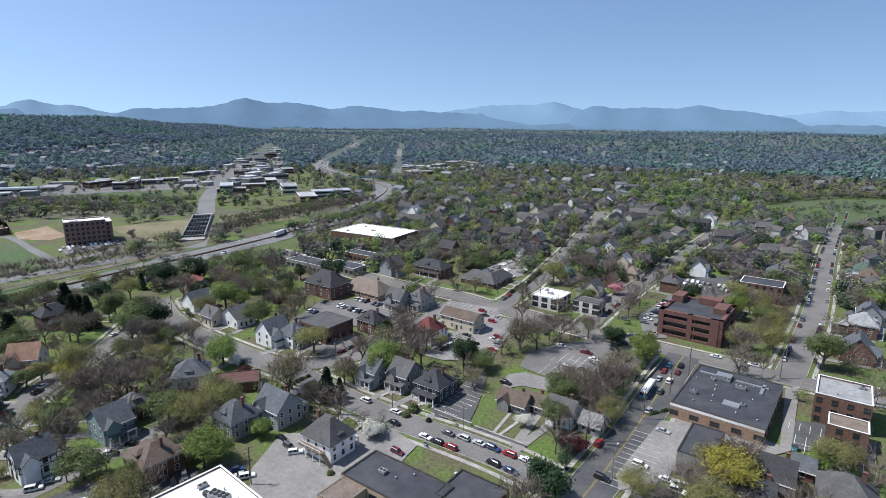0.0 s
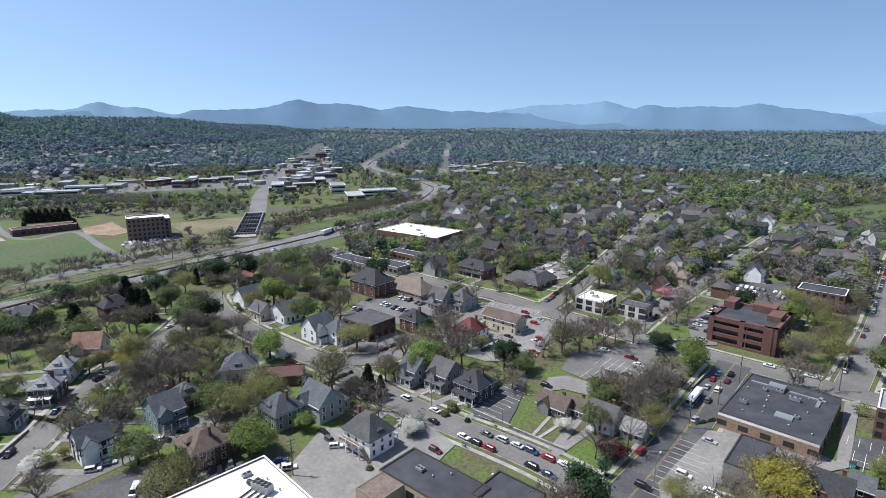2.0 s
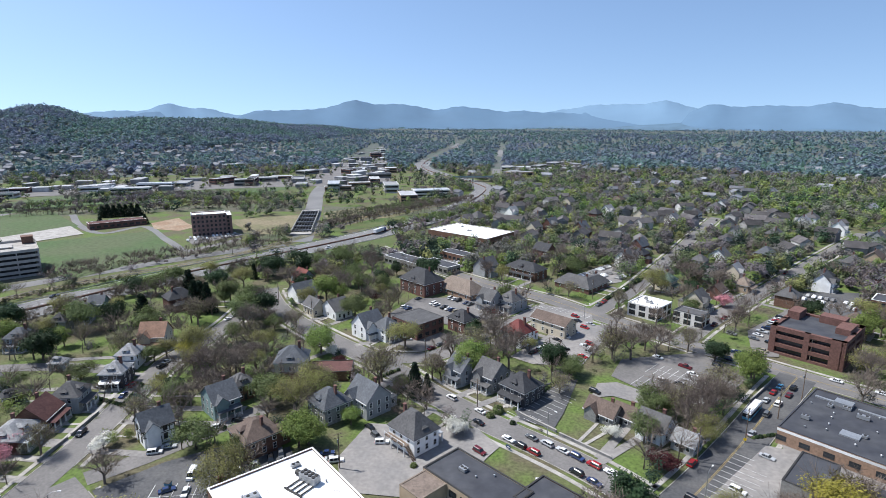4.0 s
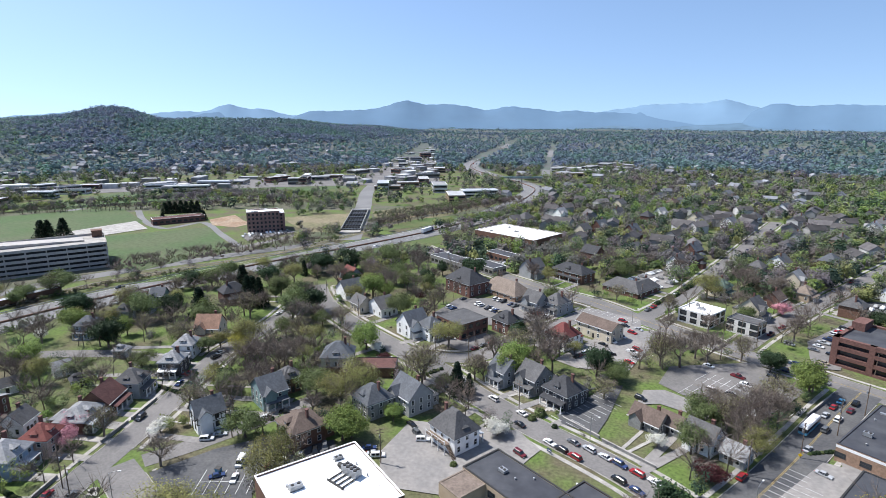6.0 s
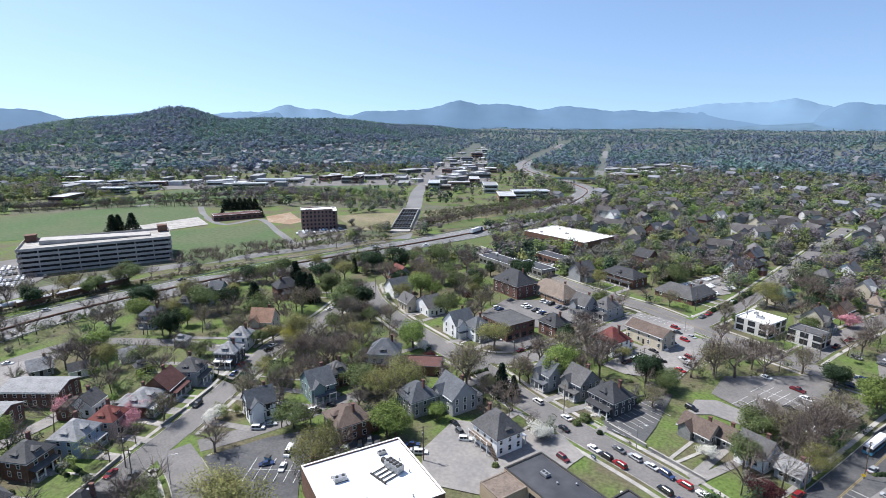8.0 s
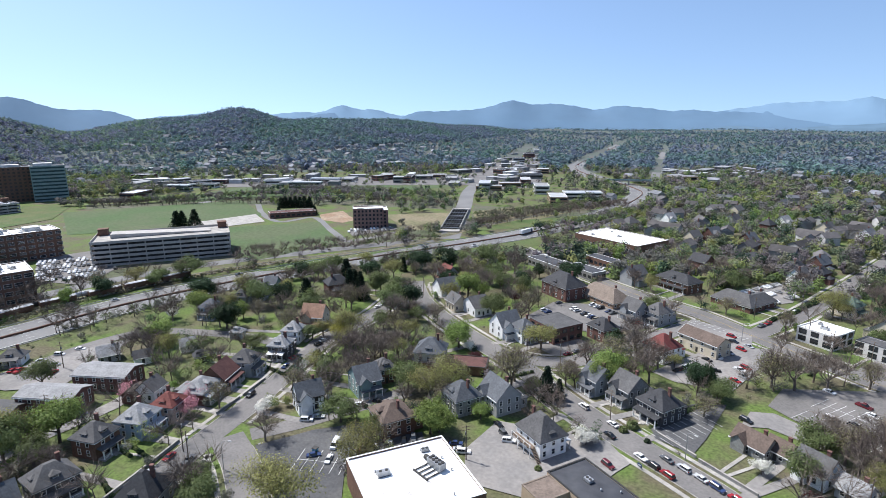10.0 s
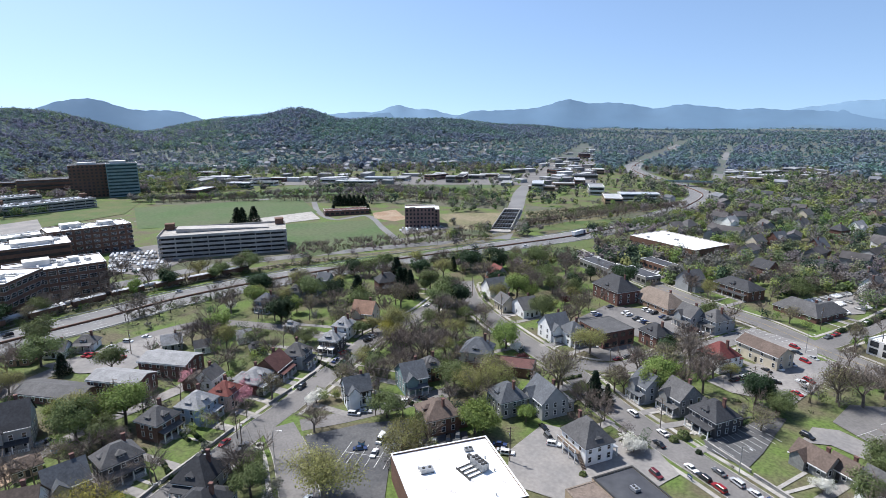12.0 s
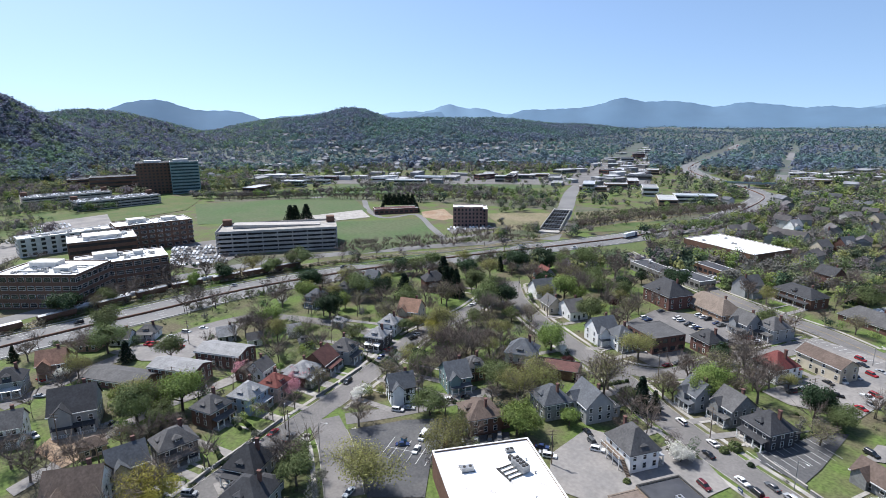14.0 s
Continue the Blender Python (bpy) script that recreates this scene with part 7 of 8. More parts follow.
# ---- railway ----
def railway():
    pl = curve_points(RAIL, 9.0)
    n = normals(pl)
    s = Shape()
    band(s, pl, -4.5, 4.5, 0.28)
    bed = tagged(part("railway_bed", s, "dry_grass"), "brown ballast bed of two railway tracks", "railway", kind="structure")
    for off in (-2.9, -1.4, 1.4, 2.9):
        r = Shape()
        for i in range(len(pl) - 1):
            a, b = pl[i] + n[i] * off, pl[i + 1] + n[i + 1] * off
            q = n[i] * 0.06
            r.solid([(*(a - q), 0.28), (*(b - q), 0.28), (*(b + q), 0.28), (*(a + q), 0.28)], [(*(a - q), 0.46), (*(b - q), 0.46), (*(b + q), 0.46), (*(a + q), 0.46)])
        part("rail", r, "metal_grey", bed)
    hop = Shape()
    hop.solid([(-7.6, -1.0, 1.0), (7.6, -1.0, 1.0), (7.6, 1.0, 1.0), (-7.6, 1.0, 1.0)], [(-8.2, -1.5, 2.0), (8.2, -1.5, 2.0), (8.2, 1.5, 2.0), (-8.2, 1.5, 2.0)])
    hop.solid([(-8.2, -1.5, 2.0), (8.2, -1.5, 2.0), (8.2, 1.5, 2.0), (-8.2, 1.5, 2.0)], [(-8.2, -1.5, 4.0), (8.2, -1.5, 4.0), (8.2, 1.5, 4.0), (-8.2, 1.5, 4.0)])
    hop = hop.mesh("body", "wall_brick_brown")
    lid = Shape()
    lid.solid([(-8.1, -1.4, 4.0), (8.1, -1.4, 4.0), (8.1, 1.4, 4.0), (-8.1, 1.4, 4.0)], [(-8.0, -0.5, 4.5), (8.0, -0.5, 4.5), (8.0, 0.5, 4.5), (-8.0, 0.5, 4.5)])
    lid = lid.mesh("top", "roof_tin")
    tank = Shape()
    tank.tube((-7.4, 0, 2.6), (7.4, 0, 2.6), 1.45, 1.45, 14)
    tank.tube((7.4, 0, 2.6), (7.9, 0, 2.6), 1.45, 0.7, 14)
    tank.tube((-7.9, 0, 2.6), (-7.4, 0, 2.6), 0.7, 1.45, 14)
    tanks = {m: tank.mesh("tank", m) for m in ("roof_tin", "trim_dark")}
    dome = Shape()
    dome.tube((0, 0, 3.9), (0, 0, 4.6), 0.5, 0.45, 10)
    dome = dome.mesh("dome", "trim_dark")
    bog = Shape()
    bog.box(-1.3, 1.3, -1.1, 1.1, 0.5, 1.0)
    for px in (-0.9, 0.9):
        bog.tube((px, -0.8, 0.75), (px, 0.8, 0.75), 0.45, 0.45, 10)
    bog = bog.mesh("bogie", "trim_dark")
    for track, first, last, kind in ((-2.15, 0, 17, "hopper"), (2.15, 5, 13, "tank")):
        for i in range(first, last, 2):
            d = pl[i + 1] - pl[i - 1] if i else pl[1] - pl[0]
            p = pl[i] + n[i] * track
            e = thing("railway_wagon", p[0], p[1], 0, math.degrees(math.atan2(d[1], d[0])), "covered hopper wagon with a pale top" if kind == "hopper" else "tank wagon standing on the railway", "railway wagon", "railway wagons")
            if kind == "hopper":
                part("body", hop, None, e)
                part("top", lid, None, e)
            else:
                part("tank", tanks["roof_tin" if i % 3 else "trim_dark"], None, e)
                part("dome", dome, None, e)
            for px in (-5.8, 5.8):
                part("bogie", bog, None, e, at=pose(px, 0, 0))


railway()


# ---- parking structure ----
def parking_structure(x, y, rot, w, d, levels=5, lh=3.1):
    e = thing("parking_garage", x, y, 0, rot, "pale concrete parking garage with open decks", "parking garage")
    KEEP.append((x, y, w * 0.55))
    # a near-black solid fills the decks, standing in for the shade inside
    core = Shape()
    core.box(-w / 2 + 2, w / 2 - 2, -d / 2 + 2, d / 2 - 2, 0, levels * lh - 0.4)
    part("core", core, "trim_dark", e)
    sp, sp2 = Shape(), Shape()
    sp.box(-w / 2, w / 2, -0.15, 0.15, -0.3, 1.4)
    sp2.box(-0.15, 0.15, -d / 2 + 0.3, d / 2 - 0.3, -0.3, 1.4)
    front, side = sp.mesh("spandrel", "precast"), sp2.mesh("spandrel", "precast")
    for i in range(levels + 1):
        z = i * lh - (0.25 if i else 0)
        dk = Shape()
        dk.box(-w / 2 + 0.15, w / 2 - 0.15, -d / 2 + 0.15, d / 2 - 0.15, z - 0.3, z)
        part("deck", dk, "concrete_road" if levels < 4 else "concrete", e)
        for yy in (-d / 2, d / 2):
            part("spandrel", front, None, e, at=pose(0, yy, z))
        for xx in (-w / 2, w / 2):
            part("spandrel", side, None, e, at=pose(xx, 0, z))
    col = Shape()
    col.box(-0.3, 0.3, -0.3, 0.3, 0, levels * lh)
    col = col.mesh("column", "precast")
    for i in range(9):
        for yy in (-d / 2 + 0.35, d / 2 - 0.35):
            part("column", col, None, e, at=pose(-w / 2 + 0.5 + (w - 1) * i / 8, yy, 0))
    for xx, yy in ((-w / 2 + 4, d / 2 - 4), (w / 2 - 4, d / 2 - 6)):
        t = Shape()
        t.box(xx - 3, xx + 3, yy - 3, yy + 3, levels * lh, levels * lh + 4)
        t.box(xx - 3.3, xx + 3.3, yy - 3.3, yy + 3.3, levels * lh + 4, levels * lh + 4.4)
        part("stair_tower", t, "wall_brick_brown", e)
    if levels < 4:
        return e
    ramp = Shape()
    ramp.solid([(-w / 2 + 10, -2, levels * lh), (w / 2 - 12, -2, levels * lh), (w / 2 - 12, d / 2 - 8, levels * lh), (-w / 2 + 10, d / 2 - 8, levels * lh)], [(-w / 2 + 10, -2, levels * lh + 2.6), (w / 2 - 12, -2, levels * lh + 0.6), (w / 2 - 12, d / 2 - 8, levels * lh + 0.6), (-w / 2 + 10, d / 2 - 8, levels * lh + 2.6)])
    part("ramp", ramp, "precast", e)
    return e


parking_structure(-337.5, 258.5, 48.8, 85, 36)
for gx, gy, gr, gw in GARAGES:
    parking_structure(gx, gy, gr, gw, 32, 3)
bus(*BUS_AT, 55)
lorry(*LORRY_AT, LORRY_TURN)

# ---- half-built bridge ----
def half_bridge(x0, y0, x1, y1, w=15):
    a, b = Vector((x0, y0, 0)), Vector((x1, y1, 0))
    length, rot = (b - a).length, math.degrees(math.atan2(y1 - y0, x1 - x0))
    e = thing("bridge", x0, y0, 0, rot, "half-built street bridge of dark steel girders", "bridge")
    for i in range(7):
        g = Shape()
        y = (i - 3) * w / 6
        g.box(0, length, y - 0.25, y + 0.25, 0.6, 2.2)
        part("girder", g, "trim_dark", e)
    for i in range(16):
        g = Shape()
        x = length * (i + 0.5) / 16
        g.box(x - 0.4, x + 0.4, -w / 2, w / 2, 1.6, 2.3)
        part("crossbeam", g, "metal_grey" if i % 3 == 0 else "trim_dark", e)
    for y in (-w / 2 - 0.6, w / 2 + 0.6):
        g = Shape()
        g.box(0, length, y - 0.3, y + 0.3, 0, 3.0)
        part("parapet", g, "concrete", e)
    for x in (-4, length + 4):
        g = Shape()
        g.box(x - 5, x + 5, -w / 2 - 1, w / 2 + 1, 0.2, 1.2)
        part("approach_slab", g, "concrete", e)
    return e


half_bridge(*BRIDGE_ENDS)

# ---- cooling unit on the white roof ----
def chiller(x, y, z, rot):
    e = thing("chiller", x, y, z, rot, "large grey chiller with eight fans on a white roof", "air conditioner")
    s = Shape()
    s.box(-2.6, 2.6, -1.1, 1.1, 0.3, 2.1)
    part("casing", s, "metal_grey", e)
    for i in range(4):
        for j in (-0.5, 0.5):
            f = Shape()
            f.tube((-1.9 + i * 1.27, j, 2.1), (-1.9 + i * 1.27, j, 2.3), 0.48, 0.46, 12)
            part("fan_guard", f, "trim_dark", e)
    for i in range(4):
        r = Shape()
        r.box(-2.4 + i * 1.6 - 0.12, -2.4 + i * 1.6 + 0.12, -5.2, -1.1, 0.15, 0.4)
        part("rail", r, "trim_dark", e)
    r = Shape()
    r.box(-2.9, 2.9, -5.4, -5.1, 0, 0.5)
    part("crossbar", r, "trim_dark", e)
    p = Shape()
    p.tube((-3.4, 0.2, 0.7), (-4.8, 0.2, 0.7), 0.7, 0.7, 10)
    p.tube((-4.8, 0.2, 0.7), (-5.2, 0.2, 0.7), 0.7, 0.3, 10)
    part("pump", p, "trim_dark", e)
    return e


chiller(*CHILLER_AT, -24)

# dirt marks on the bright roof
for i, (x, y, r) in enumerate(((-63.3, 102.5, 0.9), (-59.0, 105.3, 0.8), (-61.2, 108.2, 0.5), (-57.4, 96.2, 0.6), (-51.4, 99.0, 1.0), (-49.6, 104.7, 0.9), (-42.7, 108.4, 0.8), (-61.7, 94.2, 0.4))):
    s, rng = Shape(), random.Random(i)
    ring = [(x + r * rng.uniform(0.5, 1.2) * math.cos(a * 0.5236) * 1.3, y + r * rng.uniform(0.5, 1.2) * math.sin(a * 0.5236) * 0.8) for a in range(12)]
    s.solid([(p, q, 7.575) for p, q in ring], [(p, q, 7.59) for p, q in ring])
    tagged(part("roof_dirt", s, "roof_stain"), "grey patch of dirt on a white roof", "dirt patch", kind="structure")



def overpass(x, y, rot, length=64.0):
    e = thing("overpass", x, y, 0, rot, "low concrete road bridge across the highway", "bridge")
    s = Shape()
    s.box(-length / 2, length / 2, -5, 5, 5.4, 6.6)
    part("deck", s, "concrete", e)
    for yy in (-5.0, 5.0):
        s = Shape()
        s.box(-length / 2, length / 2, yy - 0.2, yy + 0.2, 6.6, 7.6)
        part("parapet", s, "wall_teal", e)
    for xx in (-length * 0.42, 0, length * 0.42):
        s = Shape()
        s.box(xx - 0.6, xx + 0.6, -4, 4, -0.2, 5.4)
        part("pier", s, "concrete", e)


overpass(*OVERPASS_AT)

# ---- stall lines ----
stalls(45.9, 125.8, 55, 11)
stalls(49.7, 123.2, 55, 9, length=4)
stalls(38.4, 196, -36, 9, both=True)
stalls(45.6, 207.9, -36, 10, both=True)
stalls(56, 191.4, -36, 5)
stalls(-2.2, 162.4, 54, 9)
stalls(3.2, 159.1, 54, 8)
stalls(17, 204.9, 54, 10)
stalls(-92.2, 106.5, 17, 11, both=True)
stalls(-75.4, 108.6, 17, 6)
stalls(1, 263.1, 54, 3, length=5)
stalls(3.4, 272.2, -36, 9)
stalls(106.7, 155.3, -36, 5)
stalls(103.8, 147.6, -36, 8, both=True)
stalls(29.7, 325.4, 54, 9)
stalls(131.6, 307.8, -36, 10)

# ---- signs, bins, walls and other small things ----
def sign_board(x, y, rot, w=1.6, h=1.0, z=0.6, mat="paint_blue", label="blue sign board with an unreadable pale line", bars=True):
    e = thing("sign_board", x, y, 0, rot, label, "sign")
    for px in (-w / 2 + 0.15, w / 2 - 0.15):
        s = Shape()
        s.tube((px, 0, -0.1), (px, 0, z + h), 0.05, 0.05, 6)
        part("post", s, "metal_grey", e)
    s = Shape()
    s.box(-w / 2, w / 2, -0.06, 0.06, z, z + h)
    part("board", s, mat, e)
    if bars:
        s = Shape()
        s.box(-w * 0.35, w * 0.35, -0.075, -0.062, z + h * 0.4, z + h * 0.6)
        part("lettering", s, "trim_white", e)
    return e


def diamond_sign(x, y, rot):
    e = thing("road_sign", x, y, 0, rot, "yellow diamond road sign on a post", "sign")
    s = Shape()
    s.tube((0, 0, -0.1), (0, 0, 3.0), 0.04, 0.04, 6)
    part("post", s, "metal_grey", e)
    s = Shape()
    s.solid([(0, -0.05, 2.0), (0.55, -0.05, 2.55), (0, -0.05, 3.1), (-0.55, -0.05, 2.55)][::-1], [(0, -0.09, 2.0), (0.55, -0.09, 2.55), (0, -0.09, 3.1), (-0.55, -0.09, 2.55)][::-1])
    part("plate", s, "sign_yellow", e)


def waste_bin(x, y, rot, mat="paint_skyblue", w=1.6, d=1.2, h=1.3, label="blue waste container standing on a lot"):
    e = thing("waste_container", x, y, 0.1, rot, label, "waste container", "waste containers")
    s = Shape()
    s.solid([(-w * 0.42, -d * 0.42, 0.05), (w * 0.42, -d * 0.42, 0.05), (w * 0.42, d * 0.42, 0.05), (-w * 0.42, d * 0.42, 0.05)], [(-w / 2, -d / 2, h), (w / 2, -d / 2, h), (w / 2, d / 2, h), (-w / 2, d / 2, h)])
    part("body", s, mat, e)
    s = Shape()
    s.solid([(-w / 2 - 0.05, -d / 2 - 0.05, h), (w / 2 + 0.05, -d / 2 - 0.05, h), (w / 2 + 0.05, d / 2 + 0.05, h), (-w / 2 - 0.05, d / 2 + 0.05, h)], [(-w / 2, -d / 2, h + 0.08), (w / 2, -d / 2, h + 0.08), (w / 2, d / 2, h + 0.25), (-w / 2, d / 2, h + 0.25)])
    part("lid", s, "trim_dark", e)


def garden_wall(x0, y0, x1, y1, h=0.9, mat="wall_stone", label="low grey stone garden wall"):
    length, rot = math.hypot(x1 - x0, y1 - y0), math.degrees(math.atan2(y1 - y0, x1 - x0))
    e = thing("garden_wall", x0, y0, 0, rot, label, "wall")
    s = Shape()
    s.box(0, length, -0.2, 0.2, -0.1, h)
    part("masonry", s, mat, e)
    s = Shape()
    s.box(-0.05, length + 0.05, -0.26, 0.26, h, h + 0.12)
    part("coping", s, "concrete", e)


def timbers(ob, w, d, hh):
    """Dark boards on the walls of the half-timbered house."""
    for side, half, run in ((0, d / 2, w / 2), (90, w / 2, d / 2), (180, d / 2, w / 2), (270, w / 2, d / 2)):
        m = pose(0, 0, 0, 0, 0, side)
        for i in range(7):
            x = -run + 2 * run * i / 6
            s = Shape()
            s.box(x - 0.12, x + 0.12, -half - 0.05, -half + 0.02, 3.2, hh)
            part("timber", s, "trim_dark", ob, at=m)
        for z in (3.2, 4.7, hh - 0.2):
            s = Shape()
            s.box(-run, run, -half - 0.055, -half + 0.02, z, z + 0.22)
            part("timber", s, "trim_dark", ob, at=m)


def rear_balcony(ob, w, d):
    """A dark wooden stair and balcony at the side of the white house."""
    m = pose(0, 0, 0, 0, 0, 180)
    half, run = w / 2, d / 2
    s = Shape()
    s.box(-run, run * 0.6, -half - 1.8, -half - 0.02, 3.3, 3.5)
    deck = part("balcony_floor", s, "pole_wood", ob, at=m)
    for i in range(4):
        s = Shape()
        x = -run + 0.2 + i * (run * 1.6 - 0.4) / 3
        s.box(x - 0.1, x + 0.1, -half - 1.8, -half - 1.6, 0, 4.5)
        part("balcony_post", s, "trim_white", ob, at=m)
    s = Shape()
    s.box(-run, run * 0.6, -half - 1.8, -half - 1.72, 4.3, 4.45)
    part("balcony_rail", s, "trim_white", ob, at=m)
    for i in range(12):
        s = Shape()
        s.box(run * 0.6 + i * 0.28, run * 0.6 + (i + 1) * 0.28 + 0.02, -half - 1.4, -half - 0.3, 3.3 - (i + 1) * 0.28, 3.42 - i * 0.28)
        part("step", s, "pole_wood", ob, at=m)


for ob in [o for o in scene.objects if o.name.split(".")[0] == "house"]:
    if "half-timbered" in ob["label"]:
        timbers(ob, 8.5, 7.8, 5.9)
    elif "rear stairs" in ob["label"]:
        rear_balcony(ob, 9.4, 11.3)
# standing places
sign_board(-4.6, 144.2, -38)
diamond_sign(62.8, 158.1, -20)
waste_bin(-162.7, 55.2, 20)
waste_bin(-164.7, 63.1, 20)
waste_bin(-90.3, 111.8, 0)
waste_bin(97.6, 154.6, -38, w=5.0, d=1.5, h=1.1)
waste_bin(146.3, 204, 54, 'leaf_green', label='green waste container on the street')
waste_bin(101.7, 144.1, -38)
waste_bin(119.4, 139.4, -38)
waste_bin(48, 194.6, -38)
garden_wall(10, 154.8, 24.1, 144.8)
garden_wall(73.6, 186.9, 85.6, 202.9)
garden_wall(-2, 164.4, 9.2, 156.1)
garden_wall(-123.0, 62.3, -125.0, 69.6)
garden_wall(-125.1, 70.7, -127.5, 83.7)
garden_wall(-127.7, 85.0, -130.6, 98.5)
garden_wall(-132.9, 114.8, -134.3, 126.3)
garden_wall(-134.4, 127.9, -136.6, 141.0)

# ---- further houses on the street grid ----
grid_rng = random.Random(4)
PALETTE = [("hip", "white", "grey"), ("cross", "grey", "slate"), ("hip", "brick", "dark"), ("cross", "white", "light"), ("gable", "cream", "grey"), ("hip", "grey", "dark"), ("cross", "grey", "grey"), ("hip", "brick_brown", "grey"), ("gable", "white", "slate"), ("hip", "cream", "brown"), ("cross", "brick", "slate"), ("hip", "tan", "grey")]


def grid_houses(u0, u1, v0, v1, du, dv, chance, turn=54.0):
    """Fills a stretch of the street grid with houses where the ground is free."""
    c, s = math.cos(radians(turn)), math.sin(radians(turn))
    u = u0
    while u < u1:
        v = v0
        row = 0
        while v < v1:
            a, b = u + grid_rng.uniform(-2, 2), v + grid_rng.uniform(-2, 2)
            x, y = a * c - b * s, a * s + b * c
            roof, wall, cover = grid_rng.choice(PALETTE)
            ok = free(x, y, 6.0) and -74 < math.degrees(math.atan2(x, y)) < 40
            if ok and grid_rng.random() < chance:
                house(x, y, turn + (180 if row % 2 else 0), grid_rng.uniform(9.5, 12.5), grid_rng.uniform(9, 11.5), grid_rng.choice((1.5, 2, 2)), roof, wall, cover, porch=grid_rng.random() < 0.7, detail=0.5, dormer=False)
            row += 1
            v += dv
        u += du


KEEP.append((25, 188, 13))          # an open yard
grid_houses(250, 620, -190, 150, 21, 29, 0.45)
grid_houses(320, 640, 150, 340, 24, 31, 0.28)
grid_houses(90, 250, 60, 330, 26, 32, 0.4)


def far_houses(count, spans, label, seed, cover="far_roof", gap=15.0):
    """Houses on the far slopes, too small to pick apart, joined by wall and by roof."""
    rng, walls, tops = random.Random(seed), Shape(), Shape()
    for i in range(count):
        a0, a1, r0, r1 = rng.choice(spans)
        a, d = radians(rng.uniform(a0, a1)), rng.uniform(r0, r1)
        x, y = d * math.sin(a), d * math.cos(a)
        if not free(x, y, 3):
            continue
        KEEP.append((x, y, gap))
        m = pose(x, y, float(height(x, y)), 0, 0, rng.uniform(0, 180))
        w, q, h, r = rng.uniform(9, 17), rng.uniform(8, 11), rng.uniform(5, 7.5), rng.uniform(2.2, 3.6)
        for sh, ring in ((walls, "w"), (tops, "r")):
            k = len(sh.v)
            if ring == "w":
                sh.box(-w / 2, w / 2, -q / 2, q / 2, -1.5, h)
                prism(sh, -w / 2, w / 2, -q / 2, q / 2, h, r)
            else:
                gable_roof(sh, -w / 2, w / 2, -q / 2, q / 2, h, r)
            for j in range(k, len(sh.v)):
                sh.v[j] = tuple(m @ Vector(sh.v[j]))
    tagged(part("far_house_walls", walls, "far_wall"), label, "houses", kind="stuff")
    tagged(part("far_house_roofs", tops, cover), "grey and pale roofs of " + label, "roofs", kind="stuff")


far_houses(120, ((-8, 41, 400, 660), (-8, 41, 420, 660)), "houses between trees on the street grid", 12, "mid_roof", 9.5)
far_houses(240, ((-60, -22, 980, 1700), (-60, -22, 980, 1700), (-50, -25, 1000, 1350), (2, 40, 690, 1500), (-12, 40, 640, 1100)), "small far houses among trees on the slopes", 8)



def far_blocks(name, count, turn, seed):
    """Low commercial blocks of a far strip, joined by wall and by roof."""
    poly = [(v.co.x, v.co.y) for v in bpy.data.objects[name].data.vertices]
    rng, walls, tops = random.Random(seed), Shape(), Shape()
    xs, ys = [p[0] for p in poly], [p[1] for p in poly]
    done = 0
    while done < count:
        x, y = rng.uniform(min(xs), max(xs)), rng.uniform(min(ys), max(ys))
        done += 1
        if not inside(poly, x, y) or not free(x, y, 5, lots=False):
            continue
        w, q, h = rng.uniform(12, 34), rng.uniform(9, 17), rng.uniform(4, 7)
        KEEP.append((x, y, w * 0.5))
        m = pose(x, y, 0, 0, 0, turn + rng.choice((0, 90)))
        for sh, z0, z1, o in ((walls, 0, h, 0), (tops, h, h + 0.4, 0.3)):
            k = len(sh.v)
            sh.box(-w / 2 - o, w / 2 + o, -q / 2 - o, q / 2 + o, z0, z1)
            for j in range(k, len(sh.v)):
                sh.v[j] = tuple(m @ Vector(sh.v[j]))
    tagged(part("strip_blocks", walls, "far_wall"), "low far commercial blocks along a strip", "buildings", kind="stuff")
    tagged(part("strip_roofs", tops, "far_flat_roof"), "pale flat roofs of far commercial blocks", "roofs", kind="stuff")


far_blocks("strip_commercial", 190, 65, 3)
far_blocks("strip_left", 110, 20, 4)
far_blocks("lot_far", 40, 60, 5)

# ---- rows of parked cars ----
for i, (line, hw, on) in enumerate(ROADS):
    if i in (2, 4, 5, 6, 7):
        rng = random.Random(i)
        pl = curve_points([tuple(q) for q in line], 6.5)
        n = normals(pl)
        for j in range(2, len(pl) - 1):
            for side in (-1, 1):
                p = pl[j] + n[j] * side * (hw - 1.2)
                if rng.random() < (0.48 if i == 6 else 0.12) and not near_other(i, p, 2.0):
                    d = pl[j] - pl[j - 1]
                    car(p[0], p[1], math.degrees(math.atan2(d[1], d[0])) + (180 if side > 0 else 0), rng.choice(("sedan", "suv", "suv", "pickup", "sedan")), rng.choice(("white", "silver", "black", "grey", "red", "blue", "maroon")), 0.1, "parked at the kerb", math.hypot(*p) < 240)


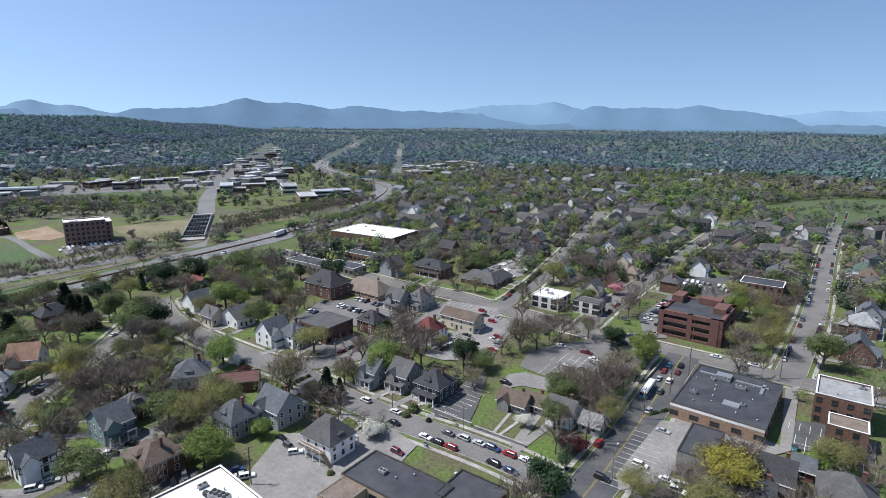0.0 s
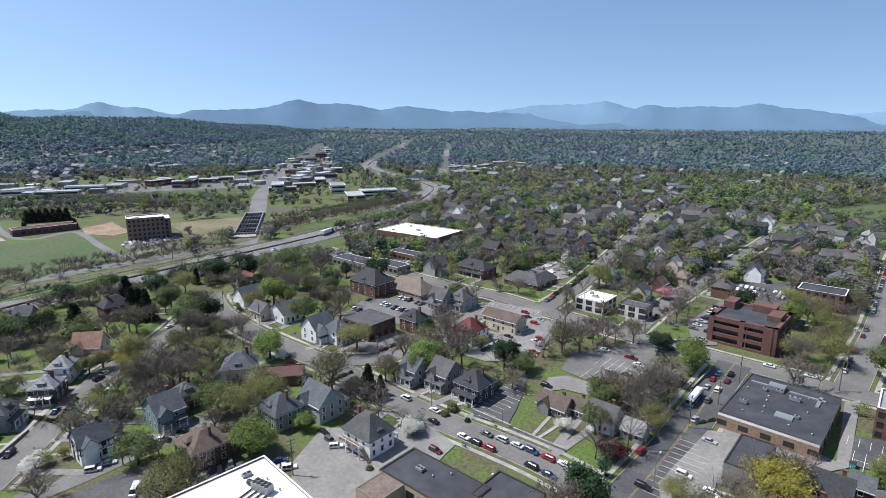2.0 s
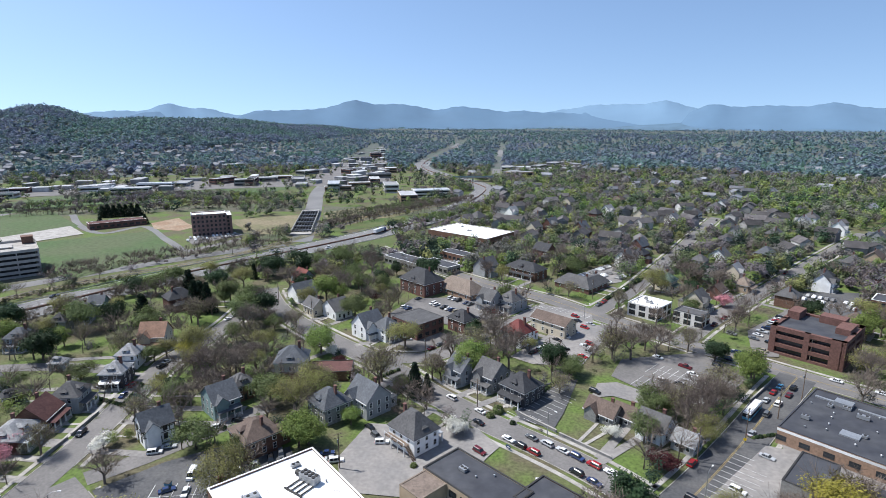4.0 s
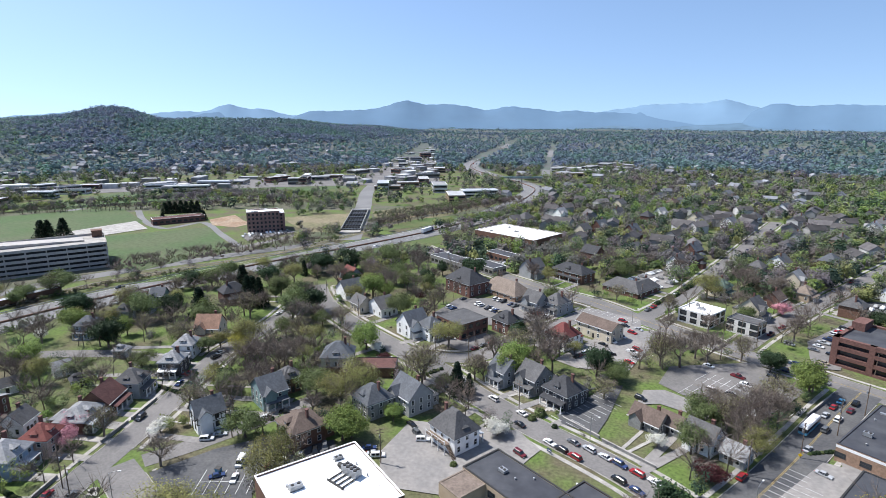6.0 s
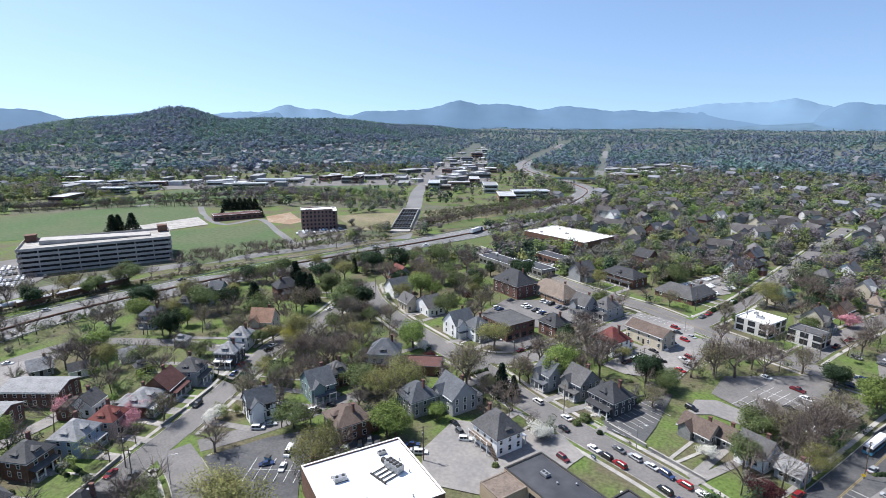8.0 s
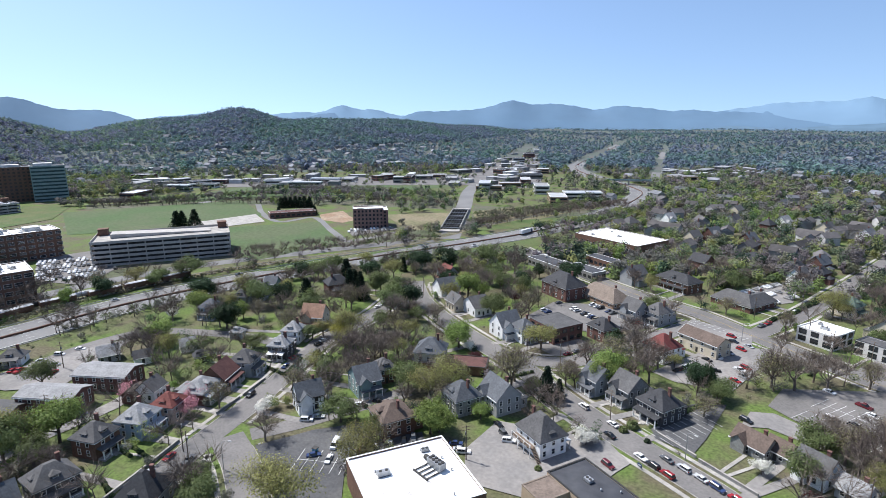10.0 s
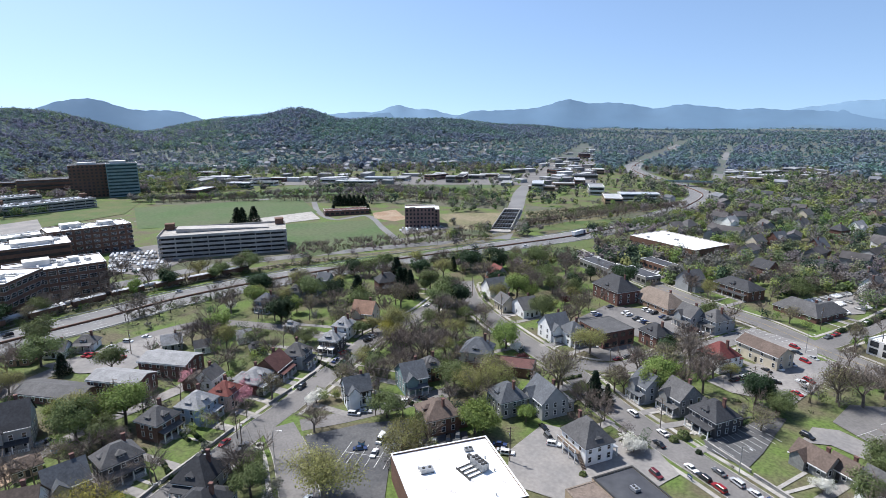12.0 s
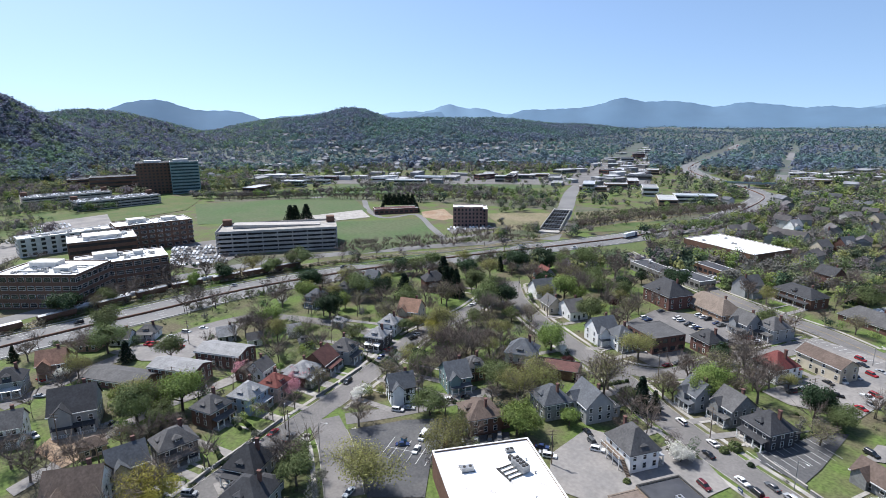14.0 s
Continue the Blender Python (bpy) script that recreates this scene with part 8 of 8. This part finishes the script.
def far_cars(poly, rows, rot, chance, label, z=0.3, seed=1):
    """Cars of a far lot or deck, too small to pick apart, as one mesh."""
    rng, s = random.Random(seed), Shape()
    cx, cy = sum(p[0] for p in poly) / len(poly), sum(p[1] for p in poly) / len(poly)
    u = Vector((math.cos(radians(rot)), math.sin(radians(rot)), 0))
    v = Vector((-u.y, u.x, 0))
    for r in rows:
        for i in range(-30, 31):
            p = Vector((cx, cy, z)) + u * i * 2.8 + v * r
            if inside(poly, p.x, p.y) and rng.random() < chance:
                def ring(a, b, h):
                    return [tuple(p + u * y * b + v * x * a + Vector((0, 0, h))) for x, y in ((-1, -1), (-1, 1), (1, 1), (1, -1))][::-1]
                k = len(s.v)
                s.v += ring(2.2, 0.88, 0.3) + ring(2.25, 0.9, 0.9) + ring(1.5, 0.85, 0.95) + ring(1.0, 0.7, 1.5)
                for q in (0, 4, 8):
                    for j in range(4):
                        s.f.append((k + q + j, k + q + (j + 1) % 4, k + q + 4 + (j + 1) % 4, k + q + 4 + j))
                s.f.append((k + 12, k + 13, k + 14, k + 15))
    s.m = [0] * len(s.f)
    tagged(part("parked_cars", s, "car_mixed"), label, "cars", kind="stuff")


def deck_cars(x, y, rot, w, d, z, seed):
    c = [pose(x, y, 0, 0, 0, rot) @ Vector((a * (w / 2 - 2), b * (d / 2 - 1), 0)) for a, b in ((-1, -1), (1, -1), (1, 1), (-1, 1))]
    far_cars([(q.x, q.y) for q in c], (-12, -6, 5, 11), rot, 0.8, "rows of parked cars on a garage's open top deck", z, seed)


for i, (gx, gy, gr, gw) in enumerate(GARAGES):
    deck_cars(gx, gy, gr, gw, 32, 8.8, i)
for name, rows, rot, chance in (("lot_medical", (-30, -24, -14, -8, 2, 8, 18, 24), 50, 0.8), ("lot_clinic", (-9, 0, 9), 54, 0.65), ("lot_offices", (-7, 4, 12), -36, 0.5), ("lot_staff", (-14, -7, 0, 7, 14), 75, 0.8), ("lot_white", (-20, -10, 0, 10), 75, 0.4), ("lot_far", (-60, -50, -40, -30, -20, -10, 0, 10, 20, 30, 40, 50, 60), 60, 0.75), ("lot_rear", (-4, 4), -36, 0.5), ("lot_dorm", (-4, 4), 40, 0.6), ("strip_commercial", (-90, -60, -30, 0, 30, 60, 90), 70, 0.35), ("strip_left", (-12, 0, 12), 20, 0.3)):
    far_cars([(v.co.x, v.co.y) for v in bpy.data.objects[name].data.vertices], rows, rot, chance, "rows of parked cars in a far lot", seed=len(name))
for name, rows, rot, chance in (("lot_upper", (-14, 0, 13), -36, 0.4), ("lot_brick", (-4, 3), 54, 0.6), ("lot_apartments", (-6,), 20, 0.3)):
    fill_lot([(v.co.x, v.co.y) for v in bpy.data.objects[name].data.vertices], rows, rot, len(name), chance, False)


# ---- drives and garden paths ----
def drive(x, y, rot, w, d):
    """A paved drive beside a house, from the street to its rear."""
    best = None
    for pl, hw, on in ROADS:
        if on:
            k = np.hypot(pl[:, 0] - x, pl[:, 1] - y)
            i = int(k.argmin())
            if best is None or k[i] < best[0]:
                best = (k[i], pl[i], hw)
    if best is None or best[0] > 42:
        return
    to = Vector((best[1][0] - x, best[1][1] - y, 0))
    n = to.normalized()
    side = Vector((-n.y, n.x, 0))
    for off, wide, a, b, mat in ((w * 0.5 + 2.6, 1.4, -d * 0.4, best[0] - best[2], "asphalt_worn"), (0, 0.55, d * 0.4, best[0] - best[2] - 3, "concrete")):
        if b - a < 3:
            continue
        s, z = Shape(), next_level() * 0.2
        p = [Vector((x, y, 0)) + side * (off + q * wide) + n * t for q, t in ((-1, a), (1, a), (1, b), (-1, b))]
        s.face([(v.x, v.y, 0.03 + z) for v in p][::-1])
        if s.v and (Vector(s.v[1]) - Vector(s.v[0])).cross(Vector(s.v[2]) - Vector(s.v[0])).z < 0:
            s.f = [s.f[0][::-1]]
        tagged(part("drive" if wide > 1 else "garden_path", s, mat), "paved drive beside a house" if wide > 1 else "narrow concrete path to a house door", "drive" if wide > 1 else "path", kind="structure")


for o in [o for o in scene.objects if o.name.split(".")[0] == "house" and o.location.length < 330]:
    drive(o.location.x, o.location.y, 0, 11, 11)

# ---- woods and filling trees ----
def polar(rng, n, a0, a1, r0, r1):
    a, r = np.radians(rng.uniform(a0, a1, n)), np.exp(rng.uniform(math.log(r0), math.log(r1), n))
    return np.stack([r * np.sin(a), r * np.cos(a)], 1)


def clear_of(p, gap, lots=True):
    """Keeps those places that lie off streets, lots and buildings."""
    ok = np.ones(len(p), bool)
    for pl, hw, _ in ROADS:
        for i in range(0, len(pl), 200):
            d = np.hypot(p[:, None, 0] - pl[None, i:i + 200, 0], p[:, None, 1] - pl[None, i:i + 200, 1]).min(1)
            ok &= d > hw + gap
    for q in (LOTS if lots else []):
        x, y = p[:, 0], p[:, 1]
        hit = np.zeros(len(p), bool)
        for (xa, ya), (xb, yb) in zip(q, q[1:] + q[:1]):
            if ya != yb:
                hit ^= ((ya > y) != (yb > y)) & (x < (xb - xa) * (y - ya) / (yb - ya) + xa)
        ok &= ~hit
    for a, b, r in KEEP:
        ok &= (p[:, 0] - a) ** 2 + (p[:, 1] - b) ** 2 > (r + gap * 0.5) ** 2
    return p[ok]


# open lawns and lots near the streets stay clear of filling trees
KEEP += [(-8, 136, 16), (12, 128, 14), (22, 152, 12), (5, 170, 13), (-45, 130, 22), (-20, 175, 9), (-30, 185, 9), (-118, 108, 12), (-136, 78, 9), (-137, 128, 8), (-98, 120, 8)]
near_rng = random.Random(21)
count = 0
names_of = ["bare", "budding", "green", "olive", "bare", "bright", "budding", "olive", "bare", "green", "dark", "bare"]
for i in range(5000):
    az, rr = near_rng.uniform(-72, 41), math.sqrt(near_rng.uniform(115 ** 2, 360 ** 2))
    x, y = rr * math.sin(radians(az)), rr * math.cos(radians(az))
    if not free(x, y, 1.2):
        continue
    kind = near_rng.choice(names_of)
    tree(kind, x, y, near_rng.uniform(9, 17), near_rng.uniform(0.75, 1.05))
    KEEP.append((x, y, 3.0))
    count += 1
    if count >= 170:
        break

gen = np.random.default_rng(3)
# streets end the neighbourhood; past about 520 m the woods take over


def leafy(name, centres, mat, label, radius, leaves, leaf, rng, up=0.5):
    """Crowns built of many small leaf faces, as one mesh."""
    n = len(centres)
    k = n * leaves
    p = rng.normal(0, 1, (k, 3))
    p /= np.linalg.norm(p, axis=1)[:, None]
    p *= rng.uniform(0.45, 1.05, (k, 1))
    lobes = rng.normal(0, 0.45, (n, 4, 3))
    pick = rng.integers(0, 4, k)
    p = p * 0.72 + np.repeat(lobes, leaves, 0)[np.arange(k), pick] * np.array([1, 1, 0.8])
    s = np.repeat(radius * rng.uniform(0.6, 1.35, n), leaves)[:, None]
    c = np.repeat(centres, leaves, 0) + p * s
    c[:, 2] += s[:, 0] * 1.35
    v, f = scatter_leaves(rng, c, 0.1, leaf, out=p + np.array([0, 0, up]))
    return bulk(name, v, f, mat, label, "trees")


p = polar(gen, 30000, -84, 42, 1050, 4700)
a, r = np.radians(gen.uniform(-86, -14, 60000)), np.sqrt(gen.uniform(1000 ** 2, 3300 ** 2, 60000))
q = np.stack([r * np.sin(a), r * np.cos(a)], 1)
q = q[height(q[:, 0], q[:, 1]) > 22][:25000]      # the slopes of the hills stand full of trees
a, r = np.radians(gen.uniform(-87, -68, 6500)), np.sqrt(gen.uniform(960 ** 2, 1500 ** 2, 6500))      # the nearest slope
p = clear_of(np.concatenate([p, q, np.stack([r * np.sin(a), r * np.cos(a)], 1)]), 4)
r, a = np.hypot(p[:, 0], p[:, 1]), np.degrees(np.arctan2(p[:, 0], p[:, 1]))
near_hill = (r < 2300) & (a < -52)
q = p[near_hill]
leafy("hill_woods", np.column_stack([q, height(q[:, 0], q[:, 1])]), "wood_hill_hazed", "spring woods of green and grey-brown crowns on a hill, tinted blue for haze", 4.8, 30, 2.8, gen, 1.5)
p = p[~near_hill]
leafy("far_woods", np.column_stack([p, height(p[:, 0], p[:, 1])]), "wood_far_hazed", "far spring woods of grey-brown and green crowns, tinted blue for haze", 5.0, 16, 4.0, gen, 1.5)
p = clear_of(polar(gen, 9000, -84, 42, 620, 1080), 5)
r, a = np.hypot(p[:, 0], p[:, 1]), np.degrees(np.arctan2(p[:, 0], p[:, 1]))
keep = (r > 960) | ((a > -11) & (gen.random(len(p)) < 0.95)) | ((a <= -11) & (gen.random(len(p)) < 0.14))
keep |= (a < -50) & (r > 790)
p = p[keep & ~((a < -46) & (r < 790) & (gen.random(len(p)) < 0.8))]
leafy("mid_woods", np.column_stack([p, height(p[:, 0], p[:, 1])]), "wood_mid", "spring woods between far houses", 4.2, 80, 1.6, gen, 1.0)
p = clear_of(polar(gen, 5200, -30, 42, 330, 640), 2.5)
a = np.degrees(np.arctan2(p[:, 0], p[:, 1]))
p = p[(a > -9) | (gen.random(len(p)) < 0.25)][:1200]
leafy("street_trees", np.column_stack([p, np.zeros(len(p))]), "wood_mid", "spring trees between houses", 3.8, 300, 0.85, gen, 0.8)
p = clear_of(polar(gen, 1500, -74, 40, 120, 380), 1.5)[:260]
leafy("garden_trees", np.column_stack([p, np.zeros(len(p))]), "wood_mid", "small garden trees in spring leaf", 2.4, 420, 0.34, gen)
p = clear_of(polar(gen, 1600, -74, 40, 115, 300), 0.6)[:420]
leafy("garden_bushes", np.column_stack([p, np.full(len(p), -1.0)]), "brush", "garden bushes and undergrowth", 0.9, 110, 0.26, gen)


def bare_stand(name, centres, label, tall, twigs, rng):
    """Leafless trees: trunks, limbs and fans of fine twigs, as one mesh."""
    n = len(centres)
    h = (tall * rng.uniform(0.7, 1.25, n))[:, None]
    top = centres + np.concatenate([rng.normal(0, 0.3, (n, 2)), h * 0.35], 1)
    limbs_per = 9
    a, up = rng.uniform(0, 6.2832, (n, limbs_per)), rng.uniform(0.5, 1.6, (n, limbs_per))
    way = np.stack([np.cos(a), np.sin(a), up], 2)
    way /= np.linalg.norm(way, axis=2)[:, :, None]
    tip = top[:, None, :] + way * (h * 0.42)[:, :, None]
    root = np.repeat(top, limbs_per, 0)
    tip = tip.reshape(-1, 3)
    pick = np.repeat(np.arange(n * limbs_per), twigs)
    b = root[pick] + (tip - root)[pick] * rng.uniform(0.35, 1.0, (len(pick), 1))
    e = b + (way.reshape(-1, 3)[pick] + rng.normal(0, 0.6, (len(pick), 3))) * (np.repeat(h, limbs_per, 0)[pick] * rng.uniform(0.09, 0.22, (len(pick), 1)))
    v, f = [], []
    for p, q, wide in ((centres, top, 0.24), (root, tip, 0.085), (b, e, 0.04)):
        for turn in ((0, 1) if wide > 0.05 else (0,)):
            o = np.cross(q - p, rng.normal(0, 1, p.shape))
            o *= wide / (np.linalg.norm(o, axis=1)[:, None] + 1e-9)
            v.append(np.stack([p - o, p + o, q + o * 0.4, q - o * 0.4], 1).reshape(-1, 3))
    v = np.concatenate(v)
    return bulk(name, v, np.arange(len(v)).reshape(-1, 4), "twig", label, "trees")


p = clear_of(polar(gen, 4000, -76, 42, 125, 440), 3.2)[:360]
bare_stand("bare_trees", np.column_stack([p, np.zeros(len(p))]), "bare grey-brown trees between houses and yards", 12.5, 26, gen)


def tree_line(name, pts, width, per_metre, size, mat, label, low=0.5, high=4.0):
    """A belt of trees or brush along a line."""
    pl = curve_points(pts, 2.0)
    n = normals(pl)
    k = int(len(pl) * 2.0 * per_metre)
    i = gen.integers(0, len(pl), k)
    q = pl[i] + n[i] * gen.uniform(-width, width, k)[:, None] + gen.normal(0, 1.0, (k, 2))
    z = height(q[:, 0], q[:, 1]) + gen.uniform(low, high, k)
    leafy(name, np.column_stack([q, z * 0.6]), mat, label, size, 54, size * 0.34, gen)


# belts of trees
tree_line('brush', [(-290, 68.8), (-294.5, 105.2), (-287.9, 145.4), (-282, 195.8), (-260.9, 246.6), (-239.9, 279.5)], 3, 1.6, 1, 'brush', 'bare brown brush and small trees along the railway', 0, 1.5)
tree_line('brush', [(-284.4, 268.9), (-253.1, 307.5), (-218.5, 354.3), (-188.2, 389.7)], 6, 1.8, 1.2, 'brush', 'bare brown brush and small trees along the railway', 0.5, 5)
tree_line('brush', [(-185.8, 452.7), (-162.6, 511.2), (-126.7, 576.5), (-82.3, 645.9)], 7, 3.5, 1.4, 'brush', 'bare brown brush and small trees along the railway', 0.5, 5)
tree_line('brush', [(-197.3, 494.5), (-162.9, 550.3), (-117.4, 621.8)], 6, 3, 1.4, 'brush', 'bare brown brush and small trees along the railway', 0.5, 5)
tree_line('field_trees', [(-640.5, 362.7), (-584.2, 411.1), (-518.6, 490.3), (-428.3, 561.6), (-330, 565.5)], 7, 2.0, 2.3, 'wood_mid', 'line of spring trees between fields', 0.5, 7)
tree_line('field_trees', [(-544.1, 557), (-452.9, 593.4), (-336, 602.6), (-271.8, 603.5)], 9, 1.6, 2.3, 'wood_mid', 'line of spring trees between fields', 0.5, 7)
tree_line('roadside_trees', [(-122.9, 449.7), (-90.4, 517.3), (-66.1, 590.8)], 9, 2.2, 2, 'wood_mid', 'spring trees beside the highway', 0.5, 6)
tree_line('roadside_trees', [(-106, 408.2), (-76.3, 397.8), (-49.2, 403.4)], 6, 1.6, 1.8, 'brush', 'bare trees beside a white-roofed building', 0.5, 7)
tree_line('brush', [(-255.4, 136.7), (-244.9, 180.3), (-226.9, 223.7), (-202.7, 269.7)], 4, 1.2, 1.1, 'brush', 'brush along the highway verge', 0, 2)
tree_line('roadside_trees', [(-187.3, 285.4), (-172.8, 318.2), (-148.7, 320.5)], 6, 2, 1.8, 'wood_mid', 'spring trees beside the highway', 0.5, 5)
tree_line('hill_foot_trees', [(-723.1, 193), (-705.2, 218.2), (-662.9, 246.3), (-667.1, 301.6)], 16, 1.4, 2.4, 'wood_mid', 'trees round the hospital', 0.5, 6)
tree_line('hill_foot_trees', [(-762.2, 433.1), (-757.4, 504.1), (-594.2, 435)], 14, 1.6, 2.4, 'wood_mid', 'trees round the hospital', 0.5, 6)
tree_line('park_trees', [(323.5, 581.7), (349.9, 538.3), (427.1, 585.5), (451.8, 541.9)], 22, 0.5, 2.6, 'wood_mid', 'spring trees scattered over a park lawn', 1, 5)
tree_line('park_trees', [(357.8, 622.1), (452.9, 670.7), (535.2, 674.3)], 8, 1.2, 2.4, 'wood_mid', 'spring trees at the edge of a park lawn', 1, 5)
tree_line('hill_foot_trees', [(-892.4, 241.6), (-924.8, 290.4), (-973.7, 367.4), (-929.7, 433.2)], 14, 2.2, 2.4, 'wood_mid', 'trees at the foot of a hill', 0.5, 6)
tree_line('hill_foot_trees', [(-623.5, 164.4), (-578, 163.7), (-609, 191.2)], 12, 1, 2.2, 'wood_mid', 'trees beside a white block', 0.5, 5)



def bare_row(name, pts, width, per_metre, tall, label):
    """A row of leafless trees along a line."""
    pl = curve_points(pts, 2.0)
    k = int(len(pl) * 2.0 * per_metre)
    i = gen.integers(0, len(pl), k)
    q = pl[i] + normals(pl)[i] * gen.uniform(-width, width, k)[:, None] + gen.normal(0, 1.5, (k, 2))
    bare_stand(name, np.column_stack([q, height(q[:, 0], q[:, 1])]), label, tall, 9, gen)


bare_row('field_bare_trees', [(-602.2, 376.5), (-546.5, 424.1), (-462.3, 473.5), (-391.7, 514.1), (-311.8, 535.1), (-246.3, 549.2)], 7, 0.7, 9, 'bare and budding trees in a line between fields')
bare_row('bank_bare_trees', [(-293.6, 277.6), (-267.6, 311.3), (-241.2, 348.6), (-216.4, 394.3), (-205.0, 427.8)], 4, 0.75, 8, 'bare brown trees on the bank above the railway')
bare_row('site_bare_trees', [(-183.1, 448.7), (-156.1, 492.2), (-120.2, 550.8), (-77.9, 617.5)], 8, 0.45, 9, 'bare brown trees beside the highway')
bare_row('roadside_bare_trees', [(-252.2, 134.9), (-241.5, 177.8), (-221.9, 218.7), (-196.3, 261.4)], 4, 0.22, 12, 'tall bare trees along the highway verge')
tree_line('hill_foot_trees', [(-833.9, 236.4), (-861.0, 309.4), (-833.6, 387.4)], 26, 2.2, 2.6, 'wood_mid', 'trees at the foot of a hill', 0.5, 7)
tree_line('hill_foot_trees', [(-677.3, 182.2), (-687.4, 212.4), (-697.7, 251.2)], 20, 1.6, 2.6, 'wood_mid', 'trees at the foot of a hill', 0.5, 7)
tree_line('hill_foot_trees', [(-643.2, 233.3), (-637.0, 272.5)], 10, 1.2, 2.6, 'wood_mid', 'trees at the foot of a hill', 0.5, 7)
tree_line('hill_foot_trees', [(-509.8, 131.8), (-523.9, 158.7), (-542.7, 181.6)], 5, 0.8, 2.6, 'wood_mid', 'trees at the foot of a hill', 0.5, 7)
tree_line('hill_foot_trees', [(-713.0, 404.7), (-676.6, 449.7), (-619.9, 500.9)], 12, 1.6, 2.6, 'wood_mid', 'trees at the foot of a hill', 0.5, 7)


def strip_trees(names, count, label):
    """Single trees standing between the blocks of the far strips."""
    out = []
    for name in names:
        poly = [(v.co.x, v.co.y) for v in bpy.data.objects[name].data.vertices]
        a, b = np.array(poly).min(0), np.array(poly).max(0)
        q = gen.uniform(a, b, (count * 4, 2))
        q = clear_of(q, 1.0, lots=False)
        out += [p for p in q if inside(poly, p[0], p[1])][:count]
    out = np.array(out)
    leafy("strip_trees", np.column_stack([out, np.zeros(len(out))]), "wood_mid", label, 3.2, 60, 1.3, gen)


strip_trees(("strip_commercial", "strip_left", "lot_far", "lot_offices"), 130, "spring trees between low far blocks")
